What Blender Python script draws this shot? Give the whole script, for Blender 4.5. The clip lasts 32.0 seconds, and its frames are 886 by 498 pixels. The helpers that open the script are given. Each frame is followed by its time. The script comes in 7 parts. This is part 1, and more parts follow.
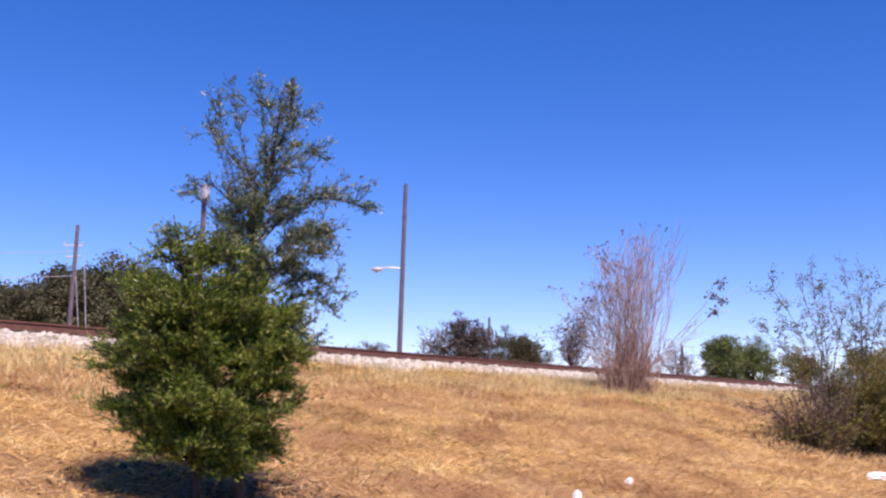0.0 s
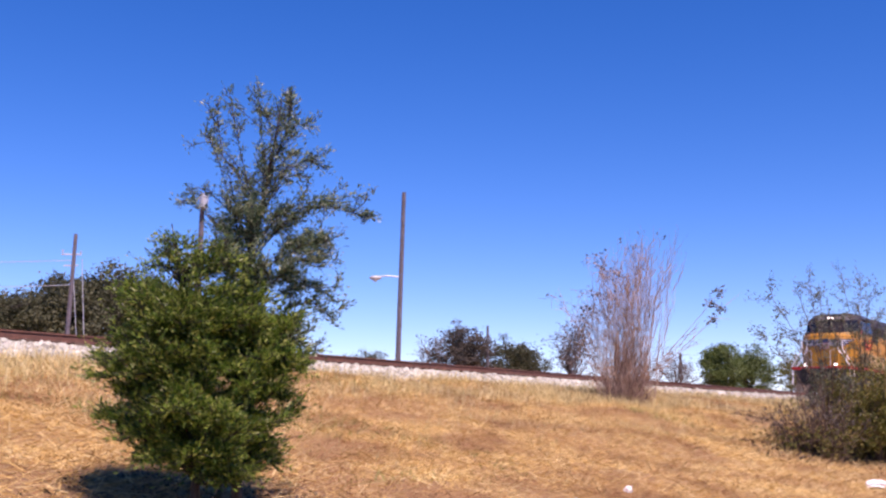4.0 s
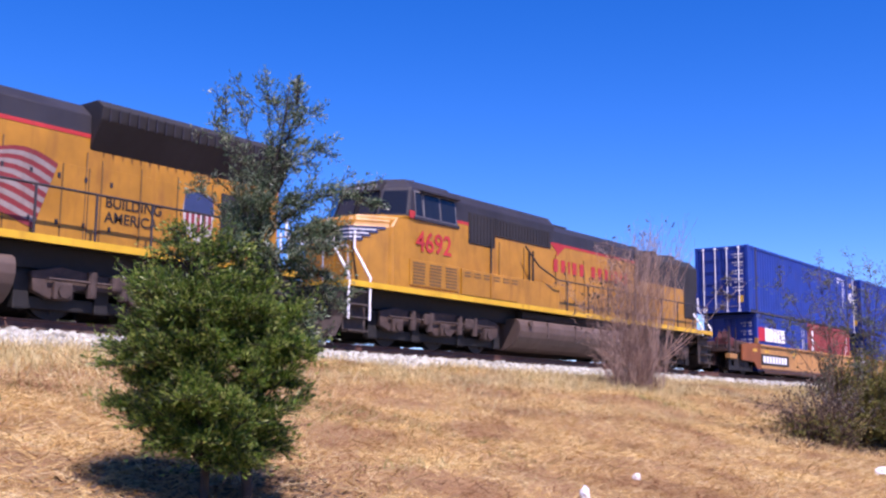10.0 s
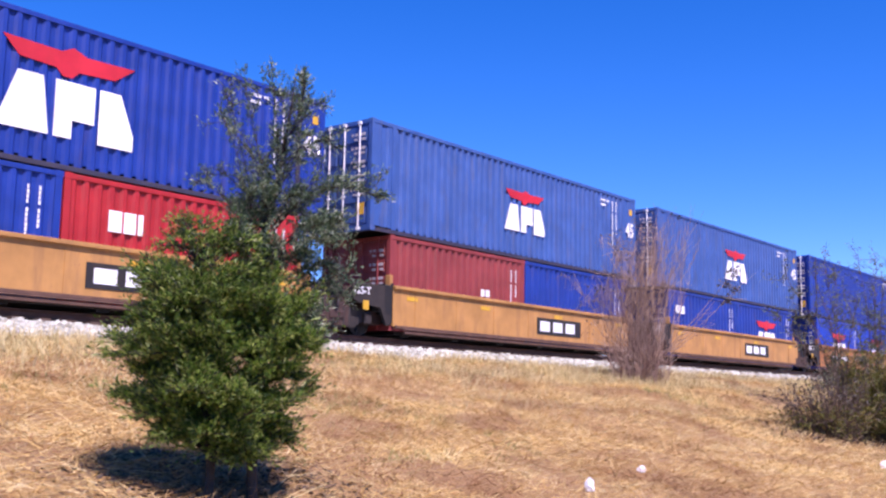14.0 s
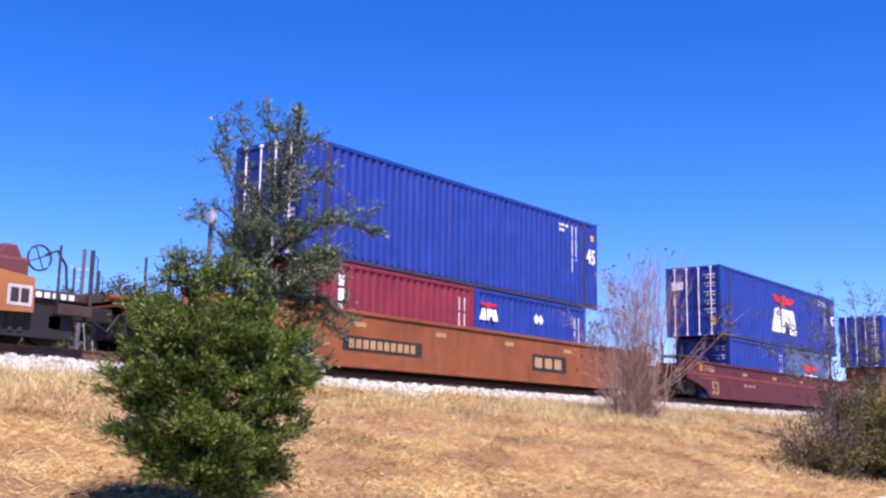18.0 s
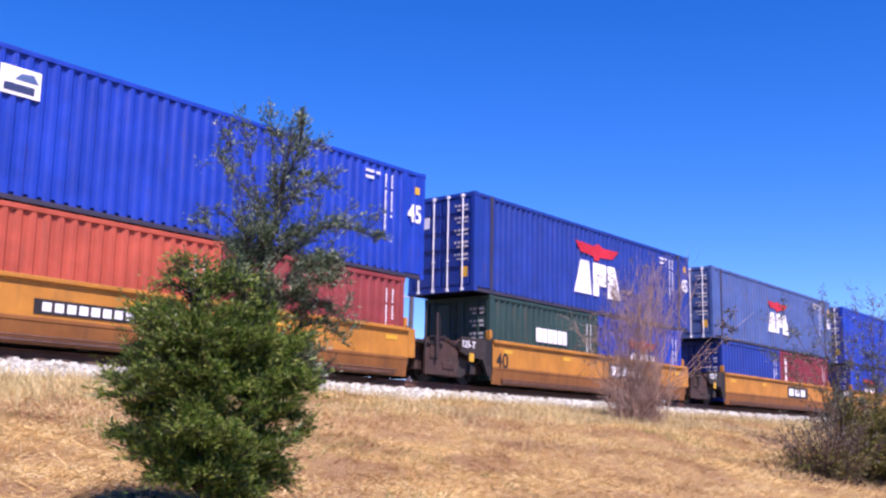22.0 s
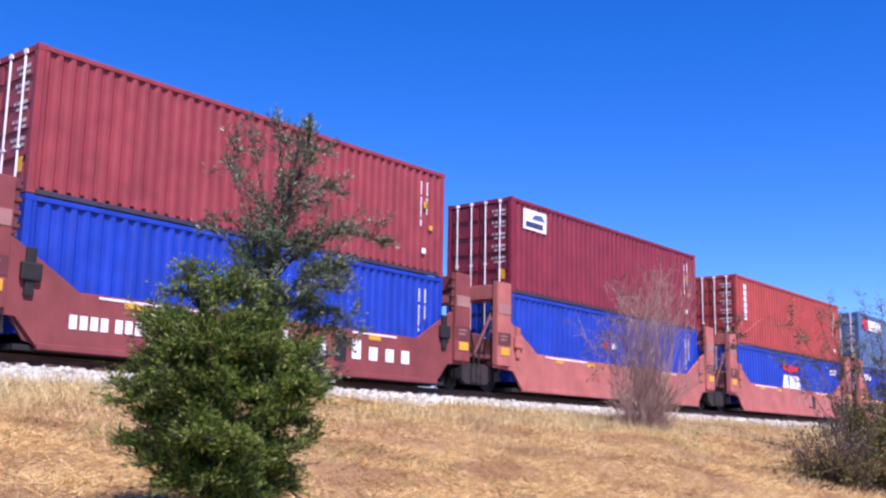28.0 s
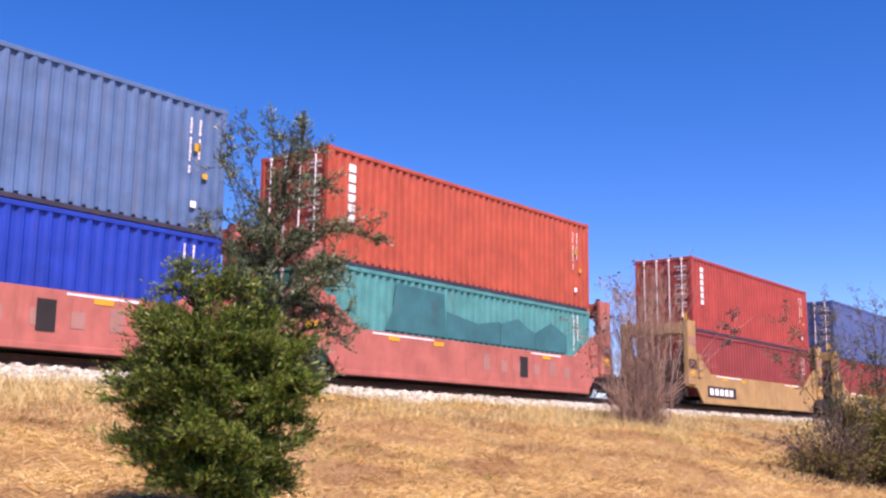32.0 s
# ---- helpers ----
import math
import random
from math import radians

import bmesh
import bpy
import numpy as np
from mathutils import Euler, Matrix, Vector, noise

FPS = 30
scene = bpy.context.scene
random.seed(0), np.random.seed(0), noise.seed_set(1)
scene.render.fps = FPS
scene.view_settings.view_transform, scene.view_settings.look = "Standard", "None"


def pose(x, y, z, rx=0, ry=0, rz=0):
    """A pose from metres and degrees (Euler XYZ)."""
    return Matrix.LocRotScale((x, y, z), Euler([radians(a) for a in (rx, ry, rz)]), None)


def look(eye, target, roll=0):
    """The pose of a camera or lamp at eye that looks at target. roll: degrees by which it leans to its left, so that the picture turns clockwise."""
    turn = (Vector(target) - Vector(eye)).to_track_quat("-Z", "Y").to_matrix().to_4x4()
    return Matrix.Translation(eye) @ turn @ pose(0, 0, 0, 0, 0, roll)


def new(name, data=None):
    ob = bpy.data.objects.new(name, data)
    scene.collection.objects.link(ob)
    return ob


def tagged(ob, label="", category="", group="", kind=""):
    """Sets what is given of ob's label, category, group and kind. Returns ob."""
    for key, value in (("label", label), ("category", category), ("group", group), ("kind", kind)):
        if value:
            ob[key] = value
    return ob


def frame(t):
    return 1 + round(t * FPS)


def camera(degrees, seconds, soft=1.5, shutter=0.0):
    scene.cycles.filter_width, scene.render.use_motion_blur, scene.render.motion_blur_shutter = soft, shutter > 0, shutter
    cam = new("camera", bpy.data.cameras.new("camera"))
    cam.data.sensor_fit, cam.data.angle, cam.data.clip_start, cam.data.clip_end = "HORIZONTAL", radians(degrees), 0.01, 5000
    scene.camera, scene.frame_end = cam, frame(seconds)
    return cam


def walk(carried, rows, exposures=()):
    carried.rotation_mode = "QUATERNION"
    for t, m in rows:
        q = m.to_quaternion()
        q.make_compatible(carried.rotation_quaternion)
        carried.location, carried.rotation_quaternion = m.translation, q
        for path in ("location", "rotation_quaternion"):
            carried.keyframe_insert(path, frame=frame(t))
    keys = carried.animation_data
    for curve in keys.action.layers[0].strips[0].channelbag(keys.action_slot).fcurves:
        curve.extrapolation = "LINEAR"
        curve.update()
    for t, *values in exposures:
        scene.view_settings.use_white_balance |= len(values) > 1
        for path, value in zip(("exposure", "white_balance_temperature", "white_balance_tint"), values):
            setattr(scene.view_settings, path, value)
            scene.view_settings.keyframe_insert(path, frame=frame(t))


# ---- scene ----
cam = camera(45.0, 32.0, soft=2.4)
EYE = (0.0, 0.0, 1.6)
PATH = [
    (0.0, pose(*EYE, 98.54, -0.96, -51.94)),
    (0.5, pose(*EYE, 98.39, -0.92, -51.94)),
    (1.0, pose(*EYE, 98.28, -0.93, -51.93)),
    (1.5, pose(*EYE, 98.53, -0.85, -51.94)),
    (2.0, pose(*EYE, 98.87, -0.84, -51.94)),
    (2.5, pose(*EYE, 99.02, -0.95, -51.86)),
    (3.0, pose(*EYE, 98.84, -1.02, -51.82)),
    (3.5, pose(*EYE, 99.02, -0.89, -51.98)),
    (5.5, pose(*EYE, 98.87, -0.79, -51.97)),
    (6.0, pose(*EYE, 98.81, -0.77, -51.92)),
    (6.5, pose(*EYE, 98.74, -0.88, -51.92)),
    (7.0, pose(*EYE, 98.59, -0.46, -51.90)),
    (7.5, pose(*EYE, 98.31, -0.62, -51.88)),
    (8.0, pose(*EYE, 98.02, -0.61, -51.87)),
    (8.5, pose(*EYE, 97.95, -0.74, -51.86)),
    (9.0, pose(*EYE, 98.12, -0.69, -51.84)),
    (9.5, pose(*EYE, 98.23, -0.65, -51.84)),
    (10.0, pose(*EYE, 98.34, -0.79, -51.56)),
    (10.5, pose(*EYE, 98.39, -0.77, -51.54)),
    (11.0, pose(*EYE, 98.14, -0.83, -51.54)),
    (11.5, pose(*EYE, 97.87, -0.94, -51.52)),
    (12.0, pose(*EYE, 97.77, -0.96, -51.56)),
    (12.5, pose(*EYE, 97.73, -0.93, -51.53)),
    (13.0, pose(*EYE, 97.91, -1.01, -51.40)),
    (13.5, pose(*EYE, 97.89, -0.96, -51.39)),
    (14.0, pose(*EYE, 97.91, -0.99, -51.29)),
    (14.5, pose(*EYE, 97.96, -0.92, -51.32)),
    (16.5, pose(*EYE, 97.54, -0.85, -51.32)),
    (17.0, pose(*EYE, 98.64, -0.80, -51.47)),
    (17.5, pose(*EYE, 98.99, -0.97, -51.57)),
    (18.0, pose(*EYE, 99.81, -0.96, -51.59)),
    (18.5, pose(*EYE, 100.11, -0.90, -51.61)),
    (19.0, pose(*EYE, 99.92, -0.88, -51.64)),
    (19.5, pose(*EYE, 99.75, -0.85, -51.63)),
    (20.0, pose(*EYE, 99.86, -0.97, -51.61)),
    (20.5, pose(*EYE, 100.10, -0.92, -51.62)),
    (21.0, pose(*EYE, 100.09, -1.02, -51.55)),
    (21.5, pose(*EYE, 100.09, -1.01, -51.51)),
    (22.0, pose(*EYE, 100.05, -1.03, -51.45)),
    (22.5, pose(*EYE, 100.19, -1.01, -51.27)),
    (23.0, pose(*EYE, 100.23, -1.03, -51.32)),
    (23.5, pose(*EYE, 100.00, -0.98, -51.28)),
    (24.0, pose(*EYE, 100.04, -1.08, -51.23)),
    (24.5, pose(*EYE, 100.06, -1.06, -50.99)),
    (26.5, pose(*EYE, 100.27, -0.97, -50.79)),
    (27.0, pose(*EYE, 100.19, -0.97, -50.82)),
    (27.5, pose(*EYE, 100.31, -1.01, -50.93)),
    (28.0, pose(*EYE, 100.36, -1.02, -51.05)),
    (28.5, pose(*EYE, 100.42, -1.02, -51.08)),
    (29.0, pose(*EYE, 100.42, -0.97, -51.05)),
    (29.5, pose(*EYE, 100.38, -0.99, -51.04)),
    (30.0, pose(*EYE, 100.29, -0.95, -51.09)),
    (30.5, pose(*EYE, 100.10, -0.92, -51.15)),
    (31.0, pose(*EYE, 100.12, -0.93, -51.37)),
    (31.5, pose(*EYE, 100.22, -0.87, -51.37)),
    (32.0, pose(*EYE, 100.22, -0.72, -51.30)),
]
EXPOSURES = [(0.0, 0.59, 7080, 41), (6.2, 0.60, 7080, 41), (6.9, 0.63, 6350, 47), (7.1, 0.64, 6350, 47), (7.7, 0.66, 6050, 38), (11.2, 0.67, 6050, 38), (12.2, 0.75, 6050, 37), (14.5, 0.76, 6050, 37), (17.0, 0.81, 6180, 36), (20.4, 0.81, 6180, 36), (21.2, 0.76, 6180, 36), (26.5, 0.76, 6120, 36), (28.0, 0.74, 5980, 35), (31.1, 0.74, 5950, 35), (31.7, 0.78, 7150, 37), (32.0, 0.78, 7150, 37)]
walk(cam, PATH, EXPOSURES)

# ---- world, sun ----
SUN_EL, SUN_AZ = 57.0, 202.0     # azimuth clockwise from +y
world = bpy.data.worlds.new("world")
scene.world = world
world.use_nodes = True
wn, wl = world.node_tree.nodes, world.node_tree.links
sky = wn.new("ShaderNodeTexSky")
sky.sky_type, sky.sun_disc = 'NISHITA', False
sky.sun_elevation, sky.sun_rotation = radians(SUN_EL), radians(SUN_AZ)
sky.air_density, sky.dust_density, sky.ozone_density, sky.altitude = 1.0, 0.0, 4.0, 2500
tone = wn.new("ShaderNodeHueSaturation")
tone.inputs["Hue"].default_value, tone.inputs["Saturation"].default_value = 0.5105, 1.35
wl.new(sky.outputs[0], tone.inputs["Color"])
wl.new(tone.outputs[0], wn["Background"].inputs["Color"])
wn["Background"].inputs["Strength"].default_value = 0.124
sun = new("sun", bpy.data.lights.new("sun", 'SUN'))
sun.data.energy, sun.data.angle, sun.data.color = 5.0, radians(0.6), (1.0, 0.95, 0.86)
sa, se = radians(SUN_AZ), radians(SUN_EL)
sun_dir = Vector((math.sin(sa) * math.cos(se), math.cos(sa) * math.cos(se), math.sin(se)))
sun.matrix_world = look(sun_dir * 60, (0, 0, 0))

# ---- materials ----
def node_mat(name):
    m = bpy.data.materials.new(name)
    m.use_nodes = True
    nt = m.node_tree
    return m, nt.nodes, nt.links, nt.nodes["Principled BSDF"]


def noise_node(n, l, scale, detail=4.0, coord="Object", stretch=(1, 1, 1), rough=0.6):
    tc = n.new("ShaderNodeTexCoord")
    mp = n.new("ShaderNodeMapping")
    mp.inputs["Scale"].default_value = stretch
    nz = n.new("ShaderNodeTexNoise")
    nz.inputs["Scale"].default_value, nz.inputs["Detail"].default_value, nz.inputs["Roughness"].default_value = scale, detail, rough
    l.new(tc.outputs[coord], mp.inputs[0])
    l.new(mp.outputs[0], nz.inputs["Vector"])
    return nz


def ramp_node(n, l, src, lo, hi):
    r = n.new("ShaderNodeMapRange")
    r.inputs["From Min"].default_value, r.inputs["From Max"].default_value = lo, hi
    l.new(src, r.inputs["Value"])
    return r.outputs["Result"]


def mix_node(n, l, fac, a, b):
    mx = n.new("ShaderNodeMix")
    mx.data_type = 'RGBA'
    if isinstance(fac, float):
        mx.inputs[0].default_value = fac
    else:
        l.new(fac, mx.inputs[0])
    for sock, v in ((mx.inputs[6], a), (mx.inputs[7], b)):
        if isinstance(v, tuple):
            sock.default_value = (*v, 1)
        else:
            l.new(v, sock)
    return mx.outputs[2]


def bump_node(n, l, bsdf, src, strength, dist):
    b = n.new("ShaderNodeBump")
    b.inputs["Strength"].default_value, b.inputs["Distance"].default_value = strength, dist
    l.new(src, b.inputs["Height"])
    l.new(b.outputs[0], bsdf.inputs["Normal"])


def paint(name, col, dirt=(0.10, 0.06, 0.04), amount=0.35, rough=0.45, metal=0.0, streak=True, worn=0.52):
    """Painted steel: fading, vertical dirt streaks, rust spots."""
    m, n, l, b = node_mat(name)
    col, dirt = tuple(worn * c for c in col), tuple(0.8 * c for c in dirt)
    fade = noise_node(n, l, 1.3, 3.0)
    lighter = tuple(min(1, c * 1.22 + 0.005) for c in col)
    darker = tuple(c * 0.82 for c in col)
    base = mix_node(n, l, ramp_node(n, l, fade.outputs[0], 0.3, 0.7), darker, lighter)
    st = noise_node(n, l, 3.0, 5.0, stretch=(1.6, 1.6, 0.28) if streak else (1, 1, 1))
    base = mix_node(n, l, ramp_node(n, l, st.outputs[0], 0.60 - 0.15 * amount, 1.12 - 0.25 * amount), base, dirt)
    spot = noise_node(n, l, 22.0, 4.0)
    base = mix_node(n, l, ramp_node(n, l, spot.outputs[0], 0.70 - 0.1 * amount, 0.80), base, dirt)
    l.new(base, b.inputs["Base Color"])
    b.inputs["Metallic"].default_value = metal
    b.inputs["Specular IOR Level"].default_value = 0.5
    rr = n.new("ShaderNodeMapRange")
    rr.inputs["To Min"].default_value, rr.inputs["To Max"].default_value = rough - 0.08, min(1, rough + 0.2)
    l.new(st.outputs[0], rr.inputs["Value"])
    l.new(rr.outputs["Result"], b.inputs["Roughness"])
    bump_node(n, l, b, spot.outputs[0], 0.15, 0.004)
    return m


def plain(name, col, rough=0.7, var=0.25, scale=8.0, metal=0.0, bump=0.3):
    m, n, l, b = node_mat(name)
    col = tuple(0.8 * v for v in col)
    a = noise_node(n, l, scale, 5.0)
    c = noise_node(n, l, scale * 7, 3.0)
    lo, hi = tuple(v * (1 - var) for v in col), tuple(min(1, v * (1 + var)) for v in col)
    base = mix_node(n, l, ramp_node(n, l, a.outputs[0], 0.3, 0.7), lo, hi)
    base = mix_node(n, l, ramp_node(n, l, c.outputs[0], 0.45, 0.9), base, lo)
    l.new(base, b.inputs["Base Color"])
    b.inputs["Roughness"].default_value, b.inputs["Metallic"].default_value = rough, metal
    bump_node(n, l, b, c.outputs[0], bump, 0.01)
    return m


def leafy(name, cols, rough=0.55, translucent=0.25, patch=None, patch_scale=1.6, k=0.8):
    """Leaves, blades and stones: colour from each loose piece."""
    m, n, l, b = node_mat(name)
    g = n.new("ShaderNodeNewGeometry")
    cr = n.new("ShaderNodeValToRGB")
    el = cr.color_ramp.elements
    while len(el) < len(cols):
        el.new(0.5)
    for i, c in enumerate(cols):
        el[i].position, el[i].color = i / (len(cols) - 1), (k * c[0], k * c[1], k * c[2], 1)
    l.new(g.outputs["Random Per Island"], cr.inputs[0])
    big = noise_node(n, l, patch_scale, 5.0 if patch else 3.0)
    dark = n.new("ShaderNodeHueSaturation")
    dark.inputs["Value"].default_value = 0.75
    l.new(cr.outputs[0], dark.inputs["Color"])
    other = mix_node(n, l, 0.8, cr.outputs[0], patch) if patch else dark.outputs[0]
    base = mix_node(n, l, ramp_node(n, l, big.outputs[0], 0.46 if patch else 0.35, 0.62 if patch else 0.65), cr.outputs[0], other)
    l.new(base, b.inputs["Base Color"])
    b.inputs["Roughness"].default_value = rough
    if translucent:
        tr = n.new("ShaderNodeBsdfTranslucent")
        l.new(base, tr.inputs["Color"])
        ms = n.new("ShaderNodeMixShader")
        ms.inputs[0].default_value = translucent
        l.new(b.outputs[0], ms.inputs[1])
        l.new(tr.outputs[0], ms.inputs[2])
        l.new(ms.outputs[0], n["Material Output"].inputs["Surface"])
    return m


RUST = (0.10, 0.055, 0.035)
BLUE = paint("container_blue", (0.003, 0.050, 0.42), RUST, 0.10)
BLUE_BRIGHT = paint("container_bright_blue", (0.001, 0.062, 0.62), RUST, 0.04)
BLUE_FADED = paint("container_faded_blue", (0.050, 0.150, 0.50), (0.11, 0.10, 0.13), 0.5, 0.55)
BLUE_GREY = paint("container_grey_blue", (0.085, 0.175, 0.49), (0.16, 0.115, 0.11), 0.65, 0.55)
BLUE_SLATE = paint("container_slate_blue", (0.115, 0.255, 0.52), (0.14, 0.14, 0.18), 0.5, 0.55)
BLUE_LIGHT = paint("container_light_blue", (0.10, 0.20, 0.46), (0.13, 0.12, 0.12), 0.4, 0.6)
REDBROWN = paint("container_red_brown", (0.42, 0.054, 0.050), (0.14, 0.045, 0.035), 0.3, 0.55)
RED_FADED = paint("container_faded_red", (0.60, 0.074, 0.052), (0.16, 0.05, 0.035), 0.3, 0.55)
CRIMSON = paint("container_dull_crimson", (0.44, 0.052, 0.060), RUST, 0.3, 0.5)
MAROON = paint("container_maroon", (0.34, 0.018, 0.042), (0.13, 0.035, 0.035), 0.25, 0.5)
ORANGERED = paint("container_orange_red", (0.72, 0.118, 0.052), (0.20, 0.06, 0.035), 0.3, 0.55)
REDPAINT = paint("container_red", (0.66, 0.018, 0.020), (0.20, 0.04, 0.03), 0.2, 0.5)
GREEN = paint("container_green", (0.016, 0.075, 0.060), RUST, 0.4, 0.55)
TEAL = paint("container_teal", (0.07, 0.44, 0.43), RUST, 0.35, 0.55)
TEAL_DARK = paint("teal_overpaint", (0.03, 0.25, 0.28), RUST, 0.3, 0.55)
CAR_YELLOW = paint("well_car_dusty_yellow", (0.76, 0.37, 0.095), (0.27, 0.13, 0.06), 0.7, 0.6)
CAR_ORANGE = paint("well_car_orange_yellow", (0.78, 0.31, 0.022), (0.27, 0.12, 0.04), 0.6, 0.6)
CAR_TAN = paint("well_car_dusty_brown", (0.56, 0.21, 0.048), (0.20, 0.085, 0.04), 0.7, 0.65)
# darker copy of the orange-yellow, holding the lower skirt's shade
CAR_ORANGE_SHADED = paint("well_car_shaded_orange", (0.40, 0.14, 0.016), (0.12, 0.05, 0.02), 0.7, 0.65)
CAR_BROWN = paint("well_car_rusty_orange", (0.39, 0.105, 0.015), (0.14, 0.048, 0.022), 0.7, 0.65)
CAR_MAROON = paint("well_car_maroon", (0.140, 0.011, 0.014), (0.07, 0.030, 0.024), 0.4, 0.6)
CAR_DULL = paint("well_car_dull_maroon", (0.36, 0.072, 0.064), (0.17, 0.05, 0.04), 0.6, 0.65)
CAR_PINK = paint("well_car_faded_red", (0.73, 0.215, 0.165), (0.28, 0.09, 0.065), 0.55, 0.65)
CAR_CREAM = paint("well_car_pale_yellow", (0.66, 0.41, 0.15), (0.2, 0.11, 0.06), 0.55, 0.6)
LOCO_YELLOW = paint("locomotive_yellow", (0.70, 0.315, 0.011), (0.21, 0.082, 0.02), 0.6, 0.42)
SILL_YELLOW = paint("bright_yellow_sill", (0.80, 0.47, 0.012), (0.30, 0.14, 0.03), 0.35, 0.5, worn=0.75)
LOCO_GREY = paint("locomotive_grey", (0.032, 0.028, 0.038), (0.04, 0.032, 0.03), 0.4, 0.5)
LOCO_DARK = paint("locomotive_dark_grille", (0.022, 0.019, 0.022), (0.03, 0.022, 0.018), 0.4, 0.65)
TRUCK_GREY = plain("truck_grime_grey", (0.034, 0.024, 0.020), 0.75, 0.4, 5.0)
TANK_GREY = paint("fuel_tank_grey", (0.185, 0.120, 0.090), (0.09, 0.055, 0.038), 0.6, 0.6)
RUSTY = plain("rusty_brown_gear", (0.062, 0.030, 0.022), 0.8, 0.4, 5.0)
LEDGE_RUST = plain("rusty_lower_ledge", (0.13, 0.062, 0.040), 0.8, 0.4, 4.0)
POST_DARK = paint("dull_dark_post_and_rail_shade", (0.045, 0.040, 0.085), (0.07, 0.045, 0.04), 0.6, 0.65)
MAROON_GEAR = paint("faded_maroon_gear", (0.21, 0.046, 0.044), RUST, 0.6, 0.65)
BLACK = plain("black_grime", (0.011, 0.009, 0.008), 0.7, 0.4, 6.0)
STEEL = plain("wheel_steel", (0.022, 0.017, 0.015), 0.5, 0.3, 9.0, 0.5)
RAIL_RUST = plain("rusty_rail_steel", (0.16, 0.070, 0.045), 0.7, 0.35, 6.0)
TIE_WOOD = plain("creosoted_tie_wood", (0.115, 0.070, 0.050), 0.9, 0.35, 5.0)
WHITE = paint("white_lettering", (0.86, 0.86, 0.86), (0.5, 0.5, 0.5), 0.25, 0.5, worn=0.9)
FADED_MARK = paint("worn_white_lettering", (0.58, 0.29, 0.24), (0.45, 0.2, 0.17), 0.5, 0.6)
RED_MARK = paint("red_lettering", (0.62, 0.012, 0.025), (0.30, 0.02, 0.02), 0.2, 0.5, worn=0.8)
RED_DARK = paint("dark_red_lettering", (0.52, 0.028, 0.026), RUST, 0.2, 0.5, worn=0.75)
YELLOW_MARK = paint("yellow_reflector", (0.75, 0.42, 0.02), (0.3, 0.2, 0.05), 0.2, 0.5, worn=0.75)
BLACK_MARK = paint("black_stencil", (0.022, 0.016, 0.014), RUST, 0.3, 0.6)
FLAG_BLUE = paint("flag_blue", (0.040, 0.070, 0.20), (0.10, 0.09, 0.10), 0.3, 0.5)
FLAG_RED = paint("flag_red", (0.40, 0.040, 0.055), (0.2, 0.08, 0.06), 0.3, 0.5)
FLAG_WHITE = paint("flag_white", (0.62, 0.58, 0.57), (0.3, 0.25, 0.2), 0.45, 0.5, worn=0.7)
SILVER = plain("bright_handrail_steel", (0.62, 0.62, 0.62), 0.35, 0.1, 9.0, 0.6, 0.1)
LOUVRE = paint("louvre_cream", (0.62, 0.42, 0.16), (0.3, 0.2, 0.08), 0.4, 0.55)
GLASS, _n, _l, _b = node_mat("dark_cab_glass")
_b.inputs["Base Color"].default_value = (0.012, 0.014, 0.018, 1)
_b.inputs["Roughness"].default_value = 0.08
RUST_POST = paint("rusty_post", (0.050, 0.030, 0.030), (0.05, 0.03, 0.03), 0.5, 0.7)
LAMP_OFF = plain("unlit_lamp_lens", (0.45, 0.45, 0.46), 0.2, 0.1, 9.0, 0.0, 0.1)
LAMP_ON, _n, _l, _b = node_mat("headlight_glow")
_b.inputs["Emission Color"].default_value, _b.inputs["Emission Strength"].default_value = (1, 0.97, 0.88, 1), 2.0
POLE_WOOD = plain("weathered_pole_wood", (0.125, 0.112, 0.135), 0.9, 0.3, 4.0)
GALV = plain("galvanised_steel", (0.55, 0.56, 0.58), 0.4, 0.15, 8.0, 0.4, 0.1)
STEM_DARK = leafy("brown_twig_bark", [(0.085, 0.052, 0.032), (0.145, 0.09, 0.058), (0.21, 0.14, 0.095)], 0.9, 0)
BARK = plain("grey_bark", (0.050, 0.040, 0.033), 0.9, 0.35, 14.0)
BARK_PALE = leafy("dry_stem_bark", [(0.16, 0.100, 0.085), (0.37, 0.235, 0.18), (0.52, 0.35, 0.265), (0.74, 0.56, 0.43)], 0.9, 0)
STEM_GREY = leafy("grey_twig_bark", [(0.10, 0.082, 0.078), (0.19, 0.16, 0.15), (0.30, 0.26, 0.245)], 0.9, 0)
LEAF = leafy("oak_leaf", [(0.055, 0.120, 0.016), (0.130, 0.250, 0.032), (0.30, 0.44, 0.064), (0.56, 0.62, 0.17)], 0.40, 0.5)
LEAF_TOP = leafy("oak_leaf_greyish", [(0.048, 0.108, 0.046), (0.12, 0.205, 0.095), (0.25, 0.345, 0.18), (0.48, 0.54, 0.36)], 0.38, 0.4)
LEAF_DARK = leafy("distant_oak_leaf", [(0.042, 0.050, 0.020), (0.080, 0.090, 0.035), (0.135, 0.132, 0.058)], 0.6, 0.18)
LEAF_OLIVE = leafy("shrub_leaf_olive", [(0.085, 0.100, 0.012), (0.18, 0.19, 0.024), (0.32, 0.30, 0.050), (0.30, 0.19, 0.06)], 0.6, 0.3)
LEAF_SPRAY = leafy("sapling_leaf_grey_green", [(0.085, 0.105, 0.060), (0.17, 0.195, 0.115), (0.30, 0.32, 0.21)], 0.45, 0.3)
LEAF_DUSTY = leafy("dusty_leaf_brownish", [(0.05, 0.045, 0.035), (0.10, 0.085, 0.065), (0.16, 0.13, 0.10)], 0.6, 0.15)
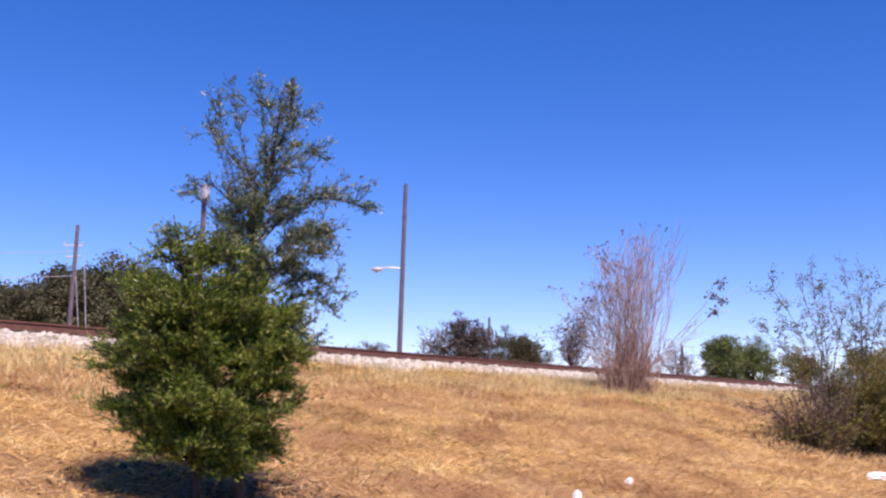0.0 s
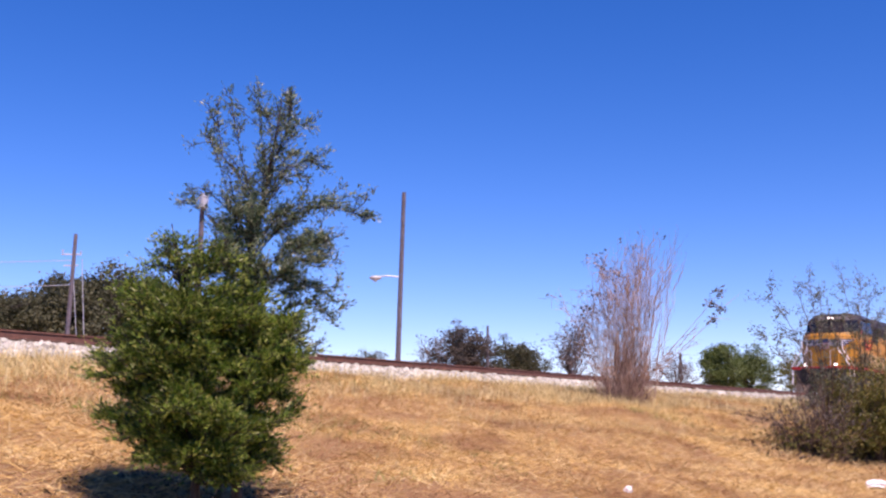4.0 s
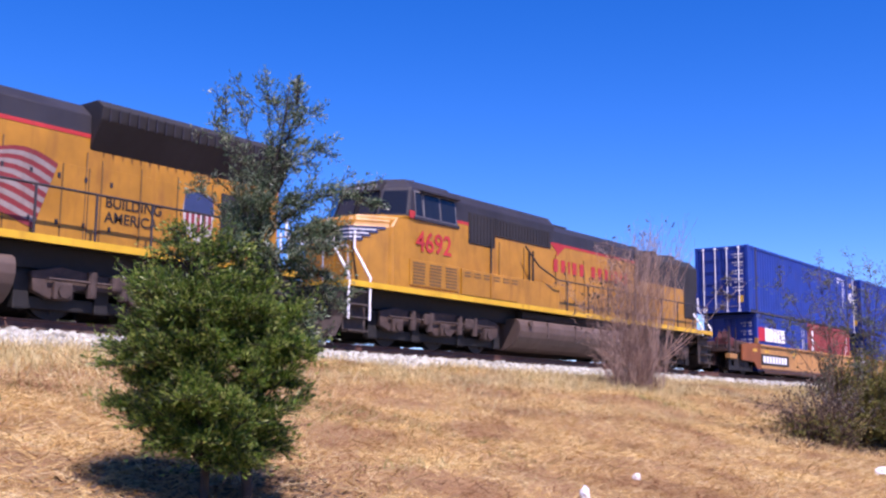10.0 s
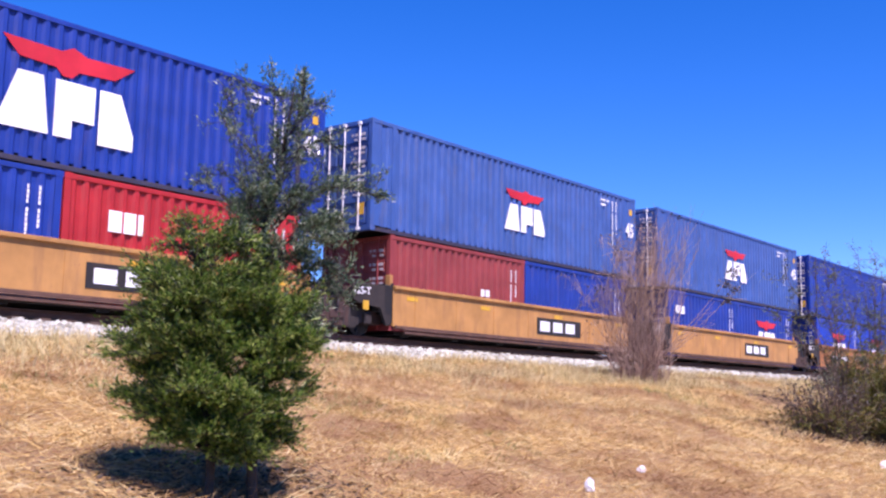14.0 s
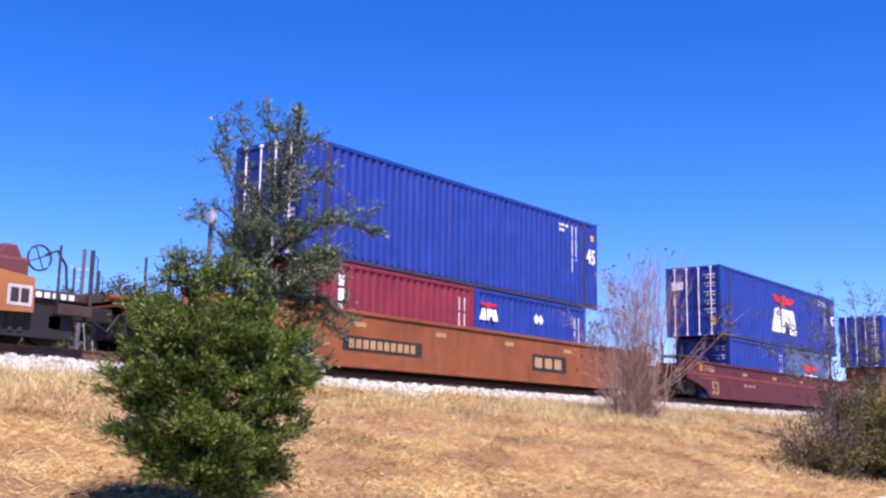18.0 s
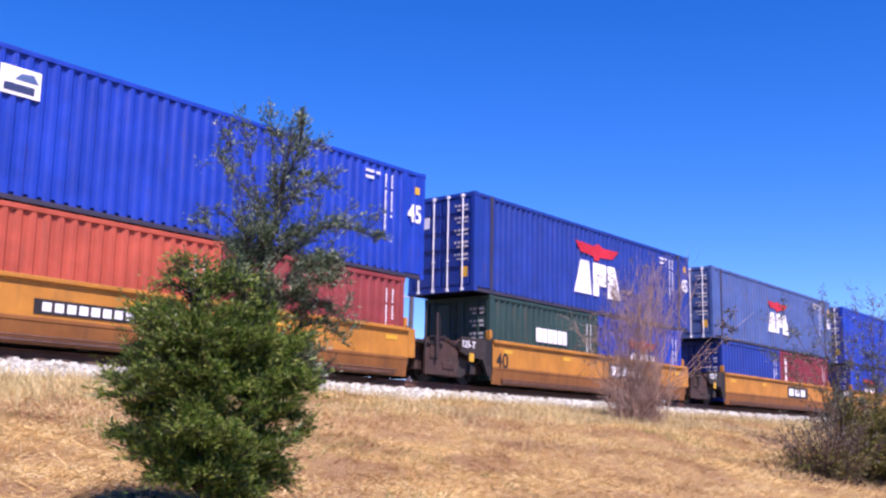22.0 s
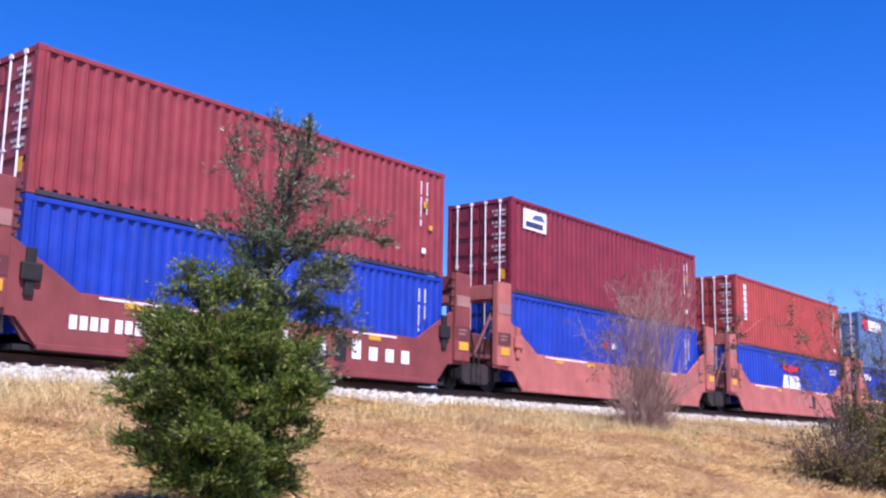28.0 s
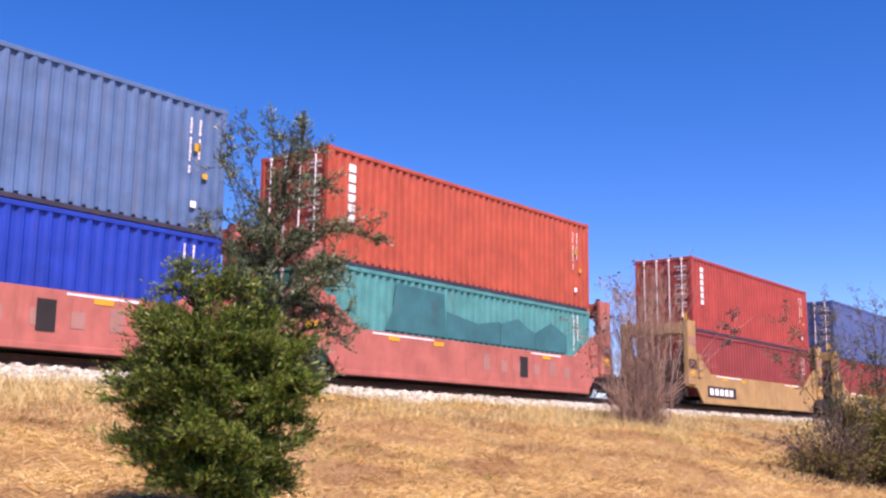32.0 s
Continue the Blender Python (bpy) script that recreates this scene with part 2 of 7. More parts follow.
LEAF_MAUVE = leafy("shrub_leaf_greyish", [(0.06, 0.06, 0.055), (0.11, 0.10, 0.09), (0.17, 0.14, 0.12)], 0.5, 0.2)
LEAF_GREEN = leafy("bright_tree_leaf", [(0.075, 0.125, 0.028), (0.14, 0.21, 0.048), (0.21, 0.28, 0.075)], 0.5, 0.25)
STRAW = leafy("dry_straw", [(0.36, 0.19, 0.055), (0.72, 0.465, 0.145), (0.87, 0.635, 0.235), (0.98, 0.82, 0.44)], 0.75, 0.2, (0.245, 0.104, 0.046), 0.8, k=0.86)
WEED = leafy("green_weed_leaf", [(0.19, 0.245, 0.050), (0.31, 0.35, 0.090), (0.48, 0.46, 0.155)], 0.6, 0.3)
THATCH = leafy("reddish_brown_thatch", [(0.22, 0.095, 0.038), (0.36, 0.17, 0.066), (0.50, 0.28, 0.115)], 0.85, 0.1)
# dead leaves; the same brown darkens the ground in the oak's shade
LITTER_AND_SHADE = leafy("leaf_litter_and_tree_shade", [(0.085, 0.056, 0.038), (0.155, 0.105, 0.07), (0.24, 0.165, 0.11)], 0.9, 0)
PALE_STRAW = leafy("pale_standing_straw", [(0.52, 0.42, 0.165), (0.72, 0.59, 0.265), (0.90, 0.78, 0.43)], 0.75, 0.25, k=0.88)
STONE = leafy("white_limestone_ballast", [(0.29, 0.275, 0.215), (0.54, 0.535, 0.44), (0.72, 0.72, 0.61)], 0.85, 0, k=0.84)
PAPER = plain("white_litter", (0.95, 0.95, 0.95), 0.6, 0.1, 10.0)


def ground_mat():
    m, n, l, b = node_mat("dry_grass_soil")
    a = noise_node(n, l, 0.35, 4.0)
    c = noise_node(n, l, 2.2, 6.0)
    d = noise_node(n, l, 26.0, 5.0, stretch=(1, 2.2, 1))
    base = mix_node(n, l, ramp_node(n, l, a.outputs[0], 0.35, 0.65), (0.37, 0.23, 0.096), (0.45, 0.31, 0.136))
    base = mix_node(n, l, ramp_node(n, l, c.outputs[0], 0.52, 0.72), base, (0.27, 0.155, 0.068))
    base = mix_node(n, l, ramp_node(n, l, d.outputs[0], 0.35, 0.62), (0.21, 0.100, 0.038), base)
    l.new(base, b.inputs["Base Color"])
    b.inputs["Roughness"].default_value = 0.95
    bump_node(n, l, b, d.outputs[0], 0.8, 0.05)
    return m


def ballast_mat():
    m, n, l, b = node_mat("limestone_ballast_bed")
    tc = n.new("ShaderNodeTexCoord")
    v = n.new("ShaderNodeTexVoronoi")
    v.inputs["Scale"].default_value = 13.0
    l.new(tc.outputs["Object"], v.inputs["Vector"])
    a = noise_node(n, l, 0.8, 4.0)
    base = mix_node(n, l, ramp_node(n, l, v.outputs["Distance"], 0.15, 0.65), (0.58, 0.55, 0.50), (0.19, 0.165, 0.14))
    base = mix_node(n, l, ramp_node(n, l, a.outputs[0], 0.5, 0.8), base, (0.40, 0.355, 0.31))
    l.new(base, b.inputs["Base Color"])
    b.inputs["Roughness"].default_value = 0.95
    inv = n.new("ShaderNodeMath")
    inv.operation, inv.inputs[0].default_value = 'SUBTRACT', 1.0
    l.new(v.outputs["Distance"], inv.inputs[1])
    bump_node(n, l, b, inv.outputs[0], 0.9, 0.06)
    return m


SOIL, BALLAST = ground_mat(), ballast_mat()

# ---- mesh helpers ----
rng = np.random.default_rng(7)


def box(bm, x0, x1, y0, y1, z0, z1, bevel=0.0):
    vs = [bm.verts.new(c) for c in ((x0, y0, z0), (x1, y0, z0), (x1, y1, z0), (x0, y1, z0), (x0, y0, z1), (x1, y0, z1), (x1, y1, z1), (x0, y1, z1))]
    fs = [bm.faces.new([vs[i] for i in f]) for f in ((3, 2, 1, 0), (4, 5, 6, 7), (0, 1, 5, 4), (1, 2, 6, 5), (2, 3, 7, 6), (3, 0, 4, 7))]
    if bevel:
        es = list({e for f in fs for e in f.edges})
        bmesh.ops.bevel(bm, geom=es, offset=bevel, segments=2, affect='EDGES', profile=0.6)


def prism(bm, pts, y0, y1, bevel=0.0):
    """Outline in x, z, carried from y0 to y1."""
    a = [bm.verts.new((x, y0, z)) for x, z in pts]
    b = [bm.verts.new((x, y1, z)) for x, z in pts]
    n = len(pts)
    fs = [bm.faces.new(a), bm.faces.new(b[::-1])]
    fs += [bm.faces.new((a[i], b[i], b[(i + 1) % n], a[(i + 1) % n])) for i in range(n)]
    if bevel:
        bmesh.ops.bevel(bm, geom=list({e for f in fs for e in f.edges}), offset=bevel, segments=2, affect='EDGES', profile=0.6)
    bmesh.ops.recalc_face_normals(bm, faces=bm.faces)


def loft(bm, pts, x0, x1, bevel=0.0):
    """Outline in y, z, carried from x0 to x1."""
    a = [bm.verts.new((x0, y, z)) for y, z in pts]
    b = [bm.verts.new((x1, y, z)) for y, z in pts]
    n = len(pts)
    fs = [bm.faces.new(a), bm.faces.new(b[::-1])]
    fs += [bm.faces.new((a[i], b[i], b[(i + 1) % n], a[(i + 1) % n])) for i in range(n)]
    if bevel:
        bmesh.ops.bevel(bm, geom=list({e for f in fs for e in f.edges}), offset=bevel, segments=2, affect='EDGES', profile=0.6)
    bmesh.ops.recalc_face_normals(bm, faces=bm.faces)


def tube(bm, pts, r, n=6, r1=None):
    """A round bar along points."""
    pts = [Vector(p) for p in pts]
    rings = []
    for i, p in enumerate(pts):
        d = (pts[min(i + 1, len(pts) - 1)] - pts[max(i - 1, 0)]).normalized()
        u = d.cross(Vector((0, 0, 1)) if abs(d.z) < 0.9 else Vector((1, 0, 0))).normalized()
        v = d.cross(u)
        rad = r if r1 is None else r + (r1 - r) * i / (len(pts) - 1)
        rings.append([bm.verts.new(p + rad * (math.cos(2 * math.pi * k / n) * u + math.sin(2 * math.pi * k / n) * v)) for k in range(n)])
    for a, b in zip(rings, rings[1:]):
        for k in range(n):
            bm.faces.new((a[k], a[(k + 1) % n], b[(k + 1) % n], b[k]))
    bm.faces.new(rings[0][::-1])
    bm.faces.new(rings[-1])


def disc(bm, c, r, y0, y1, n=20):
    """A short cylinder whose axis runs along y."""
    tube(bm, [(c[0], y0, c[1]), (c[0], y1, c[1])], r, n)


def mesh_of(name, bm):
    me = bpy.data.meshes.new(name)
    bm.to_mesh(me)
    bm.free()
    return me


def part(name, bm, material, parent, label=""):
    """Links a bmesh (or a mesh) as one mesh object under a thing or a part."""
    me = bm if isinstance(bm, bpy.types.Mesh) else mesh_of(name, bm)
    ob = new(name, me)
    if not me.materials:
        me.materials.append(material)
    ob.material_slots[0].link = 'OBJECT'
    ob.material_slots[0].material = material
    ob.parent = parent
    if label:
        ob["label"] = label
    return ob


def thing(name, label, category, group="", kind=""):
    return tagged(new(name), label, category, group, kind)


def raw_mesh(name, verts, faces, material, parent=None, smooth=False):
    me = bpy.data.meshes.new(name)
    verts, faces = np.asarray(verts, np.float32), np.asarray(faces, np.int32)
    k = faces.shape[1]
    me.vertices.add(len(verts))
    me.vertices.foreach_set("co", verts.ravel())
    me.loops.add(faces.size)
    me.loops.foreach_set("vertex_index", faces.ravel())
    me.polygons.add(len(faces))
    me.polygons.foreach_set("loop_start", np.arange(0, faces.size, k, dtype=np.int32))
    me.polygons.foreach_set("use_smooth", np.full(len(faces), smooth))
    me.update()
    me.validate()
    me.materials.append(material)
    ob = new(name, me)
    ob.parent = parent
    return ob


_text = {}


def text_mesh(s, size, bold=0.012):
    """Lettering in the built-in font, standing in the x, z plane and facing -y."""
    if (s, size) not in _text:
        cu = bpy.data.curves.new("lettering", 'FONT')
        cu.body, cu.size, cu.extrude, cu.offset = s, size, 0.004, bold * size
        tmp = new("lettering", cu)
        me = bpy.data.meshes.new_from_object(tmp)
        bpy.data.objects.remove(tmp)
        me.transform(Matrix.Rotation(radians(90), 4, 'X'))
        me.materials.clear()
        _text[(s, size)] = me
    return _text[(s, size)]


def lettering(s, size, x, y, z, material, parent):
    ob = part("lettering", text_mesh(s, size), material, parent)
    ob.location = (x, y, z)
    return ob

# ---- ground and railway ----
YC, ZR = 19.29, 3.10              # middle of the track, top of the rails


def smooth(a, b, v):
    t = np.clip((v - a) / (b - a), 0, 1)
    return t * t * (3 - 2 * t)


def fbm(x, y, f=1.0, ph=0.0):
    """Smooth random relief between 0 and 1, in three octaves."""
    x, y = np.asarray(x, float), np.asarray(y, float)
    out, amp = 0.0, 0.55
    for o in range(3):
        u, v = x * f * 2 ** o + 17.3 * o + ph, y * f * 2 ** o - 9.1 * o + 2 * ph
        i, j = np.floor(u), np.floor(v)
        a, b = u - i, v - j
        a, b = a * a * (3 - 2 * a), b * b * (3 - 2 * b)

        def h(p, q):
            w = np.sin(p * 127.1 + q * 311.7) * 43758.5453
            return w - np.floor(w)
        out = out + amp * ((h(i, j) * (1 - a) + h(i + 1, j) * a) * (1 - b) + (h(i, j + 1) * (1 - a) + h(i + 1, j + 1) * a) * b)
        amp *= 0.5
    return out / 0.9625


def ground_z(x, y):
    x, y = np.asarray(x, float), np.asarray(y, float)
    z = np.interp(y, [-400, -3, 0, 3, 6, 9, 12, 14.5, 16.5, 23, 26, 40, 400], [0, 0, 0.05, 0.42, 0.92, 1.42, 1.92, 2.25, 2.42, 2.42, 2.3, 2.0, 2.0])
    near = smooth(1, 4, y) * (1 - smooth(15, 16.5, y))
    lumps = 0.07 * np.sin(0.7 * x + 1.1 * y) * np.sin(0.45 * x - 0.8 * y + 1) + 0.035 * np.sin(2.1 * x + 0.6 * y) * np.sin(1.7 * y + 0.3 * x)
    z = z + 0.06 * smooth(9, 17, x) * smooth(10.5, 15, y) * (1 - smooth(16.4, 17, y))
    return z + near * (lumps + 0.16 * (fbm(x, y, 0.55) - 0.5))


def build_ground():
    def axis(lo, hi, step, far):
        mid = np.arange(lo, hi + 1e-6, step)
        out = hi + np.cumsum(step * 1.35 ** np.arange(1, 60))
        out = out[out < far]
        inn = lo - np.cumsum(step * 1.35 ** np.arange(1, 60))
        inn = inn[inn > -far][::-1]
        return np.concatenate([[-far], inn, mid, out, [far]])
    xs, ys = axis(-6, 60, 0.4, 3500), axis(-4, 24, 0.3, 3500)
    gx, gy = np.meshgrid(xs, ys)
    verts = np.stack([gx, gy, ground_z(gx, gy)], -1).reshape(-1, 3)
    w = len(xs)
    i = (np.arange(len(ys) - 1)[:, None] * w + np.arange(w - 1)[None]).ravel()
    ob = raw_mesh("ground", verts, np.stack([i, i + 1, i + w + 1, i + w], 1), SOIL, smooth=True)
    tagged(ob, "sloping bank of dry golden mown grass over soil", "ground", kind="structure")


build_ground()


def drift(x, y, x0, y0, x1, y1, w):
    """How much litter lies near a line on the ground."""
    t = np.clip(((x - x0) * (x1 - x0) + (y - y0) * (y1 - y0)) / ((x1 - x0) ** 2 + (y1 - y0) ** 2), 0, 1)
    return np.clip(1.3 - np.hypot(x - x0 - t * (x1 - x0), y - y0 - t * (y1 - y0)) / w, 0, 1)


def worn(x, y):
    """Strips where the grass has gone: along the ballast's foot, and a dip that runs down to the bushes."""
    return np.maximum(drift(x, y, 27.0, 14.7, 40.0, 15.0, 0.9), drift(x, y, 29.5, 12.8, 20.6, 7.0, 0.8)) * np.clip(0.35 + fbm(x, y, 0.9, 6), 0, 1)


def blades(name, n, region, length, width, lean, material, density=None, spread=0.3, flat=False, wedge=True):
    """Grass: thin blades, joined in one mesh; lying straw is one piece, standing grass two."""
    x0, x1, y0, y1 = region
    px, py = rng.uniform(x0, x1, n), rng.uniform(y0, y1, n)
    keep = (px > 0.36 * py - 0.6) & (px < 4.2 * py + 4)
    if not wedge:
        keep = ~(keep & (py > 2.6))
    if material is not LITTER_AND_SHADE:
        keep &= rng.uniform(0, 1, n) > 0.92 * worn(px, py)
    if density is not None:
        keep &= rng.uniform(0, 1, n) < density(px, py)
    px, py = px[keep], py[keep]
    n = len(px)
    pz = ground_z(px, py) - 0.01 + (rng.random(n) ** 2 * 0.05 if flat else 0)
    L = length * rng.uniform(0.45, 1.4, n)
    az, tilt = rng.uniform(0, 2 * np.pi, n), np.clip(rng.normal(lean, spread, n), 0.05, 1.56)
    if flat:
        az = rng.uniform(0, 2 * np.pi, n) + 0.9 * np.sin(0.8 * px + 0.9 * py)
    w = width * rng.uniform(0.6, 1.5, n)
    d = np.stack([np.cos(az) * np.sin(tilt), np.sin(az) * np.sin(tilt), np.cos(tilt)], 1)
    d2 = np.stack([np.cos(az) * np.sin(tilt * 1.25), np.sin(az) * np.sin(tilt * 1.25), np.cos(np.minimum(tilt * 1.25, 1.52))], 1)
    tw = rng.uniform(0, np.pi, n)
    s = np.stack([np.cos(tw), np.sin(tw), 0.5 * np.sin(3 * tw)], 1) * w[:, None] / 2
    p = np.stack([px, py, pz], 1)
    if flat:
        t = p + d * L[:, None]
        verts = np.stack([p - s, p + s, t + s * 0.3, t - s * 0.3], 1).reshape(-1, 3)
        return raw_mesh(name, verts, 4 * np.arange(n)[:, None] + [0, 1, 2, 3], material)
    m = p + d * (L * 0.5)[:, None]
    t = m + d2 * (L * 0.5)[:, None]
    verts = np.stack([p - s, p + s, m + s * 0.8, m - s * 0.8, t + s * 0.15, t - s * 0.15], 1).reshape(-1, 3)
    k = 6 * np.arange(n)[:, None]
    faces = np.concatenate([k + [0, 1, 2, 3], k + [3, 2, 4, 5]])
    return raw_mesh(name, verts, faces, material)


def patchy(lo, hi, f=1.0, ph=0.0):
    def fn(x, y):
        v = np.clip(0.5 + 2.2 * (fbm(x, y, 0.8 * f, ph) - 0.5), 0, 1)
        return np.clip(lo + (hi - lo) * v, 0, 1)
    return fn


tagged(blades("matted_straw", 620000, (1.0, 40, 2.6, 16.2), 0.19, 0.0068, 1.39, STRAW, patchy(0.30, 1.0), 0.16, True), "matted golden straw lying on the bank", "grass", kind="stuff")
tagged(blades("verge_straw", 150000, (-14, 24, -8, 16.0), 0.30, 0.016, 1.35, STRAW, patchy(0.4, 1.0), 0.18, True, False), "matted straw on the verge round about", "grass", kind="stuff")
tagged(blades("dry_grass", 170000, (1.0, 40, 2.6, 16.2), 0.16, 0.0055, 0.85, STRAW, patchy(-0.25, 1.0, 1.5, 1)), "short dry golden grass on the bank", "grass", kind="stuff")
tagged(blades("tall_dry_grass", 90000, (4, 48, 11.5, 16.4), 0.25, 0.008, 0.55, PALE_STRAW, patchy(-0.3, 1.0, 0.9, 2)), "standing straw-coloured grass along the ballast", "grass", kind="stuff")
tagged(blades("pale_tufts", 60000, (6, 40, 7.5, 16.0), 0.20, 0.0065, 0.65, PALE_STRAW, lambda x, y: np.clip(3.0 * (patchy(0, 1, 0.8, 7)(x, y) - 0.5), 0, 1) * np.clip((y - 7) / 5, 0.15, 1)), "pale tufts of standing dry grass", "grass", kind="stuff")
tagged(blades("green_weeds", 150000, (2, 45, 6.5, 16.3), 0.11, 0.010, 0.75, WEED, lambda x, y: np.clip(3 * (patchy(0, 1, 0.6, 4)(x, y) - 0.70), 0, 0.6) + np.clip(0.9 - np.hypot((x - 9.6) / 1.5, (y - 9.4) / 1.2), 0, 1)), "low yellow-green weeds among dry grass", "weeds", kind="stuff")
tagged(blades("loose_straw", 17000, (1.0, 30, 3.6, 13.5), 0.30, 0.0085, 1.42, PALE_STRAW, patchy(-0.4, 1.0, 1.1, 9), 0.14, True), "long loose straws lying over the mat", "grass", kind="stuff")
tagged(blades("brown_thatch", 90000, (2, 40, 3, 15.5), 0.12, 0.007, 1.25, THATCH, lambda x, y: np.clip(3.2 * (patchy(0, 1, 0.55, 11)(x, y) - 0.55), 0, 1), 0.25, True), "reddish-brown broken thatch where the grass is worn", "grass", kind="stuff")


tagged(blades("dead_leaves", 22000, (26.0, 41, 13.2, 16.2), 0.09, 0.035, 1.3, LITTER_AND_SHADE, worn, 0.25), "dark dead leaves and twigs beside the ballast", "leaf litter", kind="stuff")
tagged(blades("dead_leaves", 34000, (19.0, 31, 6.0, 13.2), 0.08, 0.03, 1.2, LITTER_AND_SHADE, worn, 0.3), "dark dead leaves drifted along a dip", "leaf litter", kind="stuff")
tagged(blades("dead_leaves", 9000, (17.0, 23.5, 5.0, 8.4), 0.13, 0.04, 1.1, LITTER_AND_SHADE, lambda x, y: np.clip(1.25 - np.hypot((x - 20.0) / 2.8, (y - 6.6) / 1.3), 0, 1), 0.3), "dark dead leaves under the bush", "leaf litter", kind="stuff")
# dark scatter round the trunks, its brown standing in for the oak's shade
tagged(blades("dead_leaves", 52000, (3.2, 6.6, 4.4, 7.6), 0.05, 0.022, 1.3, LITTER_AND_SHADE, lambda x, y: np.clip(1.4 - np.hypot((x - 4.9) / 1.0, (y - 5.9) / 1.0), 0, 1), 0.25), "dark brown leaf scatter that deepens the young tree's shade", "leaf litter", kind="stuff")


def build_bed():
    prof = [(15.8, 2.34), (16.2, 2.46), (17.25, 2.775), (17.7, 2.80), (20.9, 2.80), (21.4, 2.775), (22.8, 2.34)]
    bm = bmesh.new()
    loft(bm, prof, -700, 900)
    ob = new("ballast_bed", mesh_of("ballast_bed", bm))
    ob.data.materials.append(BALLAST)
    tagged(ob, "raised bed of pale limestone ballast under the track", "ballast", kind="structure")
    # loose stones on the shoulder
    n = 15000
    px = np.concatenate([rng.uniform(2, 34, int(n * 0.7)), rng.uniform(34, 75, n - int(n * 0.7))])
    py = rng.uniform(15.65, 18.0, n) - 0.35 * rng.random(n) ** 4
    pz = np.interp(py, [15.0, 15.8, 16.2, 17.25, 18.2], [2.29, 2.36, 2.46, 2.775, 2.80]) - 0.005
    phi = (1 + 5 ** 0.5) / 2
    ico = np.array([(-1, phi, 0), (1, phi, 0), (-1, -phi, 0), (1, -phi, 0), (0, -1, phi), (0, 1, phi), (0, -1, -phi), (0, 1, -phi), (phi, 0, -1), (phi, 0, 1), (-phi, 0, -1), (-phi, 0, 1)]) / 1.9
    tri = np.array([(0, 11, 5), (0, 5, 1), (0, 1, 7), (0, 7, 10), (0, 10, 11), (1, 5, 9), (5, 11, 4), (11, 10, 2), (10, 7, 6), (7, 1, 8), (3, 9, 4), (3, 4, 2), (3, 2, 6), (3, 6, 8), (3, 8, 9), (4, 9, 5), (2, 4, 11), (6, 2, 10), (8, 6, 7), (9, 8, 1)])
    r = rng.uniform(0.03, 0.065, n) * (1 + 0.6 * (rng.random(n) < 0.12))
    sc = rng.uniform(0.6, 1.3, (n, 1, 3)) * rng.uniform(0.8, 1.2, (n, 12, 3))
    verts = np.stack([px, py, pz], 1)[:, None] + ico[None] * sc * r[:, None, None]
    faces = (12 * np.arange(n))[:, None, None] + tri[None]
    ob = raw_mesh("ballast_stones", verts.reshape(-1, 3), faces.reshape(-1, 3), STONE)
    tagged(ob, "loose white limestone stones on the ballast shoulder", "stones", kind="stuff")


build_bed()


def build_track():
    track = thing("railway_track", "single straight railway track with rusty rails", "railway track", kind="structure")
    prof = [(-0.07, -0.18), (0.07, -0.18), (0.07, -0.165), (0.012, -0.15), (0.012, -0.045), (0.036, -0.03), (0.036, 0.0), (-0.036, 0.0), (-0.036, -0.03), (-0.012, -0.045), (-0.012, -0.15), (-0.07, -0.165)]
    for side in (-1, 1):
        bm = bmesh.new()
        loft(bm, [(YC + side * 0.754 + y, ZR + z) for y, z in prof], -700, 900)
        part("rail", bm, RAIL_RUST, track, "rust-brown steel rail")
    bm = bmesh.new()
    box(bm, -0.115, 0.115, -1.3, 1.3, -0.17, 0.0)
    me = mesh_of("tie", bm)
    for i in range(280):
        ob = part("tie", me, TIE_WOOD, track)
        ob.location = (-20 + i * 0.53, YC, ZR - 0.182)


build_track()

# ---- containers ----
TRAIN = []                       # (thing, place along the train, height over the rails)
HW = 1.219
_mesh = {}


def cached(key, make):
    if key not in _mesh:
        bm = bmesh.new()
        make(bm)
        _mesh[key] = mesh_of(key[0], bm)
    return _mesh[key]


def corrugated(bm, L, H, ends=0.16, pitch=0.28, depth=0.048):
    """A folded side wall, seen from -y."""
    n = max(1, round((L - 2 * ends) / pitch))
    p = (L - 2 * ends) / n
    xs, ds = [ends], [0.0]
    for i in range(n):
        for f, d in ((0.28, 0.0), (0.48, 1.0), (0.80, 1.0), (1.0, 0.0)):
            xs.append(ends + (i + f) * p)
            ds.append(d * depth)
    lo = [bm.verts.new((x - L / 2, d, 0.09)) for x, d in zip(xs, ds)]
    hi = [bm.verts.new((x - L / 2, d, H - 0.09)) for x, d in zip(xs, ds)]
    for i in range(len(xs) - 1):
        bm.faces.new((lo[i], lo[i + 1], hi[i + 1], hi[i]))


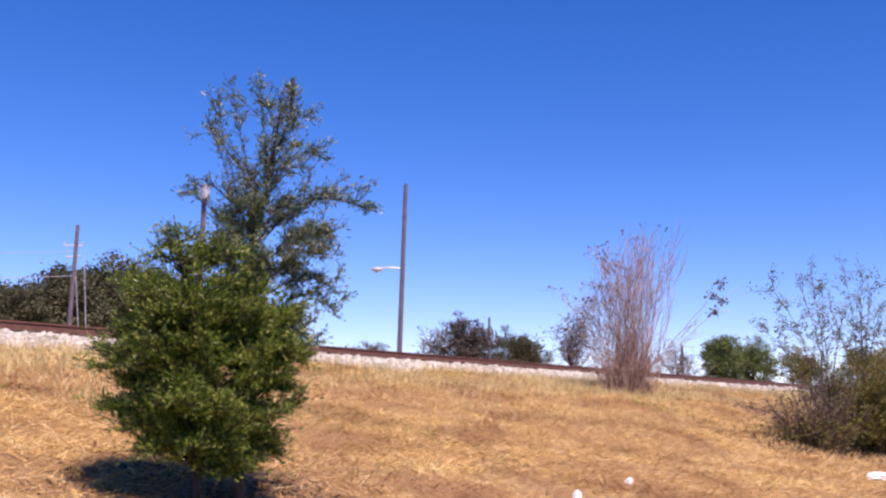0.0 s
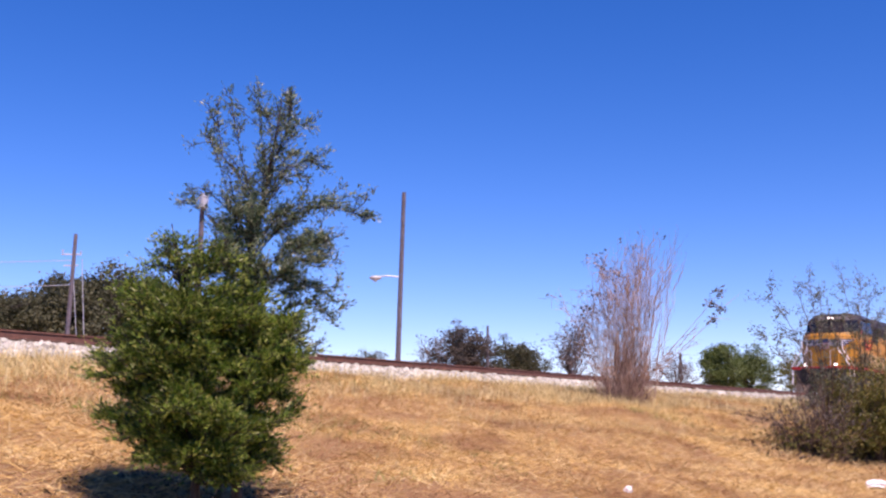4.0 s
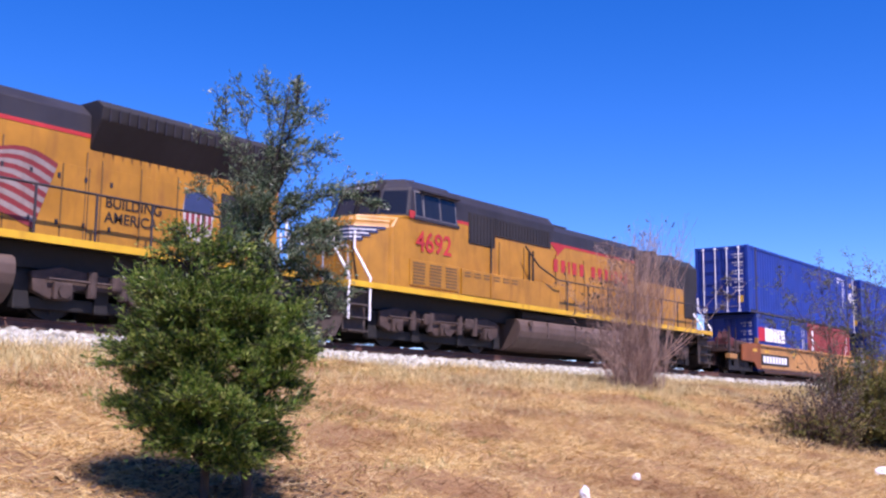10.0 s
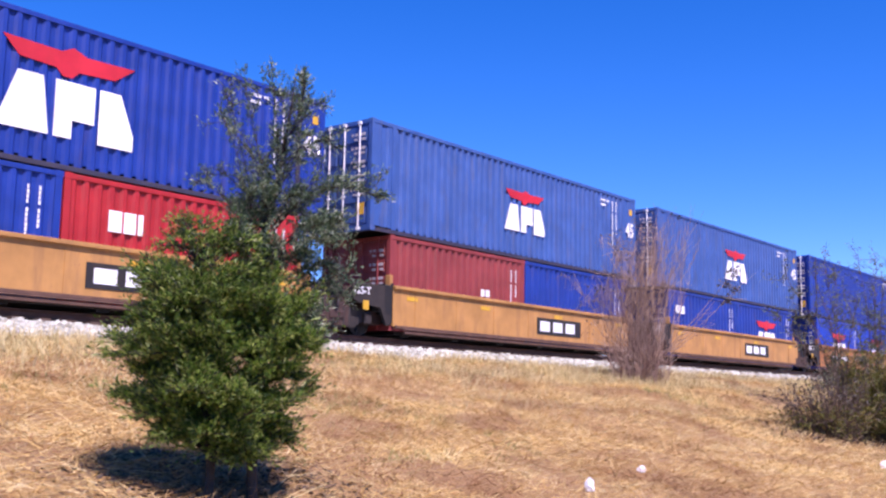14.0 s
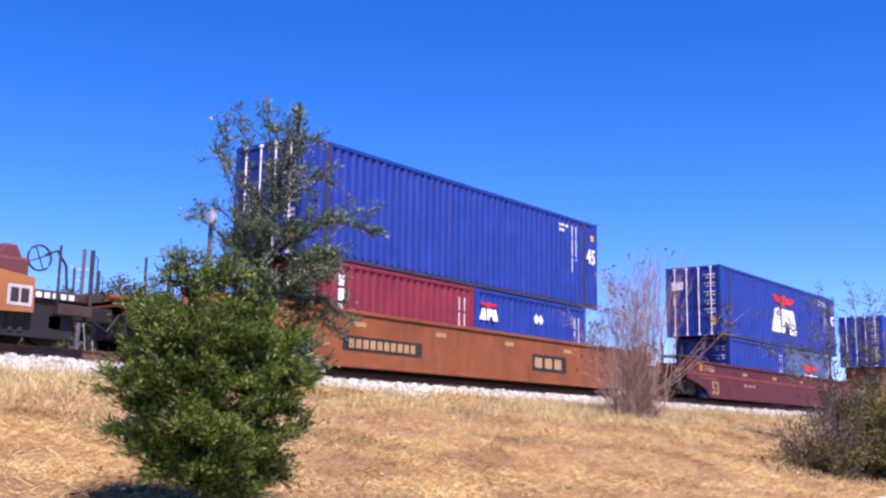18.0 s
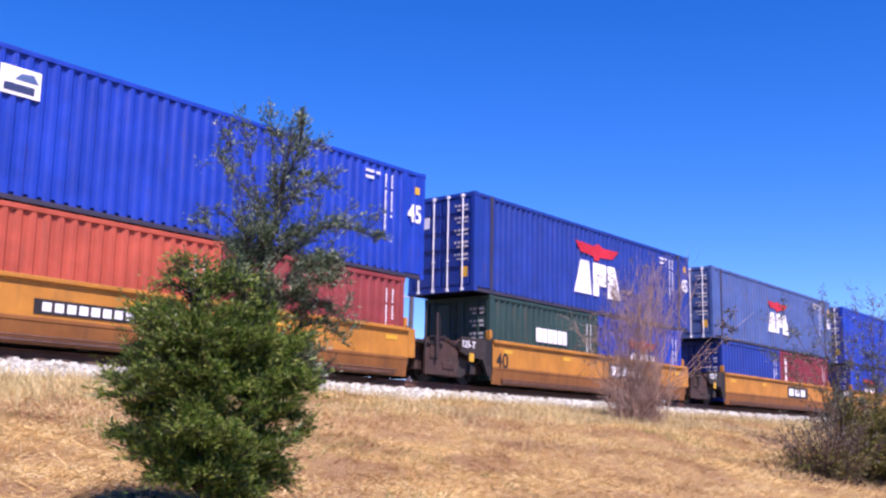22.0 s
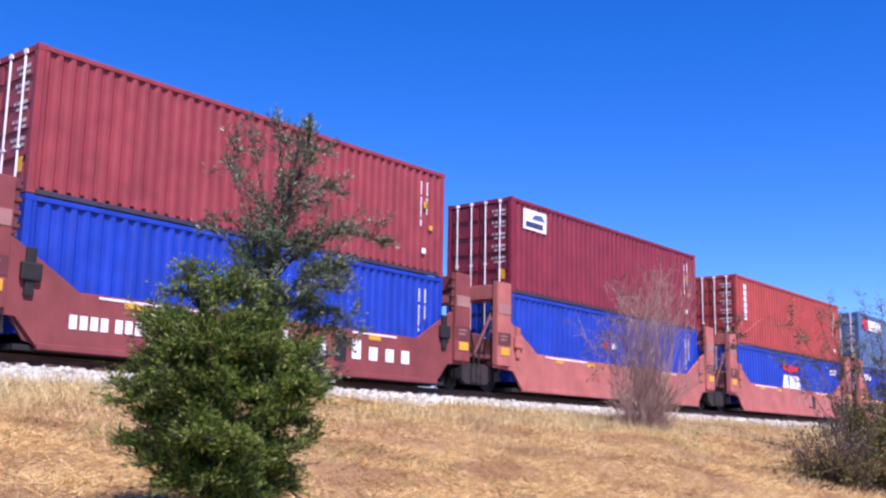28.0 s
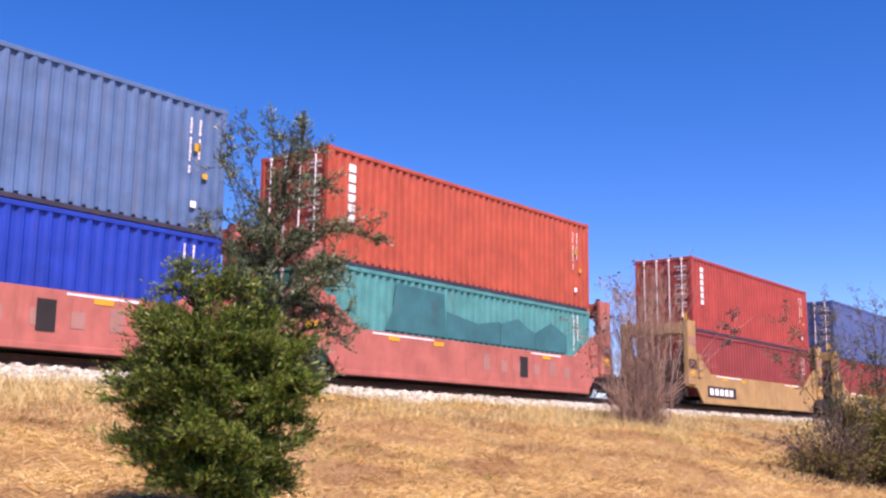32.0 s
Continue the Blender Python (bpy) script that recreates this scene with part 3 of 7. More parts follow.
def make_container(L, H, skin, label, group, x0, z0, marks=(), long45=False, doors=True, rods=None, group_name=""):
    c = thing("container", label, "container", group)
    for s in (-1, 1):
        ob = part("side_wall", cached(("side_wall", L, H), lambda bm: corrugated(bm, L, H, 0.92 if long45 else 0.16)), skin, c, "corrugated side wall")
        ob.location = (L / 2, s * (HW - 0.012), 0)
        ob.rotation_euler = (0, 0, 0 if s < 0 else math.pi)
    part("roof", cached(("roof", L, H), lambda bm: box(bm, 0.06, L - 0.06, -HW + 0.06, HW - 0.06, H - 0.06, H - 0.02)), skin, c)
    part("front_wall", cached(("front_wall", L, H), lambda bm: box(bm, L - 0.09, L - 0.05, -HW + 0.1, HW - 0.1, 0.1, H - 0.08)), skin, c)
    part("floor", cached(("floor", L, H), lambda bm: box(bm, 0.06, L - 0.06, -HW + 0.06, HW - 0.06, 0.10, 0.16)), BLACK, c)
    if long45:
        def endskin(bm):
            corr = [(0, 0), (0.2, 0), (0.26, 0.03), (0.44, 0.03), (0.5, 0), (0.76, 0)]
            lo = [bm.verts.new((x, d, 0.14)) for x, d in corr]
            hi = [bm.verts.new((x, d, H - 0.09)) for x, d in corr]
            for i in range(len(corr) - 1):
                bm.faces.new((lo[i], lo[i + 1], hi[i + 1], hi[i]))
        for xa in (0.14, L - 0.90):  # the overhanging ends
            for s in (-1, 1):
                ob = part("end_wall", cached(("end_wall", H), endskin), skin, c)
                ob.location = (xa if s < 0 else xa + 0.76, s * (HW - 0.012), 0)
                ob.rotation_euler = (0, 0, 0 if s < 0 else math.pi)
        for x in (0.78, L - 0.92):
            for s in (-1, 1):
                ob = part("intermediate_post", cached(("intermediate_post", H), lambda bm: box(bm, 0, 0.14, -0.03, 0.03, 0.10, H - 0.02)), POST_DARK if skin in (BLUE, BLUE_GREY) else skin, c)
                ob.location = (x, s * (HW - 0.026), 0)
    for x in (0, L - 0.15):
        for s in (-1, 1):
            ob = part("corner_post", cached(("corner_post", H), lambda bm: (box(bm, 0, 0.15, -0.07, 0.07, 0.0, H, 0.012), box(bm, -0.006, 0.17, -0.076, 0.076, 0, 0.12, 0.01), box(bm, -0.006, 0.17, -0.076, 0.076, H - 0.12, H + 0.004, 0.01))), skin, c)
            ob.location = (x, s * (HW - 0.07), 0)
    for s in (-1, 1):
        ob = part("top_rail", cached(("top_rail", L), lambda bm: box(bm, 0.15, L - 0.15, -0.035, 0.035, -0.10, 0, 0.01)), skin, c)
        ob.location = (0, s * (HW - 0.035), H - 0.01)
        # stacked containers: rail rust and the shaded gap below, in one dark colour
        ob = part("bottom_rail", cached(("bottom_rail", L), lambda bm: box(bm, 0.15, L - 0.15, -0.03, 0.03, 0.0, 0.10, 0.01)), POST_DARK if z0 > 2 else skin, c)
        ob.location = (0, s * (HW - 0.032), 0)
    # the door end
    part("door_sill", cached(("door_sill", 0), lambda bm: box(bm, 0.0, 0.10, -HW + 0.14, HW - 0.14, 0.0, 0.14, 0.01)), skin, c)
    part("door_header", cached(("door_header", H), lambda bm: box(bm, 0.0, 0.10, -HW + 0.14, HW - 0.14, H - 0.13, H - 0.01, 0.01)), skin, c)
    for s in (-1, 1):
        def leaf(bm):
            w, h = HW - 0.155, H - 0.28
            box(bm, 0.045, 0.08, -w / 2, w / 2, 0, h, 0.006)
            for k in range(5):
                z = h * (k + 0.5) / 5
                box(bm, 0.008, 0.05, -w / 2 + 0.05, w / 2 - 0.05, z - h * 0.072, z + h * 0.072, 0.012)
        d = part("door", cached(("door", H), leaf), skin, c)
        d.location = (0, s * (HW - 0.145) / 2, 0.14)
        for k in (-1, 1):
            ob = part("lock_rod", cached(("lock_rod", H), lambda bm: (tube(bm, [(-0.02, 0, 0.02), (-0.02, 0, H - 0.04)], 0.021, 6), box(bm, -0.045, 0.02, -0.05, 0.05, 0.9, 0.94), box(bm, -0.045, 0.02, -0.05, 0.05, 0.03, 0.10), box(bm, -0.045, 0.02, -0.05, 0.05, H - 0.13, H - 0.06))), rods or WHITE, c, "pale locking bar with cam keepers")
            ob.location = (0, s * (HW - 0.145) / 2 + k * 0.27, 0)
    for mk in marks:
        mk(c, L, H)
    TRAIN.append((c, x0, z0))
    return c


FACE = -HW - 0.003


def shape(name, pts, material, c, label="", y=FACE):
    """A thin painted shape on the near wall: outline in x, z."""
    bm = bmesh.new()
    prism(bm, pts, y, y + 0.012)
    return part(name, bm, material, c, label)


def big_logo(x=5.45, z=0.62, k=1.0):
    """A red winged bar over three white blocks."""
    def mk(c, L, H):
        def p(*q):
            return [(x + a * k, z + b * k) for a, b in q]
        shape("logo_wing", p((0.0, 1.70), (0.35, 1.36), (1.1, 1.32), (1.25, 1.18), (1.45, 1.18), (1.6, 1.32), (2.4, 1.36), (2.85, 1.68), (1.75, 1.66), (1.45, 1.78), (1.2, 1.66)), RED_MARK, c, "red winged emblem")
        shape("logo_block", p((-0.05, 0.0), (1.02, 0.0), (0.86, 1.1), (0.34, 1.1)), WHITE, c, "white block emblem")
        shape("logo_block", p((1.12, 0.0), (1.50, 0.0), (1.50, 0.36), (1.98, 0.36), (1.98, 1.1), (1.12, 1.1)), WHITE, c, "white block emblem")
        shape("logo_block", p((2.08, 0.0), (2.88, 0.0), (2.88, 0.30), (2.55, 1.1), (2.08, 1.1)), WHITE, c, "white block emblem")
    return mk


def size_mark(c, L, H):
    ob = part("lettering", text_mesh("45", 0.66, 0.026), WHITE, c)
    ob.location, ob.scale = (L - 0.70, FACE - 0.004, H - 1.38), (0.84, 1, 1)
    shape("warning_patch", [(L - 0.42, H - 0.62), (L - 0.24, H - 0.62), (L - 0.24, H - 0.42), (L - 0.42, H - 0.42)], YELLOW_MARK, c)


def code_bars(x, z, n=1, h=0.09, w=0.85):
    """Small writing that cannot be read."""
    def mk(c, L, H):
        for i in range(n):
            bm, q, j = bmesh.new(), 0.0, 0
            while q < w * (1 - 0.25 * i) - 0.02:
                wd = min((0.055, 0.07, 0.05, 0.062)[j % 4] if w > 0.2 else w, w * (1 - 0.25 * i) - q)
                prism(bm, [(x + q, z - i * 0.16), (x + q + wd, z - i * 0.16), (x + q + wd, z - i * 0.16 + h), (x + q, z - i * 0.16 + h)], FACE, FACE + 0.012)
                q += wd + (0.09 if j == 3 else 0.022)
                j += 1
            tagged(part("code_bar", bm, WHITE, c), kind="stuff")
    return mk


def upright_bars(x, z0, z1, n=2):
    def mk(c, L, H):
        for i in range(n):
            bm, q, j, lo, X = bmesh.new(), z1, 0, z0 + 0.35 * i, x + i * 0.24
            while q > lo + 0.03:
                wd = (0.036, 0.046, 0.040)[(j + i) % 3]
                prism(bm, [(X, q - 0.075), (X + wd, q - 0.075), (X + wd, q), (X, q)], FACE, FACE + 0.012)
                q -= 0.16 if j in (3, 9) else 0.092
                j += 1
            tagged(part("code_bar", bm, WHITE, c), kind="stuff")
    return mk


def block_row(x, z, sizes, h, cols, gap=0.05, upright=False, w=0.16):
    """A brand name as a row (or a column) of plain blocks."""
    def mk(c, L, H):
        q = 0.0
        for wd, col in zip(sizes, cols):
            if upright:
                pts = [(x, z - q), (x + w, z - q), (x + w, z - q - wd), (x, z - q - wd)]
            else:
                pts = [(x + q, z), (x + q + wd, z), (x + q + wd, z + h), (x + q, z + h)]
            shape("logo_block", pts, col, c)
            q += wd + gap
    return mk


def name_panel(x, z, w=1.1, h=0.75):
    def mk(c, L, H):
        shape("name_panel", [(x, z), (x + w, z), (x + w, z + h), (x, z + h)], WHITE, c, "white company panel")
        shape("panel_block", [(x + 0.1 * w, z + 0.12 * h), (x + 0.85 * w, z + 0.12 * h), (x + 0.85 * w, z + 0.4 * h), (x + 0.1 * w, z + 0.4 * h)], FLAG_BLUE, c, y=FACE - 0.006)
        shape("panel_arc", [(x + 0.35 * w, z + 0.55 * h), (x + 0.95 * w, z + 0.55 * h), (x + 0.8 * w, z + 0.85 * h), (x + 0.5 * w, z + 0.8 * h)], BLUE_LIGHT, c, y=FACE - 0.006)
    return mk


def end_marks(rows=4, panel=False, block=False, gold=True):
    """Small bars and stickers on the doors."""
    def mk(c, L, H):
        bm = bmesh.new()
        for i in range(rows):
            z = H - 0.42 - i * 0.36
            for j, (y0, y1) in enumerate(((-0.98, -0.76), (-0.72, -0.62), (-0.56, -0.50))):
                box(bm, -0.006, 0.004, y0, y1, z, z + 0.07)
                if j < 2:
                    box(bm, -0.006, 0.004, y0, y0 + 0.13, z - 0.12, z - 0.065)
        tagged(part("door_stencil", bm, FLAG_WHITE, c), kind="stuff")
        if gold:
            bm = bmesh.new()
            box(bm, -0.006, 0.004, -0.98, -0.74, 0.42, 0.72)
            part("door_sticker", bm, YELLOW_MARK, c, "yellow data sticker")
        if panel:
            bm = bmesh.new()
            box(bm, -0.008, 0.004, 0.45, 0.95, H - 0.95, H - 0.62)
            part("door_panel", bm, WHITE, c, "white panel on the door")
    return mk


G45, G20, G40 = "top-tier long containers", "short containers in the wells", "forty-foot containers"
H45, H20 = 2.896, 2.46
LOW, UP = 0.16, 2.645            # container floors above the rails


def top45(x0, skin, colour, logo=True, extra=()):
    marks = [size_mark, end_marks(5, logo), upright_bars(12.1, 1.1, 2.6), code_bars(11.35, 2.52, 2, 0.07, 0.55)]
    if logo:
        marks.insert(0, {BLUE_FADED: big_logo(5.85, 0.82, 0.72), BLUE_GREY: big_logo(5.7, 0.75, 0.80)}.get(skin) or big_logo())
    make_container(13.716, H45, skin, f"{colour} corrugated container stacked on smaller containers", G45, x0, UP, marks + list(extra), long45=True)


def low20(x0, slot, skin, colour, marks=()):
    base = [upright_bars(5.35, 0.95, 2.1), end_marks(3, gold=False)]
    make_container(6.058, H20, skin, f"{colour} short corrugated container in a well car", G20, x0 + 0.79 + slot * 6.10, LOW, base + list(marks), rods=skin)


W3 = (WHITE,) * 9
small_logo = big_logo(2.0, 0.55, 0.75)
vert_name = block_row(0.55, 2.15, (0.28, 0.3, 0.3), 0, W3, 0.07, True, 0.2)
red_white = block_row(0.18, 1.32, (0.66, 0.40, 0.40, 0.40, 0.40, 0.44), 0.58, (RED_MARK,) + W3, 0.06)
mid_blocks = block_row(1.0, 1.45, (0.3, 0.28, 0.12), 0.42, W3, 0.05)
tiny_blocks = block_row(3.9, 1.2, (0.16, 0.2), 0.2, W3, 0.05)

def diamonds(c, L, H):
    """Two small white diamond placards."""
    for k in (0.0, 0.24):
        shape("placard", [(3.15 + k, 1.84 - 0.16), (3.15 + k + 0.14, 1.84), (3.15 + k, 1.84 + 0.16), (3.15 + k - 0.14, 1.84)], WHITE, c, "small white diamond placard")


# first set of five wells
top45(2.65, BLUE, "deep blue", False)
low20(2.65, 0, BLUE, "deep blue", [red_white])
low20(2.65, 1, REDBROWN, "faded red-brown", [vert_name])
top45(17.80, BLUE, "deep blue")
low20(17.80, 0, BLUE, "deep blue")
low20(17.80, 1, REDPAINT, "bright red", [mid_blocks])
top45(33.20, BLUE_FADED, "sun-faded blue")
low20(33.20, 0, REDBROWN, "faded red-brown", [tiny_blocks])
low20(33.20, 1, BLUE, "deep blue")
top45(48.58, BLUE_FADED, "sun-faded blue")
low20(48.58, 0, BLUE, "deep blue", [block_row(0.6, 1.6, (0.2, 0.2, 0.2), 0.3, W3)])
low20(48.58, 1, BLUE, "deep blue", [small_logo])
top45(63.93, BLUE, "deep blue", False)
low20(63.93, 0, BLUE_BRIGHT, "clean bright blue", [small_logo])
low20(63.93, 1, BLUE_BRIGHT, "clean bright blue", [small_logo])
# single cars
top45(85.64, BLUE, "deep blue", False)
low20(85.64, 0, MAROON, "maroon", [vert_name])
low20(85.64, 1, BLUE, "deep blue", [big_logo(0.25, 1.58, 0.30), diamonds])
top45(109.21, BLUE, "deep blue", extra=[])
low20(109.21, 0, BLUE, "deep blue")
low20(109.21, 1, BLUE_LIGHT, "pale faded blue", [small_logo])
# second set of five wells
top45(130.97, BLUE_BRIGHT, "clean bright blue", False, [name_panel(1.5, 1.96, 0.82, 0.54)])
low20(130.97, 0, ORANGERED, "orange-red", [vert_name])
low20(130.97, 1, REDBROWN, "faded red-brown")
top45(146.92, BLUE, "deep blue")
low20(146.92, 0, GREEN, "dark green", [block_row(2.4, 1.3, (0.3, 0.26, 0.26, 0.2, 0.26, 0.2), 0.42, W3)])
low20(146.92, 1, BLUE_BRIGHT, "clean bright blue", [small_logo])
top45(162.74, BLUE_GREY, "weathered grey-blue")
low20(162.74, 0, BLUE, "deep blue")
low20(162.74, 1, MAROON, "maroon", [vert_name])
top45(178.34, BLUE_BRIGHT, "clean bright blue", False)
low20(178.34, 0, BLUE_BRIGHT, "clean bright blue", [small_logo])
low20(178.34, 1, REDBROWN, "faded red-brown", [block_row(0.6, 1.75, (0.25,), 0.45, W3)])
top45(194.00, BLUE_BRIGHT, "clean bright blue")
low20(194.00, 0, BLUE_BRIGHT, "clean bright blue", [small_logo])
low20(194.00, 1, BLUE_BRIGHT, "clean bright blue", [small_logo, code_bars(4.5, 2.1, 2)])


def warning_mark(c, L, H):
    shape("warning_patch", [(L - 0.86, 1.78), (L - 0.70, 1.78), (L - 0.70, 1.96), (L - 0.86, 1.96)], YELLOW_MARK, c)
    shape("warning_patch", [(L - 0.62, 1.22), (L - 0.48, 1.22), (L - 0.48, 1.34), (L - 0.62, 1.34)], YELLOW_MARK, c)


def pair40(x0, top, tname, tmarks, low, lname, lmarks=(), up=2.76, lh=2.44, level=False):
    base = [upright_bars(11.2, 1.3, 2.5), code_bars(11.3, 0.55, 1, 0.14, 0.14), warning_mark, end_marks(5)]
    make_container(12.192, 2.896, top, f"{tname} forty-foot container stacked on another", G40, x0, up, base + list(tmarks))
    make_container(12.192, lh, low, f"{lname} forty-foot container sunk in a well car", G40, x0, 0.33, [code_bars(10.6, 1.95, 2, 0.12, 0.95) if level else upright_bars(11.2, 1.1, 2.2), end_marks(4, gold=False)] + list(lmarks), rods=FLAG_WHITE)


name_column = block_row(0.75, 2.55, (0.2,) * 6, 0, W3, 0.055, True, 0.24)
pair40(214.48, CRIMSON, "dull crimson", [], BLUE_BRIGHT, "bright blue", (), 2.94, 2.591)
pair40(229.86, MAROON, "maroon", [name_panel(0.62, 2.03, 1.24, 0.62)], BLUE_BRIGHT, "bright blue", [block_row(5.3, 1.4, (0.28, 0.28), 0.2, (RED_MARK, WHITE), 0.2)], 2.94, 2.591)
pair40(245.77, RED_FADED, "faded red", [name_column], BLUE_BRIGHT, "bright blue", [big_logo(4.55, 0.62, 0.76)], 2.74, 2.40, True)
pair40(260.95, BLUE_SLATE, "weathered slate-blue", [block_row(0.62, 2.06, (0.42, 0.38, 0.38, 0.35, 0.38, 0.35, 0.38), 0.54, (RED_MARK, RED_MARK) + W3, 0.05)], BLUE_BRIGHT, "bright blue", [block_row(0.5, 1.85, (0.3, 0.3, 0.3), 0.3, W3)], 2.78, 2.44)


def patches(c, L, H):
    """Broad brush strokes where old lettering was painted over."""
    for pts in (((2.2, 0.95), (4.7, 0.95), (4.6, 2.12), (2.6, 2.2), (2.5, 1.5)), ((4.72, 0.95), (7.2, 0.95), (7.2, 1.62), (6.1, 1.45), (4.72, 1.66)), ((7.22, 0.95), (9.0, 0.95), (9.0, 1.42), (8.1, 1.78), (7.22, 1.56)), ((9.02, 0.95), (10.8, 0.95), (10.8, 1.5), (9.9, 1.82), (9.02, 1.45))):
        shape("painted_over_patch", list(pts), TEAL_DARK, c, "darker painted-over patch")


pair40(276.30, ORANGERED, "orange-red", [name_column], TEAL, "turquoise", [patches], 2.75, 2.42)
pair40(296.13, RED_FADED, "dull red", [name_column], REDBROWN, "red-brown", (), 2.82, 2.48)
pair40(312.00, BLUE_GREY, "weathered grey-blue", [], REDBROWN, "red-brown", (), 2.84, 2.50)

# ---- well cars ----
COVER = plain("grimy_dark_plate", (0.030, 0.022, 0.018), 0.75, 0.4, 5.0)
AXLES = []                       # (axle, its car, place on the car, wheel radius)


def wheelset(parent, x, r=0.42):
    axle = part("axle", cached(("axle", 0), lambda bm: disc(bm, (0, 0), 0.08, -0.8, 0.8, 10)), STEEL, parent, "steel axle with its two wheels")
    axle.location = (x, 0, r)
    for s in (-1, 1):
        def make(bm):
            disc(bm, (0, 0), r, -0.06, 0.06, 24)
            disc(bm, (0, 0), r + 0.028, 0.045, 0.075, 24)
            disc(bm, (0, 0), 0.13, -0.13, 0.1, 12)
            for k in range(5):       # raised web between hub and tread
                c, w = math.cos(k * 1.2566), math.sin(k * 1.2566)
                tube(bm, [(0.12 * c, -0.07, 0.12 * w), (r * 0.8 * c, -0.06, r * 0.8 * w)], 0.035, 6)
        w = part("wheel", cached(("wheel", r), make), STEEL, axle, "steel railway wheel")
        w.location = (0, s * 0.754, 0)
        w.rotation_euler = (0, 0, 0 if s < 0 else math.pi)
    AXLES.append((axle, parent, x, r))


def truck(parent, x, base=1.78, r=0.42):
    """A two-axle freight truck."""
    for s in (-1, 1):
        def frame_side(bm):
            h = base / 2
            prism(bm, [(-h - 0.22, r - 0.10), (-h + 0.2, r - 0.10), (-0.45, 0.16), (0.45, 0.16), (h - 0.2, r - 0.10), (h + 0.22, r - 0.10), (h + 0.22, r + 0.13), (h - 0.15, r + 0.22), (0.4, r + 0.33), (-0.4, r + 0.33), (-h + 0.15, r + 0.22), (-h - 0.22, r + 0.13)], -0.07, 0.07, 0.02)
            for k in (-1, 1):
                box(bm, k * h - 0.14, k * h + 0.14, -0.14, 0.10, r - 0.13, r + 0.15, 0.02)
            for k in (-0.2, 0, 0.2):
                tube(bm, [(k, -0.1, 0.22), (k, -0.1, r + 0.22)], 0.075, 8)
        part("side_frame", cached(("side_frame", base, r), frame_side), TRUCK_GREY, parent, "grimy cast truck side frame").location = (x, s * 1.0, 0)
    part("bolster", cached(("bolster", r), lambda bm: box(bm, -0.22, 0.22, -1.15, 1.15, r - 0.02, r + 0.26, 0.03)), BLACK, parent).location = (x, 0, 0)
    for k in (-1, 1):
        wheelset(parent, x + k * base / 2, r)


def reflectors(car, xs, z, y, mat=None):
    for x in xs:
        ob = part("reflector", cached(("reflector", 0), lambda bm: box(bm, -0.22, 0.22, -0.004, 0.004, -0.055, 0.055)), mat or YELLOW_MARK, car)
        ob.location = (x, y, z)


def marking_board(car, x, z, w, h, n, y, ink=None):
    bm = bmesh.new()
    box(bm, x, x + w, y - 0.004, y + 0.002, z, z + h)
    part("marking_board", bm, BLACK_MARK, car, "black board with white company blocks")
    bw = w * 0.86 / n
    for i in range(n):
        bm = bmesh.new()
        a = x + w * 0.07 + i * bw
        box(bm, a, a + bw * 0.72, y - 0.009, y - 0.003, z + h * 0.2, z + h * 0.8)
        part("marking_block", bm, ink or WHITE, car)


def well_side(car, x0, x1, zlo, zhi, skin, ribs=True, skirt=None):
    for s in (-1, 1):
        bm = bmesh.new()
        box(bm, x0, x1, s * 1.272 - 0.028, s * 1.272 + 0.028, zlo, zhi)
        part("side_sill", bm, skin, car, "deep steel side sill")
        bm = bmesh.new()
        box(bm, x0, x1, s * 1.30 - 0.07, s * 1.30 + 0.07, zhi - 0.06, zhi + 0.03, 0.015)
        part("top_chord", bm, skin, car)
        bm = bmesh.new()
        box(bm, x0 + 0.1, x1 - 0.1, s * 1.27 - 0.04, s * 1.27 + 0.04, zlo - 0.06, zlo + 0.02, 0.012)
        part("bottom_chord", bm, skirt or LEDGE_RUST, car)
        bm = bmesh.new()
        box(bm, x0 + 0.5, x1 - 0.5, s * 1.24 - 0.05, s * 1.24 + 0.05, 0.10, 0.17, 0.01)
        tube(bm, [(x0 + 0.4, s * 1.30, 0.205), (x1 - 0.4, s * 1.30, 0.205)], 0.018, 5)
        part("lower_ledge", bm, LEDGE_RUST, car, "rust-brown ledge and pipe under the sill")
        if skirt:
            # the shade of the inward lean is put into this skirt's colour
            bm = bmesh.new()
            loft(bm, [(s * 1.302, zlo - 0.01), (s * 1.245, 0.05), (s * 1.23, 0.05), (s * 1.26, zlo - 0.01)], x0, x1)
            part("lower_skirt", bm, skirt, car, "lower edge of the sill, leaning inwards, shaded in its colour")
        if ribs and s < 0:
            n = 7
            for i in range(n):
                x = x0 + (x1 - x0) * (i + 0.5) / n
                bm = bmesh.new()
                box(bm, x - 0.012, x + 0.012, -1.312, -1.296, zlo + 0.04, zhi - 0.08)
                part("seam", bm, skin, car)
    bm = bmesh.new()
    box(bm, x0 + 0.3, x1 - 0.3, -1.08, 1.08, 0.08, 0.14)
    for i in range(6):
        x = x0 + 0.8 + i * (x1 - x0 - 1.6) / 5
        box(bm, x - 0.15, x + 0.15, -1.02, 1.02, 0.03, 0.10)
    part("well_floor", bm, BLACK, car)


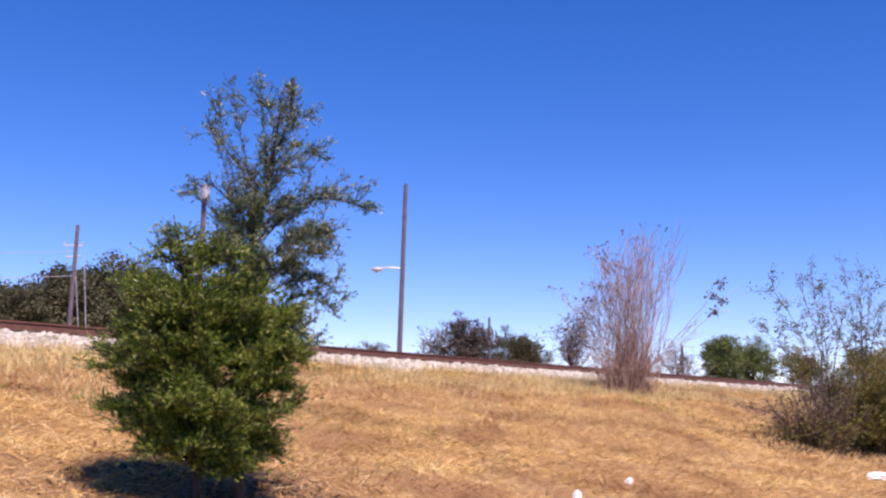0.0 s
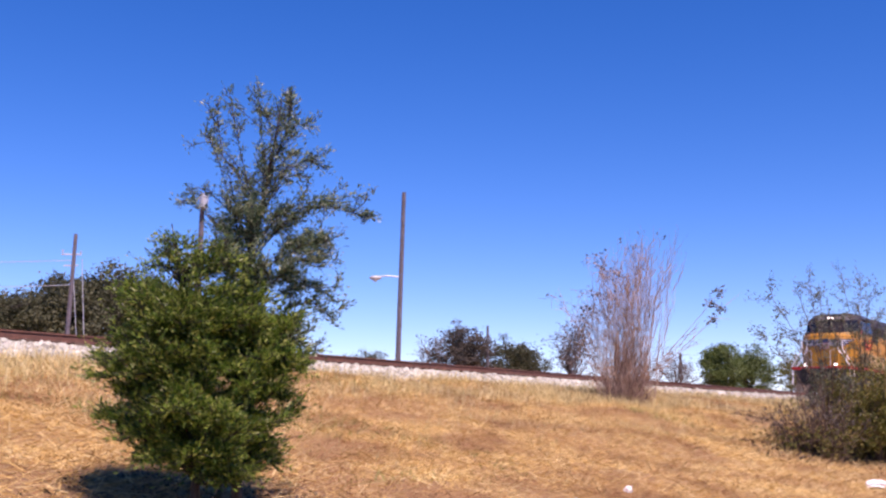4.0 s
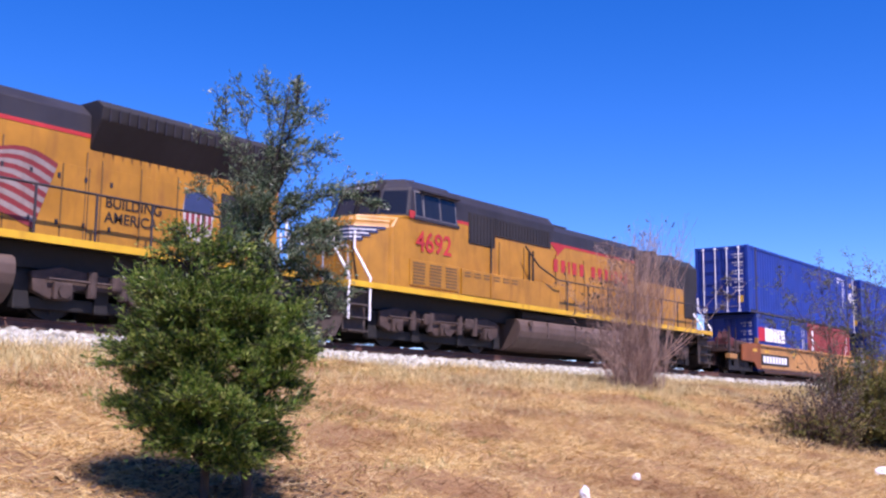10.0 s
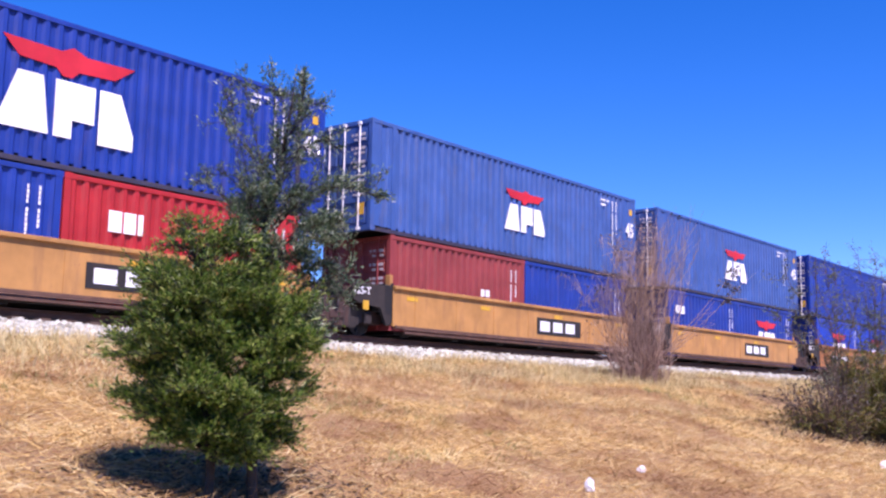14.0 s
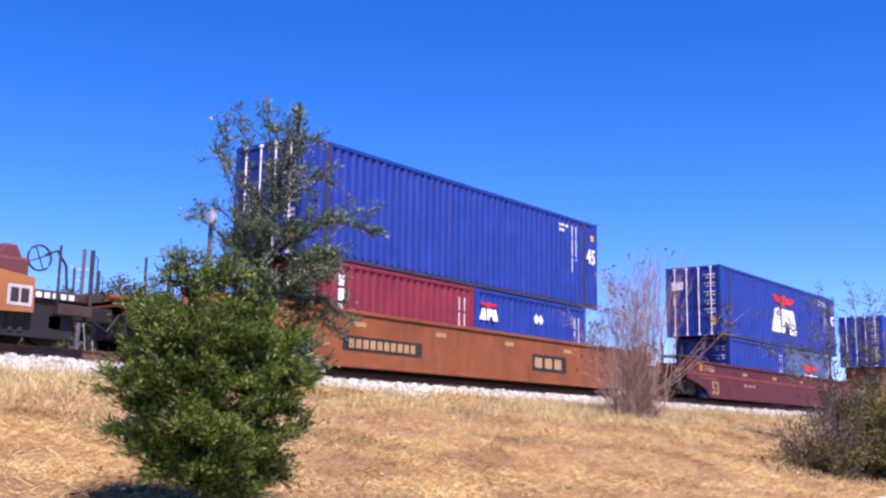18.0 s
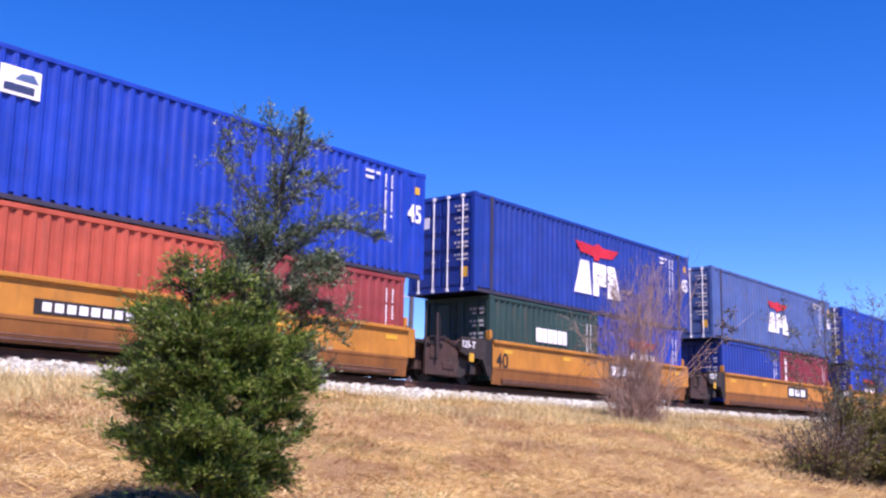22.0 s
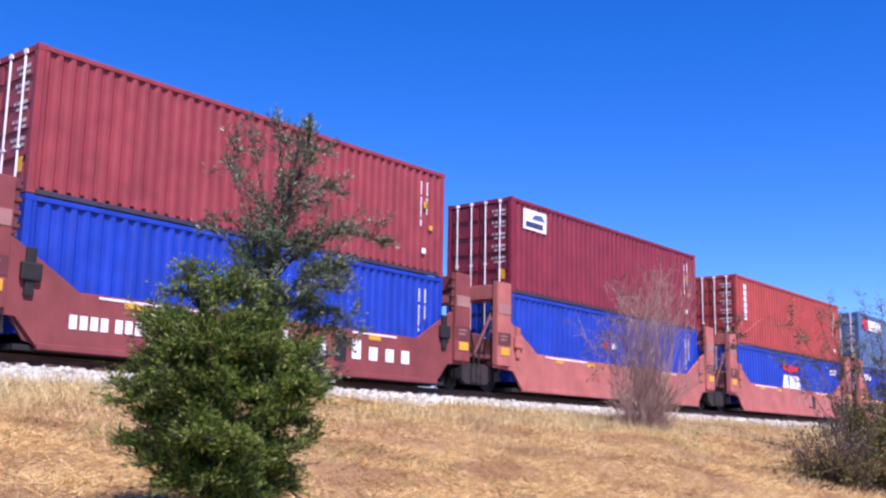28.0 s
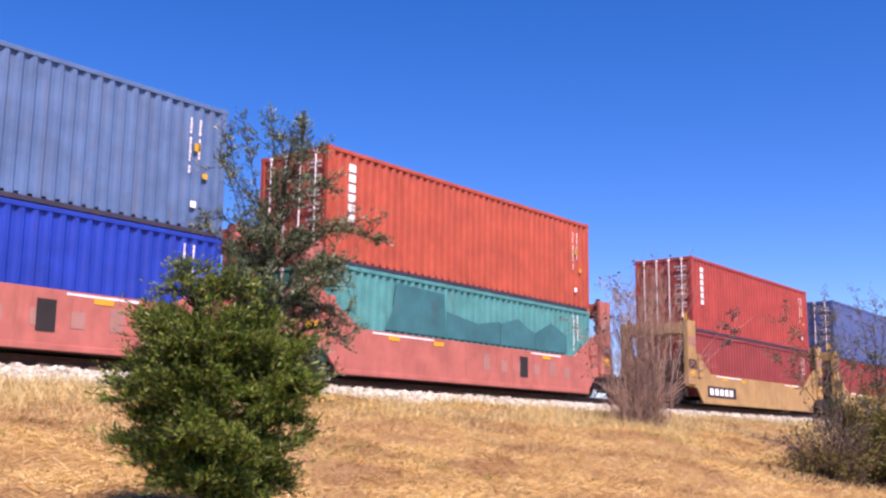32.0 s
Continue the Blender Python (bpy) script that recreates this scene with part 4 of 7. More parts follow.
def end_platform(car, xa, xb, zlo, zhi, skin):
    """Dark structure between a well's end and its truck."""
    bm = bmesh.new()
    box(bm, xa, xb, -0.55, 0.55, 0.72, 0.98, 0.02)
    box(bm, xa, xb, -1.22, 1.22, 0.98, 1.04, 0.01)
    part("end_platform", bm, skin, car)
    bm = bmesh.new()
    for s in (-1, 1):
        box(bm, min(xa, xb) + 0.05, min(xa, xb) + 0.17, s * 0.62 - 0.05, s * 0.62 + 0.05, 0.5, 1.35, 0.01)
        box(bm, max(xa, xb) - 0.5, max(xa, xb) - 0.2, s * 1.05 - 0.12, s * 1.05 + 0.12, 0.62, 1.18, 0.02)
    part("end_bracket", bm, BLACK, car)


def corner_posts(car, xs, zb, zt):
    """Upright grab posts at a car's corner, on both sides."""
    for k, x in enumerate(xs):
        for s in (-1, 1):
            bm = bmesh.new()
            r = 0.026 if k == 0 else 0.042
            tube(bm, [(x, s * 1.27, zb), (x, s * 1.27, zt)], r, 6)
            if k:
                tube(bm, [(x + 0.02, s * 1.27, zb + 0.1), (x + 0.12, s * 1.27, zb + 0.16), (x + 0.12, s * 1.27, zt - 0.14), (x + 0.02, s * 1.27, zt - 0.08)], 0.012, 5)
            part("grab_post", bm, RUST_POST, car, "rusty upright grab post")


def brake_stand(car, x, y, z, d):
    """Hand brake: gear drum, wheel and hanging hoses."""
    bm = bmesh.new()
    box(bm, x - 0.34, x + 0.34, y - 0.1, y + 0.5, z, z + 0.38, 0.06)
    prism(bm, [(x - 0.3, z + 0.3), (x + 0.3, z + 0.3), (x + 0.12, z + 0.62), (x - 0.12, z + 0.62)], y, y + 0.4, 0.03)
    part("brake_gear", bm, MAROON_GEAR, car, "faded maroon hand-brake housing")
    bm = bmesh.new()
    ring = [(x + d * 0.55 + 0.24 * math.cos(k * math.pi / 8), y - 0.06, z + 0.42 + 0.24 * math.sin(k * math.pi / 8)) for k in range(17)]
    tube(bm, ring, 0.022, 6)
    for k in range(4):
        c, w = math.cos(k * math.pi / 2 + 0.4), math.sin(k * math.pi / 2 + 0.4)
        tube(bm, [(x + d * 0.55, y - 0.06, z + 0.42), (x + d * 0.55 + 0.23 * c, y - 0.06, z + 0.42 + 0.23 * w)], 0.014, 5)
    part("brake_wheel", bm, RUST_POST, car, "spoked hand-brake wheel")
    bm = bmesh.new()
    tube(bm, [(x + d * 0.7, y, z + 0.5), (x + d * 0.95, y, z + 0.62), (x + d * 1.15, y, z + 0.35), (x + d * 1.2, y, z - 0.1)], 0.026, 6)
    part("air_hose", bm, BLACK, car)


def outer_end(car, sx, d, skin):
    """The free end of an articulated car: tapering sill, open deck, posts, brake gear, coupler."""
    def X(q):
        return sx + d * q

    def blk(bm, q0, q1, y0, y1, z0, z1, bev=0.015):
        box(bm, min(X(q0), X(q1)), max(X(q0), X(q1)), y0, y1, z0, z1, bev)
    for s in (-1, 1):
        bm = bmesh.new()
        prism(bm, [(X(-0.02), 0.24), (X(0.34), 0.24), (X(0.70), 0.52), (X(1.95), 0.56), (X(1.95), 1.20), (X(1.1), 1.30), (X(-0.02), 1.32)], s * 1.30 - 0.03, s * 1.30 + 0.03)
        part("tapered_sill", bm, skin if d > 0 or skin is CAR_ORANGE else CAR_BROWN, car, "end of the side sill, cut up over the truck")
        bm = bmesh.new()
        blk(bm, 2.45, 3.18, s * 1.22 - 0.10, s * 1.22 + 0.10, 0.58, 0.78)
        part("corner_step", bm, RUSTY if skin is CAR_TAN else skin, car)
    bm = bmesh.new()
    blk(bm, 0.0, 3.2, -1.20, 1.20, 0.86, 1.02)
    blk(bm, 0.1, 1.9, -1.24, 1.24, 0.98, 1.22)
    blk(bm, 0.1, 3.1, -0.6, 0.6, 0.30, 0.88)
    part("end_deck", bm, RUSTY, car, "dark rusty end deck")
    # black sheet put in for the shade behind the truck
    bm = bmesh.new()
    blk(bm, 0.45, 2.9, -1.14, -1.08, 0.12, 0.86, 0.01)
    part("shadow_plate", bm, BLACK, car, "black plate added as shade behind the truck frame")
    if d > 0:
        for i in range(5):
            bm = bmesh.new()
            q = 2.05 + i * 0.17
            blk(bm, q, q + 0.11, -1.216, -1.205, 0.87, 0.97, 0.0)
            part("number_block", bm, WHITE, car)
        bm = bmesh.new()
        blk(bm, 1.42, 1.90, -1.338, -1.328, 0.66, 1.04, 0.0)
        part("data_box", bm, FLAG_WHITE, car, "white consolidated stencil box")
        for i in range(2):
            bm = bmesh.new()
            blk(bm, 1.48 + 0.2 * i, 1.64 + 0.2 * i, -1.342, -1.336, 0.72, 0.98, 0.0)
            part("stencil_block", bm, BLACK_MARK, car)
    reflectors(car, (X(0.62),), 1.02, -1.336)
    corner_posts(car, (X(2.45), X(3.14)), 0.80, 1.88)
    if d > 0:
        bm = bmesh.new()
        blk(bm, 0.2, 0.9, -1.1, -0.5, 1.22, 1.58, 0.05)
        part("valve_box", bm, MAROON_GEAR, car)
        brake_stand(car, X(1.6), -1.0, 1.20, d)
    else:
        bm = bmesh.new()
        blk(bm, 0.3, 1.4, -0.9, 0.9, 1.22, 1.40, 0.05)
        part("valve_box", bm, LEDGE_RUST, car)
        bm = bmesh.new()
        blk(bm, 1.5, 2.3, -1.15, -0.3, 1.02, 1.34, 0.06)
        blk(bm, 2.4, 3.1, -1.1, 0.2, 1.0, 1.16, 0.04)
        part("gear_housing", bm, RUSTY, car, "lumpy rusty gear on the end deck")
        brake_stand(car, X(2.5), -1.0, 1.08, d)
    bm = bmesh.new()
    blk(bm, 3.1, 3.85, -0.16, 0.16, 0.62, 0.92, 0.03)
    blk(bm, 3.15, 3.3, -0.5, 0.5, 0.45, 0.95, 0.03)
    part("coupler", bm, BLACK, car)
    truck(car, X(1.62))


def yellow_unit(x0, first=False, last=False, board="wide", size_no=False, skin=None, shade="dusty pale orange-yellow"):
    """One well of an articulated five-well car."""
    skin = skin or CAR_YELLOW
    car = thing("well_car", f"{shade} steel well car carrying stacked containers", "well car", "articulated well cars")
    a, b = 0.85, 13.05
    orange = skin is CAR_ORANGE
    well_side(car, a, b, 0.54 if orange else 0.28, 1.28, skin, not orange, CAR_ORANGE_SHADED if orange else None)
    for s, (xa, xb) in enumerate(((a - 0.02, -0.72), (b + 0.02, 14.63))):
        end_platform(car, min(xa, xb), max(xa, xb), 0.1, 1.3, BLACK)
        bm = bmesh.new()
        x = a if s == 0 else b
        box(bm, x - 0.06, x + 0.06, -1.28, 1.28, 0.35, 1.36, 0.02)
        part("end_bulkhead", bm, BLACK, car)
        bm = bmesh.new()
        xs = x - 0.30 if s == 0 else x + 0.02
        box(bm, xs, xs + 0.28, -1.29, -1.0, 0.55, 1.30, 0.02)
        part("end_cabinet", bm, BLACK if s == 0 else skin, car)
        bm = bmesh.new()
        box(bm, x - 0.10, x + 0.02, -1.26, -1.10, 1.30, 1.58, 0.02)
        part("container_guide", bm, skin, car)
    if not first:
        truck(car, -0.79)
    if last:
        outer_end(car, b, 1, skin)
    else:
        corner_posts(car, (13.80, 14.28), 0.66, 1.84)
    if first:
        outer_end(car, a, -1, skin)
    if board == "wide":
        marking_board(car, 7.4, 0.58 if orange else 0.45, 2.5, 0.50, 3, -1.31)
    elif board == "number":
        marking_board(car, *((0.95, 0.43, 3.2, 0.48) if x0 < 10 else (2.5, 0.62, 2.4, 0.28)), 8, -1.31)
    elif board == "far_number":
        marking_board(car, 9.0, 0.60, 2.3, 0.28, 9, -1.31)
    reflectors(car, (1.6, 4.8, 8.6, 12.4), 1.02, -1.306)
    if size_no:
        lettering("40", 0.60, 1.0, -1.31, 0.54, BLACK_MARK, car)
    if not first:
        lettering("125-T", 0.26, -0.62, -1.30, 1.0, WHITE, car)
        bm = bmesh.new()
        prism(bm, [(-0.62, 1.28), (0.80, 1.28), (0.80, 0.30), (0.62, 0.26), (0.40, 0.72), (-0.40, 0.78), (-0.62, 0.86)], -1.285, -1.20, 0.02)
        part("truck_cover", bm, COVER, car, "grimy dark plate over the shared truck")
        bm = bmesh.new()
        box(bm, -2.0, -0.6, -1.16, -1.06, 0.18, 1.16, 0.02)
        # full-width inner box, added to keep light from showing through the joint
        box(bm, -2.2, 0.8, -0.95, 0.95, 0.30, 1.12, 0.02)
        part("drawbar_housing", bm, RUSTY, car, "rusty housing of the shared joint, with an added inner light block")
        bm = bmesh.new()
        box(bm, -1.85, -1.5, -1.20, -1.08, 0.62, 1.0, 0.03)
        tube(bm, [(-1.9, -1.2, 1.18), (-1.2, -1.2, 1.2), (-0.8, -1.2, 1.05), (-0.62, -1.22, 1.2)], 0.022, 6)
        box(bm, -1.3, -0.8, -1.19, -1.08, 0.35, 0.55, 0.03)
        part("joint_gear", bm, RUSTY, car)
        bm = bmesh.new()
        box(bm, -0.25, -0.05, -1.296, -1.28, 0.62, 0.85)
        part("sticker", bm, YELLOW_MARK, car)
    TRAIN.append((car, x0, 0.0))


for i, x in enumerate((2.65, 17.80, 33.20, 48.58, 63.93)):
    yellow_unit(x, i == 0, i == 4, "number" if i in (0, 4) else "wide", skin=CAR_TAN if i == 4 else None, shade="dusty orange-brown" if i == 4 else "dusty pale orange-yellow")
for i, x in enumerate((130.97, 146.92, 162.74, 178.34, 194.00)):
    yellow_unit(x, i == 0, i == 4, ("number", "wide", "wide", "wide", "far_number")[i], size_no=i in (1, 4), skin=CAR_ORANGE, shade="strong orange-yellow")


def single_car(x0, skin, shade, lo, hi, logo, size_text=None, dots=False):
    """A stand-alone long well car with deep sills cut up over the trucks, and low end decks."""
    car = thing("well_car", f"{shade} stand-alone steel well car carrying stacked containers", "well car", "single well cars")
    zt = 1.42
    for s in (-1, 1):
        bm = bmesh.new()
        prism(bm, [(lo + 2.3, 0.08), (hi - 2.1, 0.08), (hi - 1.7, 0.36), (hi - 0.8, 0.58), (hi, 0.66), (hi + 0.05, 1.30), (hi - 0.4, zt), (lo + 0.75, zt), (lo + 0.30, 1.40), (lo + 0.30, 0.74), (lo + 1.1, 0.60), (lo + 1.95, 0.38)], s * 1.32 - 0.03, s * 1.32 + 0.03)
        part("side_sill", bm, skin, car, "deep side sill cut up over the trucks")
        bm = bmesh.new()
        box(bm, lo + 0.3, hi - 0.3, s * 1.32 - 0.08, s * 1.32 + 0.08, zt - 0.06, zt + 0.03, 0.015)
        part("top_chord", bm, skin, car)
        bm = bmesh.new()
        box(bm, lo + 2.4, hi - 2.1, s * 1.32 - 0.06, s * 1.32 + 0.06, 0.06, 0.14, 0.012)
        part("bottom_chord", bm, skin, car)
    bm = bmesh.new()
    box(bm, lo + 1.8, hi - 1.8, -1.28, 1.28, 0.05, 0.13)
    part("well_floor", bm, BLACK, car)
    for d, e, out in ((1, lo, 0.55), (-1, hi, 1.3)):
        def span(bm, q0, q1, y0, y1, z0, z1, bev=0.015):
            box(bm, min(e + d * q0, e + d * q1), max(e + d * q0, e + d * q1), y0, y1, z0, z1, bev)
        bm = bmesh.new()
        span(bm, -out, 2.2, -1.27, 1.27, 1.02, 1.12)
        span(bm, 2.2, 2.4, -1.28, 1.28, 0.3, 1.45)
        span(bm, -out, -out + 0.12, -1.27, 1.27, 0.78, 1.12)
        part("end_deck", bm, skin, car)
        bm = bmesh.new()
        span(bm, -out, 2.2, -0.6, 0.6, 0.32, 1.0)
        span(bm, 0.3, 2.3, -0.45, 0.45, 0.10, 0.34)
        span(bm, -out, 0.2, -1.2, -0.9, 0.66, 0.98)
        part("centre_sill", bm, BLACK, car, "grimy centre sill and truck shroud")
        bm = bmesh.new()
        span(bm, -out - 0.72, -out, -0.16, 0.16, 0.62, 0.92, 0.03)
        part("coupler", bm, BLACK, car)
        bm = bmesh.new()
        tube(bm, [(e - d * out, -0.4, 0.8), (e - d * (out + 0.3), -0.42, 0.42), (e - d * (out + 0.62), -0.4, 0.6)], 0.03, 6)
        part("air_hose", bm, BLACK, car)
        corner_posts(car, (e - d * (out - (0.65 if out > 1 else -0.05)), e - d * (out if out > 1 else 0.0)), 0.95, 1.92)
        truck(car, e + d * 1.0)
        if out > 1:
            brake_stand(car, e + 0.65, -0.9, 1.12, 1)
            for i in range(4):
                bm = bmesh.new()
                box(bm, e + 0.15 + i * 0.17, e + 0.26 + i * 0.17, -1.286, -1.272, 1.03, 1.11)
                part("number_block", bm, WHITE, car)
    reflectors(car, [lo + 2.5 + k * 3.2 for k in range(5)], 1.12, -1.354, CAR_CREAM)
    if logo:
        marking_board(car, (lo + hi) / 2 - 5.2, 0.46, 3.0, 0.36, 10, -1.355, CAR_CREAM)
        marking_board(car, (lo + hi) / 2 + 3.0, 0.42, 1.9, 0.50, 3, -1.355, CAR_CREAM)
    if size_text:
        lettering(size_text, 0.70, lo + 2.42, -1.36, 0.22, CAR_CREAM, car)
        bm = bmesh.new()
        box(bm, lo + 1.35, lo + 1.65, -1.36, -1.35, 1.06, 1.32)
        part("notice_plate", bm, CAR_ORANGE, car, "faded orange notice plate")
        for k in range(4):
            bm = bmesh.new()
            box(bm, lo + 1.75, lo + 2.7 - 0.12 * (k % 3), -1.36, -1.351, 1.27 - 0.065 * k, 1.295 - 0.065 * k)
            part("stencil_line", bm, FADED_MARK, car)
        bm = bmesh.new()
        box(bm, lo + 1.3, lo + 2.9, -1.36, -1.351, 0.80, 0.82)
        part("stencil_line", bm, FADED_MARK, car)
        for e, d in ((lo, 1), (hi, -1)):
            bm = bmesh.new()
            box(bm, min(e - d * 0.35, e + d * 1.5), max(e - d * 0.35, e + d * 1.5), -1.40, -0.55, 1.50, 1.56, 0.012)
            deck = part("walkway", bm, RUSTY, car, "raised grating walkway over the end")
            for q in (-0.3, 0.3, 1.0):
                bm = bmesh.new()
                box(bm, e + d * q - 0.04, e + d * q + 0.04, -1.38, -1.30, 1.10, 1.51)
                part("walkway_bracket", bm, skin, deck)
        for k in range(3):
            bm = bmesh.new()
            box(bm, lo + 5.6 + k * 0.42, lo + 5.9 + k * 0.42, -1.36, -1.35, 0.62, 0.72)
            part("marking_block", bm, FADED_MARK, car)
    if dots:
        bm = bmesh.new()
        for k in range(72):
            x = lo + 0.75 + k * 0.24
            box(bm, x, x + 0.09, -1.358, -1.349, 0.90, 0.98)
        tagged(part("dashed_stripe", bm, ORANGERED, car, "row of faded orange dashes"), kind="stuff")
    TRAIN.append((car, x0, 0.0))


single_car(82.9, CAR_BROWN, "rusty orange-brown", -0.95, 19.65, True)
single_car(105.9, CAR_MAROON, "dark maroon", -0.5, 20.2, False, "53", True)


def bulkhead_unit(x0, first=False, last=False, skin=None, shade="faded brick-pink", letters=0, shift=0.0, board=False):
    """A well with tall posts and gussets at both ends."""
    skin = skin or CAR_PINK
    car = thing("well_car", f"{shade} steel well car with tall end posts", "well car", "well cars with end posts")
    L = 12.192
    a, b = -0.63, L + 0.63
    gear = RUSTY if skin is CAR_CREAM else MAROON_GEAR
    for s in (-1, 1):
        bm = bmesh.new()
        zt = 1.20
        prism(bm, [(a + 1.0, 0.12), (b - 1.0, 0.12), (b - 0.55, 0.62), (b + 0.35, 0.66), (b + 0.35, 2.10), (b - 0.30, 2.10), (b - 1.80, zt), (a + 1.80, zt), (a + 0.30, 2.10), (a - 0.35, 2.10), (a - 0.35, 0.66), (a + 0.55, 0.62)], s * 1.33 - 0.035, s * 1.33 + 0.035)
        part("side_sill", bm, skin, car, "side sill with sloping end gussets")
        bm = bmesh.new()
        box(bm, a + 1.0, b - 1.0, s * 1.33 - 0.07, s * 1.33 + 0.07, 0.06, 0.18, 0.015)
        part("bottom_chord", bm, skin, car)
        for e in (a, b):
            bm = bmesh.new()
            box(bm, e - 0.36, e + 0.30, s * 1.33 - 0.14, s * 1.33 + 0.06, 0.72, 3.12, 0.03)
            post = part("end_post", bm, skin, car, "tall upright end post")
            if s < 0:
                bm = bmesh.new()
                box(bm, e - 0.32, e + 0.26, -1.482, -1.465, 2.20, 2.50)
                part("worn_plate", bm, FADED_MARK, car, "scuffed whitish plate on the post")
                bm = bmesh.new()
                box(bm, e - 0.34, e + 0.28, -1.480, -1.462, 1.30, 1.66)
                part("grimy_band", bm, gear, car, "dark grimy band on the post")
                for j in range(2):
                    bm = bmesh.new()
                    box(bm, e - 0.22, e + 0.12 - 0.06 * j, -1.485, -1.478, 1.54 - 0.10 * j, 1.585 - 0.10 * j)
                    part("stencil_line", bm, FADED_MARK, car)
                bm = bmesh.new()
                box(bm, e - 0.2, e + 0.2, -1.484, -1.468, 1.02, 1.24)
                part("reflector", bm, YELLOW_MARK, car)
                bm = bmesh.new()
                k = 0.55 if e == a else -0.95
                box(bm, e + k, e + k + 0.42, -1.46, -1.35, 1.28, 1.62, 0.04)
                box(bm, e + k + 0.1, e + k + 0.3, -1.42, -1.35, 1.0, 1.9, 0.02)
                part("latch_box", bm, BLACK if first else skin, car)
    bm = bmesh.new()
    box(bm, a + 0.6, b - 0.6, -1.28, 1.28, 0.04, 0.14)
    part("well_floor", bm, BLACK, car)
    for e, d in ((a, -1), (b, 1)):
        bm = bmesh.new()
        box(bm, e - 0.34, e + 0.26, -1.3, 1.3, 2.62, 3.05, 0.03)
        part("cross_beam", bm, skin, car, "cross beam between the end posts")
        bm = bmesh.new()
        box(bm, e - 0.30, e + 0.22, -1.3, 1.3, 0.72, 1.50, 0.03)
        part("lower_beam", bm, gear, car, "grimy lower cross beam")
        bm = bmesh.new()
        box(bm, min(e, e + d * 1.0), max(e, e + d * 1.0), -1.16, 1.16, 0.90, 1.02, 0.03)
        box(bm, min(e, e + d * 1.0), max(e, e + d * 1.0), -0.5, 0.5, 0.62, 0.94, 0.03)
        part("end_platform", bm, gear, car)
        bm = bmesh.new()
        box(bm, min(e + d * 0.25, e + d * 0.80), max(e + d * 0.25, e + d * 0.80), -0.92, -0.35, 1.02, 1.62, 0.05)
        part("brake_gear", bm, gear, car, "faded maroon brake housing")
        bm = bmesh.new()
        tube(bm, [(e + d * 0.30, -1.22, 1.5), (e + d * 0.62, -1.22, 1.62), (e + d * 0.80, -1.20, 1.2), (e + d * 0.86, -1.16, 0.72)], 0.028, 6)
        tube(bm, [(e + d * 0.34, -1.24, 1.9), (e + d * 0.50, -1.24, 1.5), (e + d * 0.62, -1.20, 0.98)], 0.020, 6)
        part("air_hose", bm, BLACK, car)
        for s in (-1, 1):
            bm = bmesh.new()
            tube(bm, [(e + d * 0.22, s * 1.18, 2.30), (e + d * 0.92, s * 1.05, 0.98)], 0.055, 6)
            part("diagonal_brace", bm, gear, car)
            bm = bmesh.new()
            q = e - d * 0.36
            box(bm, q - 0.07, q + 0.07, s * 1.34 - 0.05, s * 1.34 + 0.05, 2.08, 3.10, 0.015)
            for j in range(4):
                box(bm, q - 0.12, q + 0.10, s * 1.34 - 0.08, s * 1.34 + 0.08, 2.20 + 0.24 * j, 2.28 + 0.24 * j, 0.01)
            part("lock_guide", bm, gear, car, "dark toothed guide beside the post")
        for s in (-1, 1):
            bm = bmesh.new()
            box(bm, e - 0.05 + d * 0.1, e + 0.05 + d * 0.1, s * 1.12 - 0.06, s * 1.12 + 0.06, 2.4, 3.25, 0.02)
            part("container_lock", bm, BLACK, car)
    truck(car, a - 0.82)
    if first:
        for s in (-1, 1):
            bm = bmesh.new()
            prism(bm, [(a - 2.0, 0.74), (a - 2.0, 1.06), (a + 0.9, 1.14), (a + 0.98, 0.16), (a + 0.76, 0.22), (a + 0.46, 0.66), (a - 0.2, 0.84), (a - 1.6, 0.84)], s * 1.27 - 0.03, s * 1.27 + 0.03)
            part("end_sill", bm, gear, car, "low maroon sill over the end truck")
        bm = bmesh.new()
        box(bm, a - 2.0, a + 0.3, -1.24, 1.24, 0.96, 1.03, 0.01)
        part("end_deck", bm, gear, car)
        bm = bmesh.new()
        box(bm, a - 2.75, a - 1.9, -0.16, 0.16, 0.62, 0.92, 0.03)
        part("coupler", bm, BLACK, car)
    if last:
        truck(car, b + 0.75)
    reflectors(car, (2.4, 4.2, 9.4), 1.06, -1.37)
    if letters:
        xs = np.linspace(6.2, 10.4, letters)
        for i, x in enumerate(xs):
            bm = bmesh.new()
            box(bm, x, x + 0.30, -1.372, -1.364, 0.50, 0.50 + (0.46 if i in (0, 4) else 0.32))
            part("name_block", bm, WHITE if first else FADED_MARK, car)
        bm = bmesh.new()
        box(bm, 8.0, 8.4, -1.374, -1.364, 0.40, 1.0)
        part("name_emblem", bm, BLACK_MARK, car)
    if first:
        for i in range(10):
            bm = bmesh.new()
            box(bm, 1.0 + i * 0.225 + (0.1 if i > 3 else 0), 1.16 + i * 0.225 + (0.1 if i > 3 else 0), -1.372, -1.364, 0.50, 0.76)
            part("number_block", bm, WHITE, car)
    for xa, xb in ((1.6, 4.0), (8.6, 10.2)):
        bm = bmesh.new()
        box(bm, xa, xb, -1.371, -1.364, 1.12, 1.16)
        part("stencil_line", bm, WHITE, car)
    if board:
        marking_board(car, 0.8, 0.32, 2.6, 0.42, 5, -1.37)
    TRAIN.append((car, x0 + shift, 0.0))


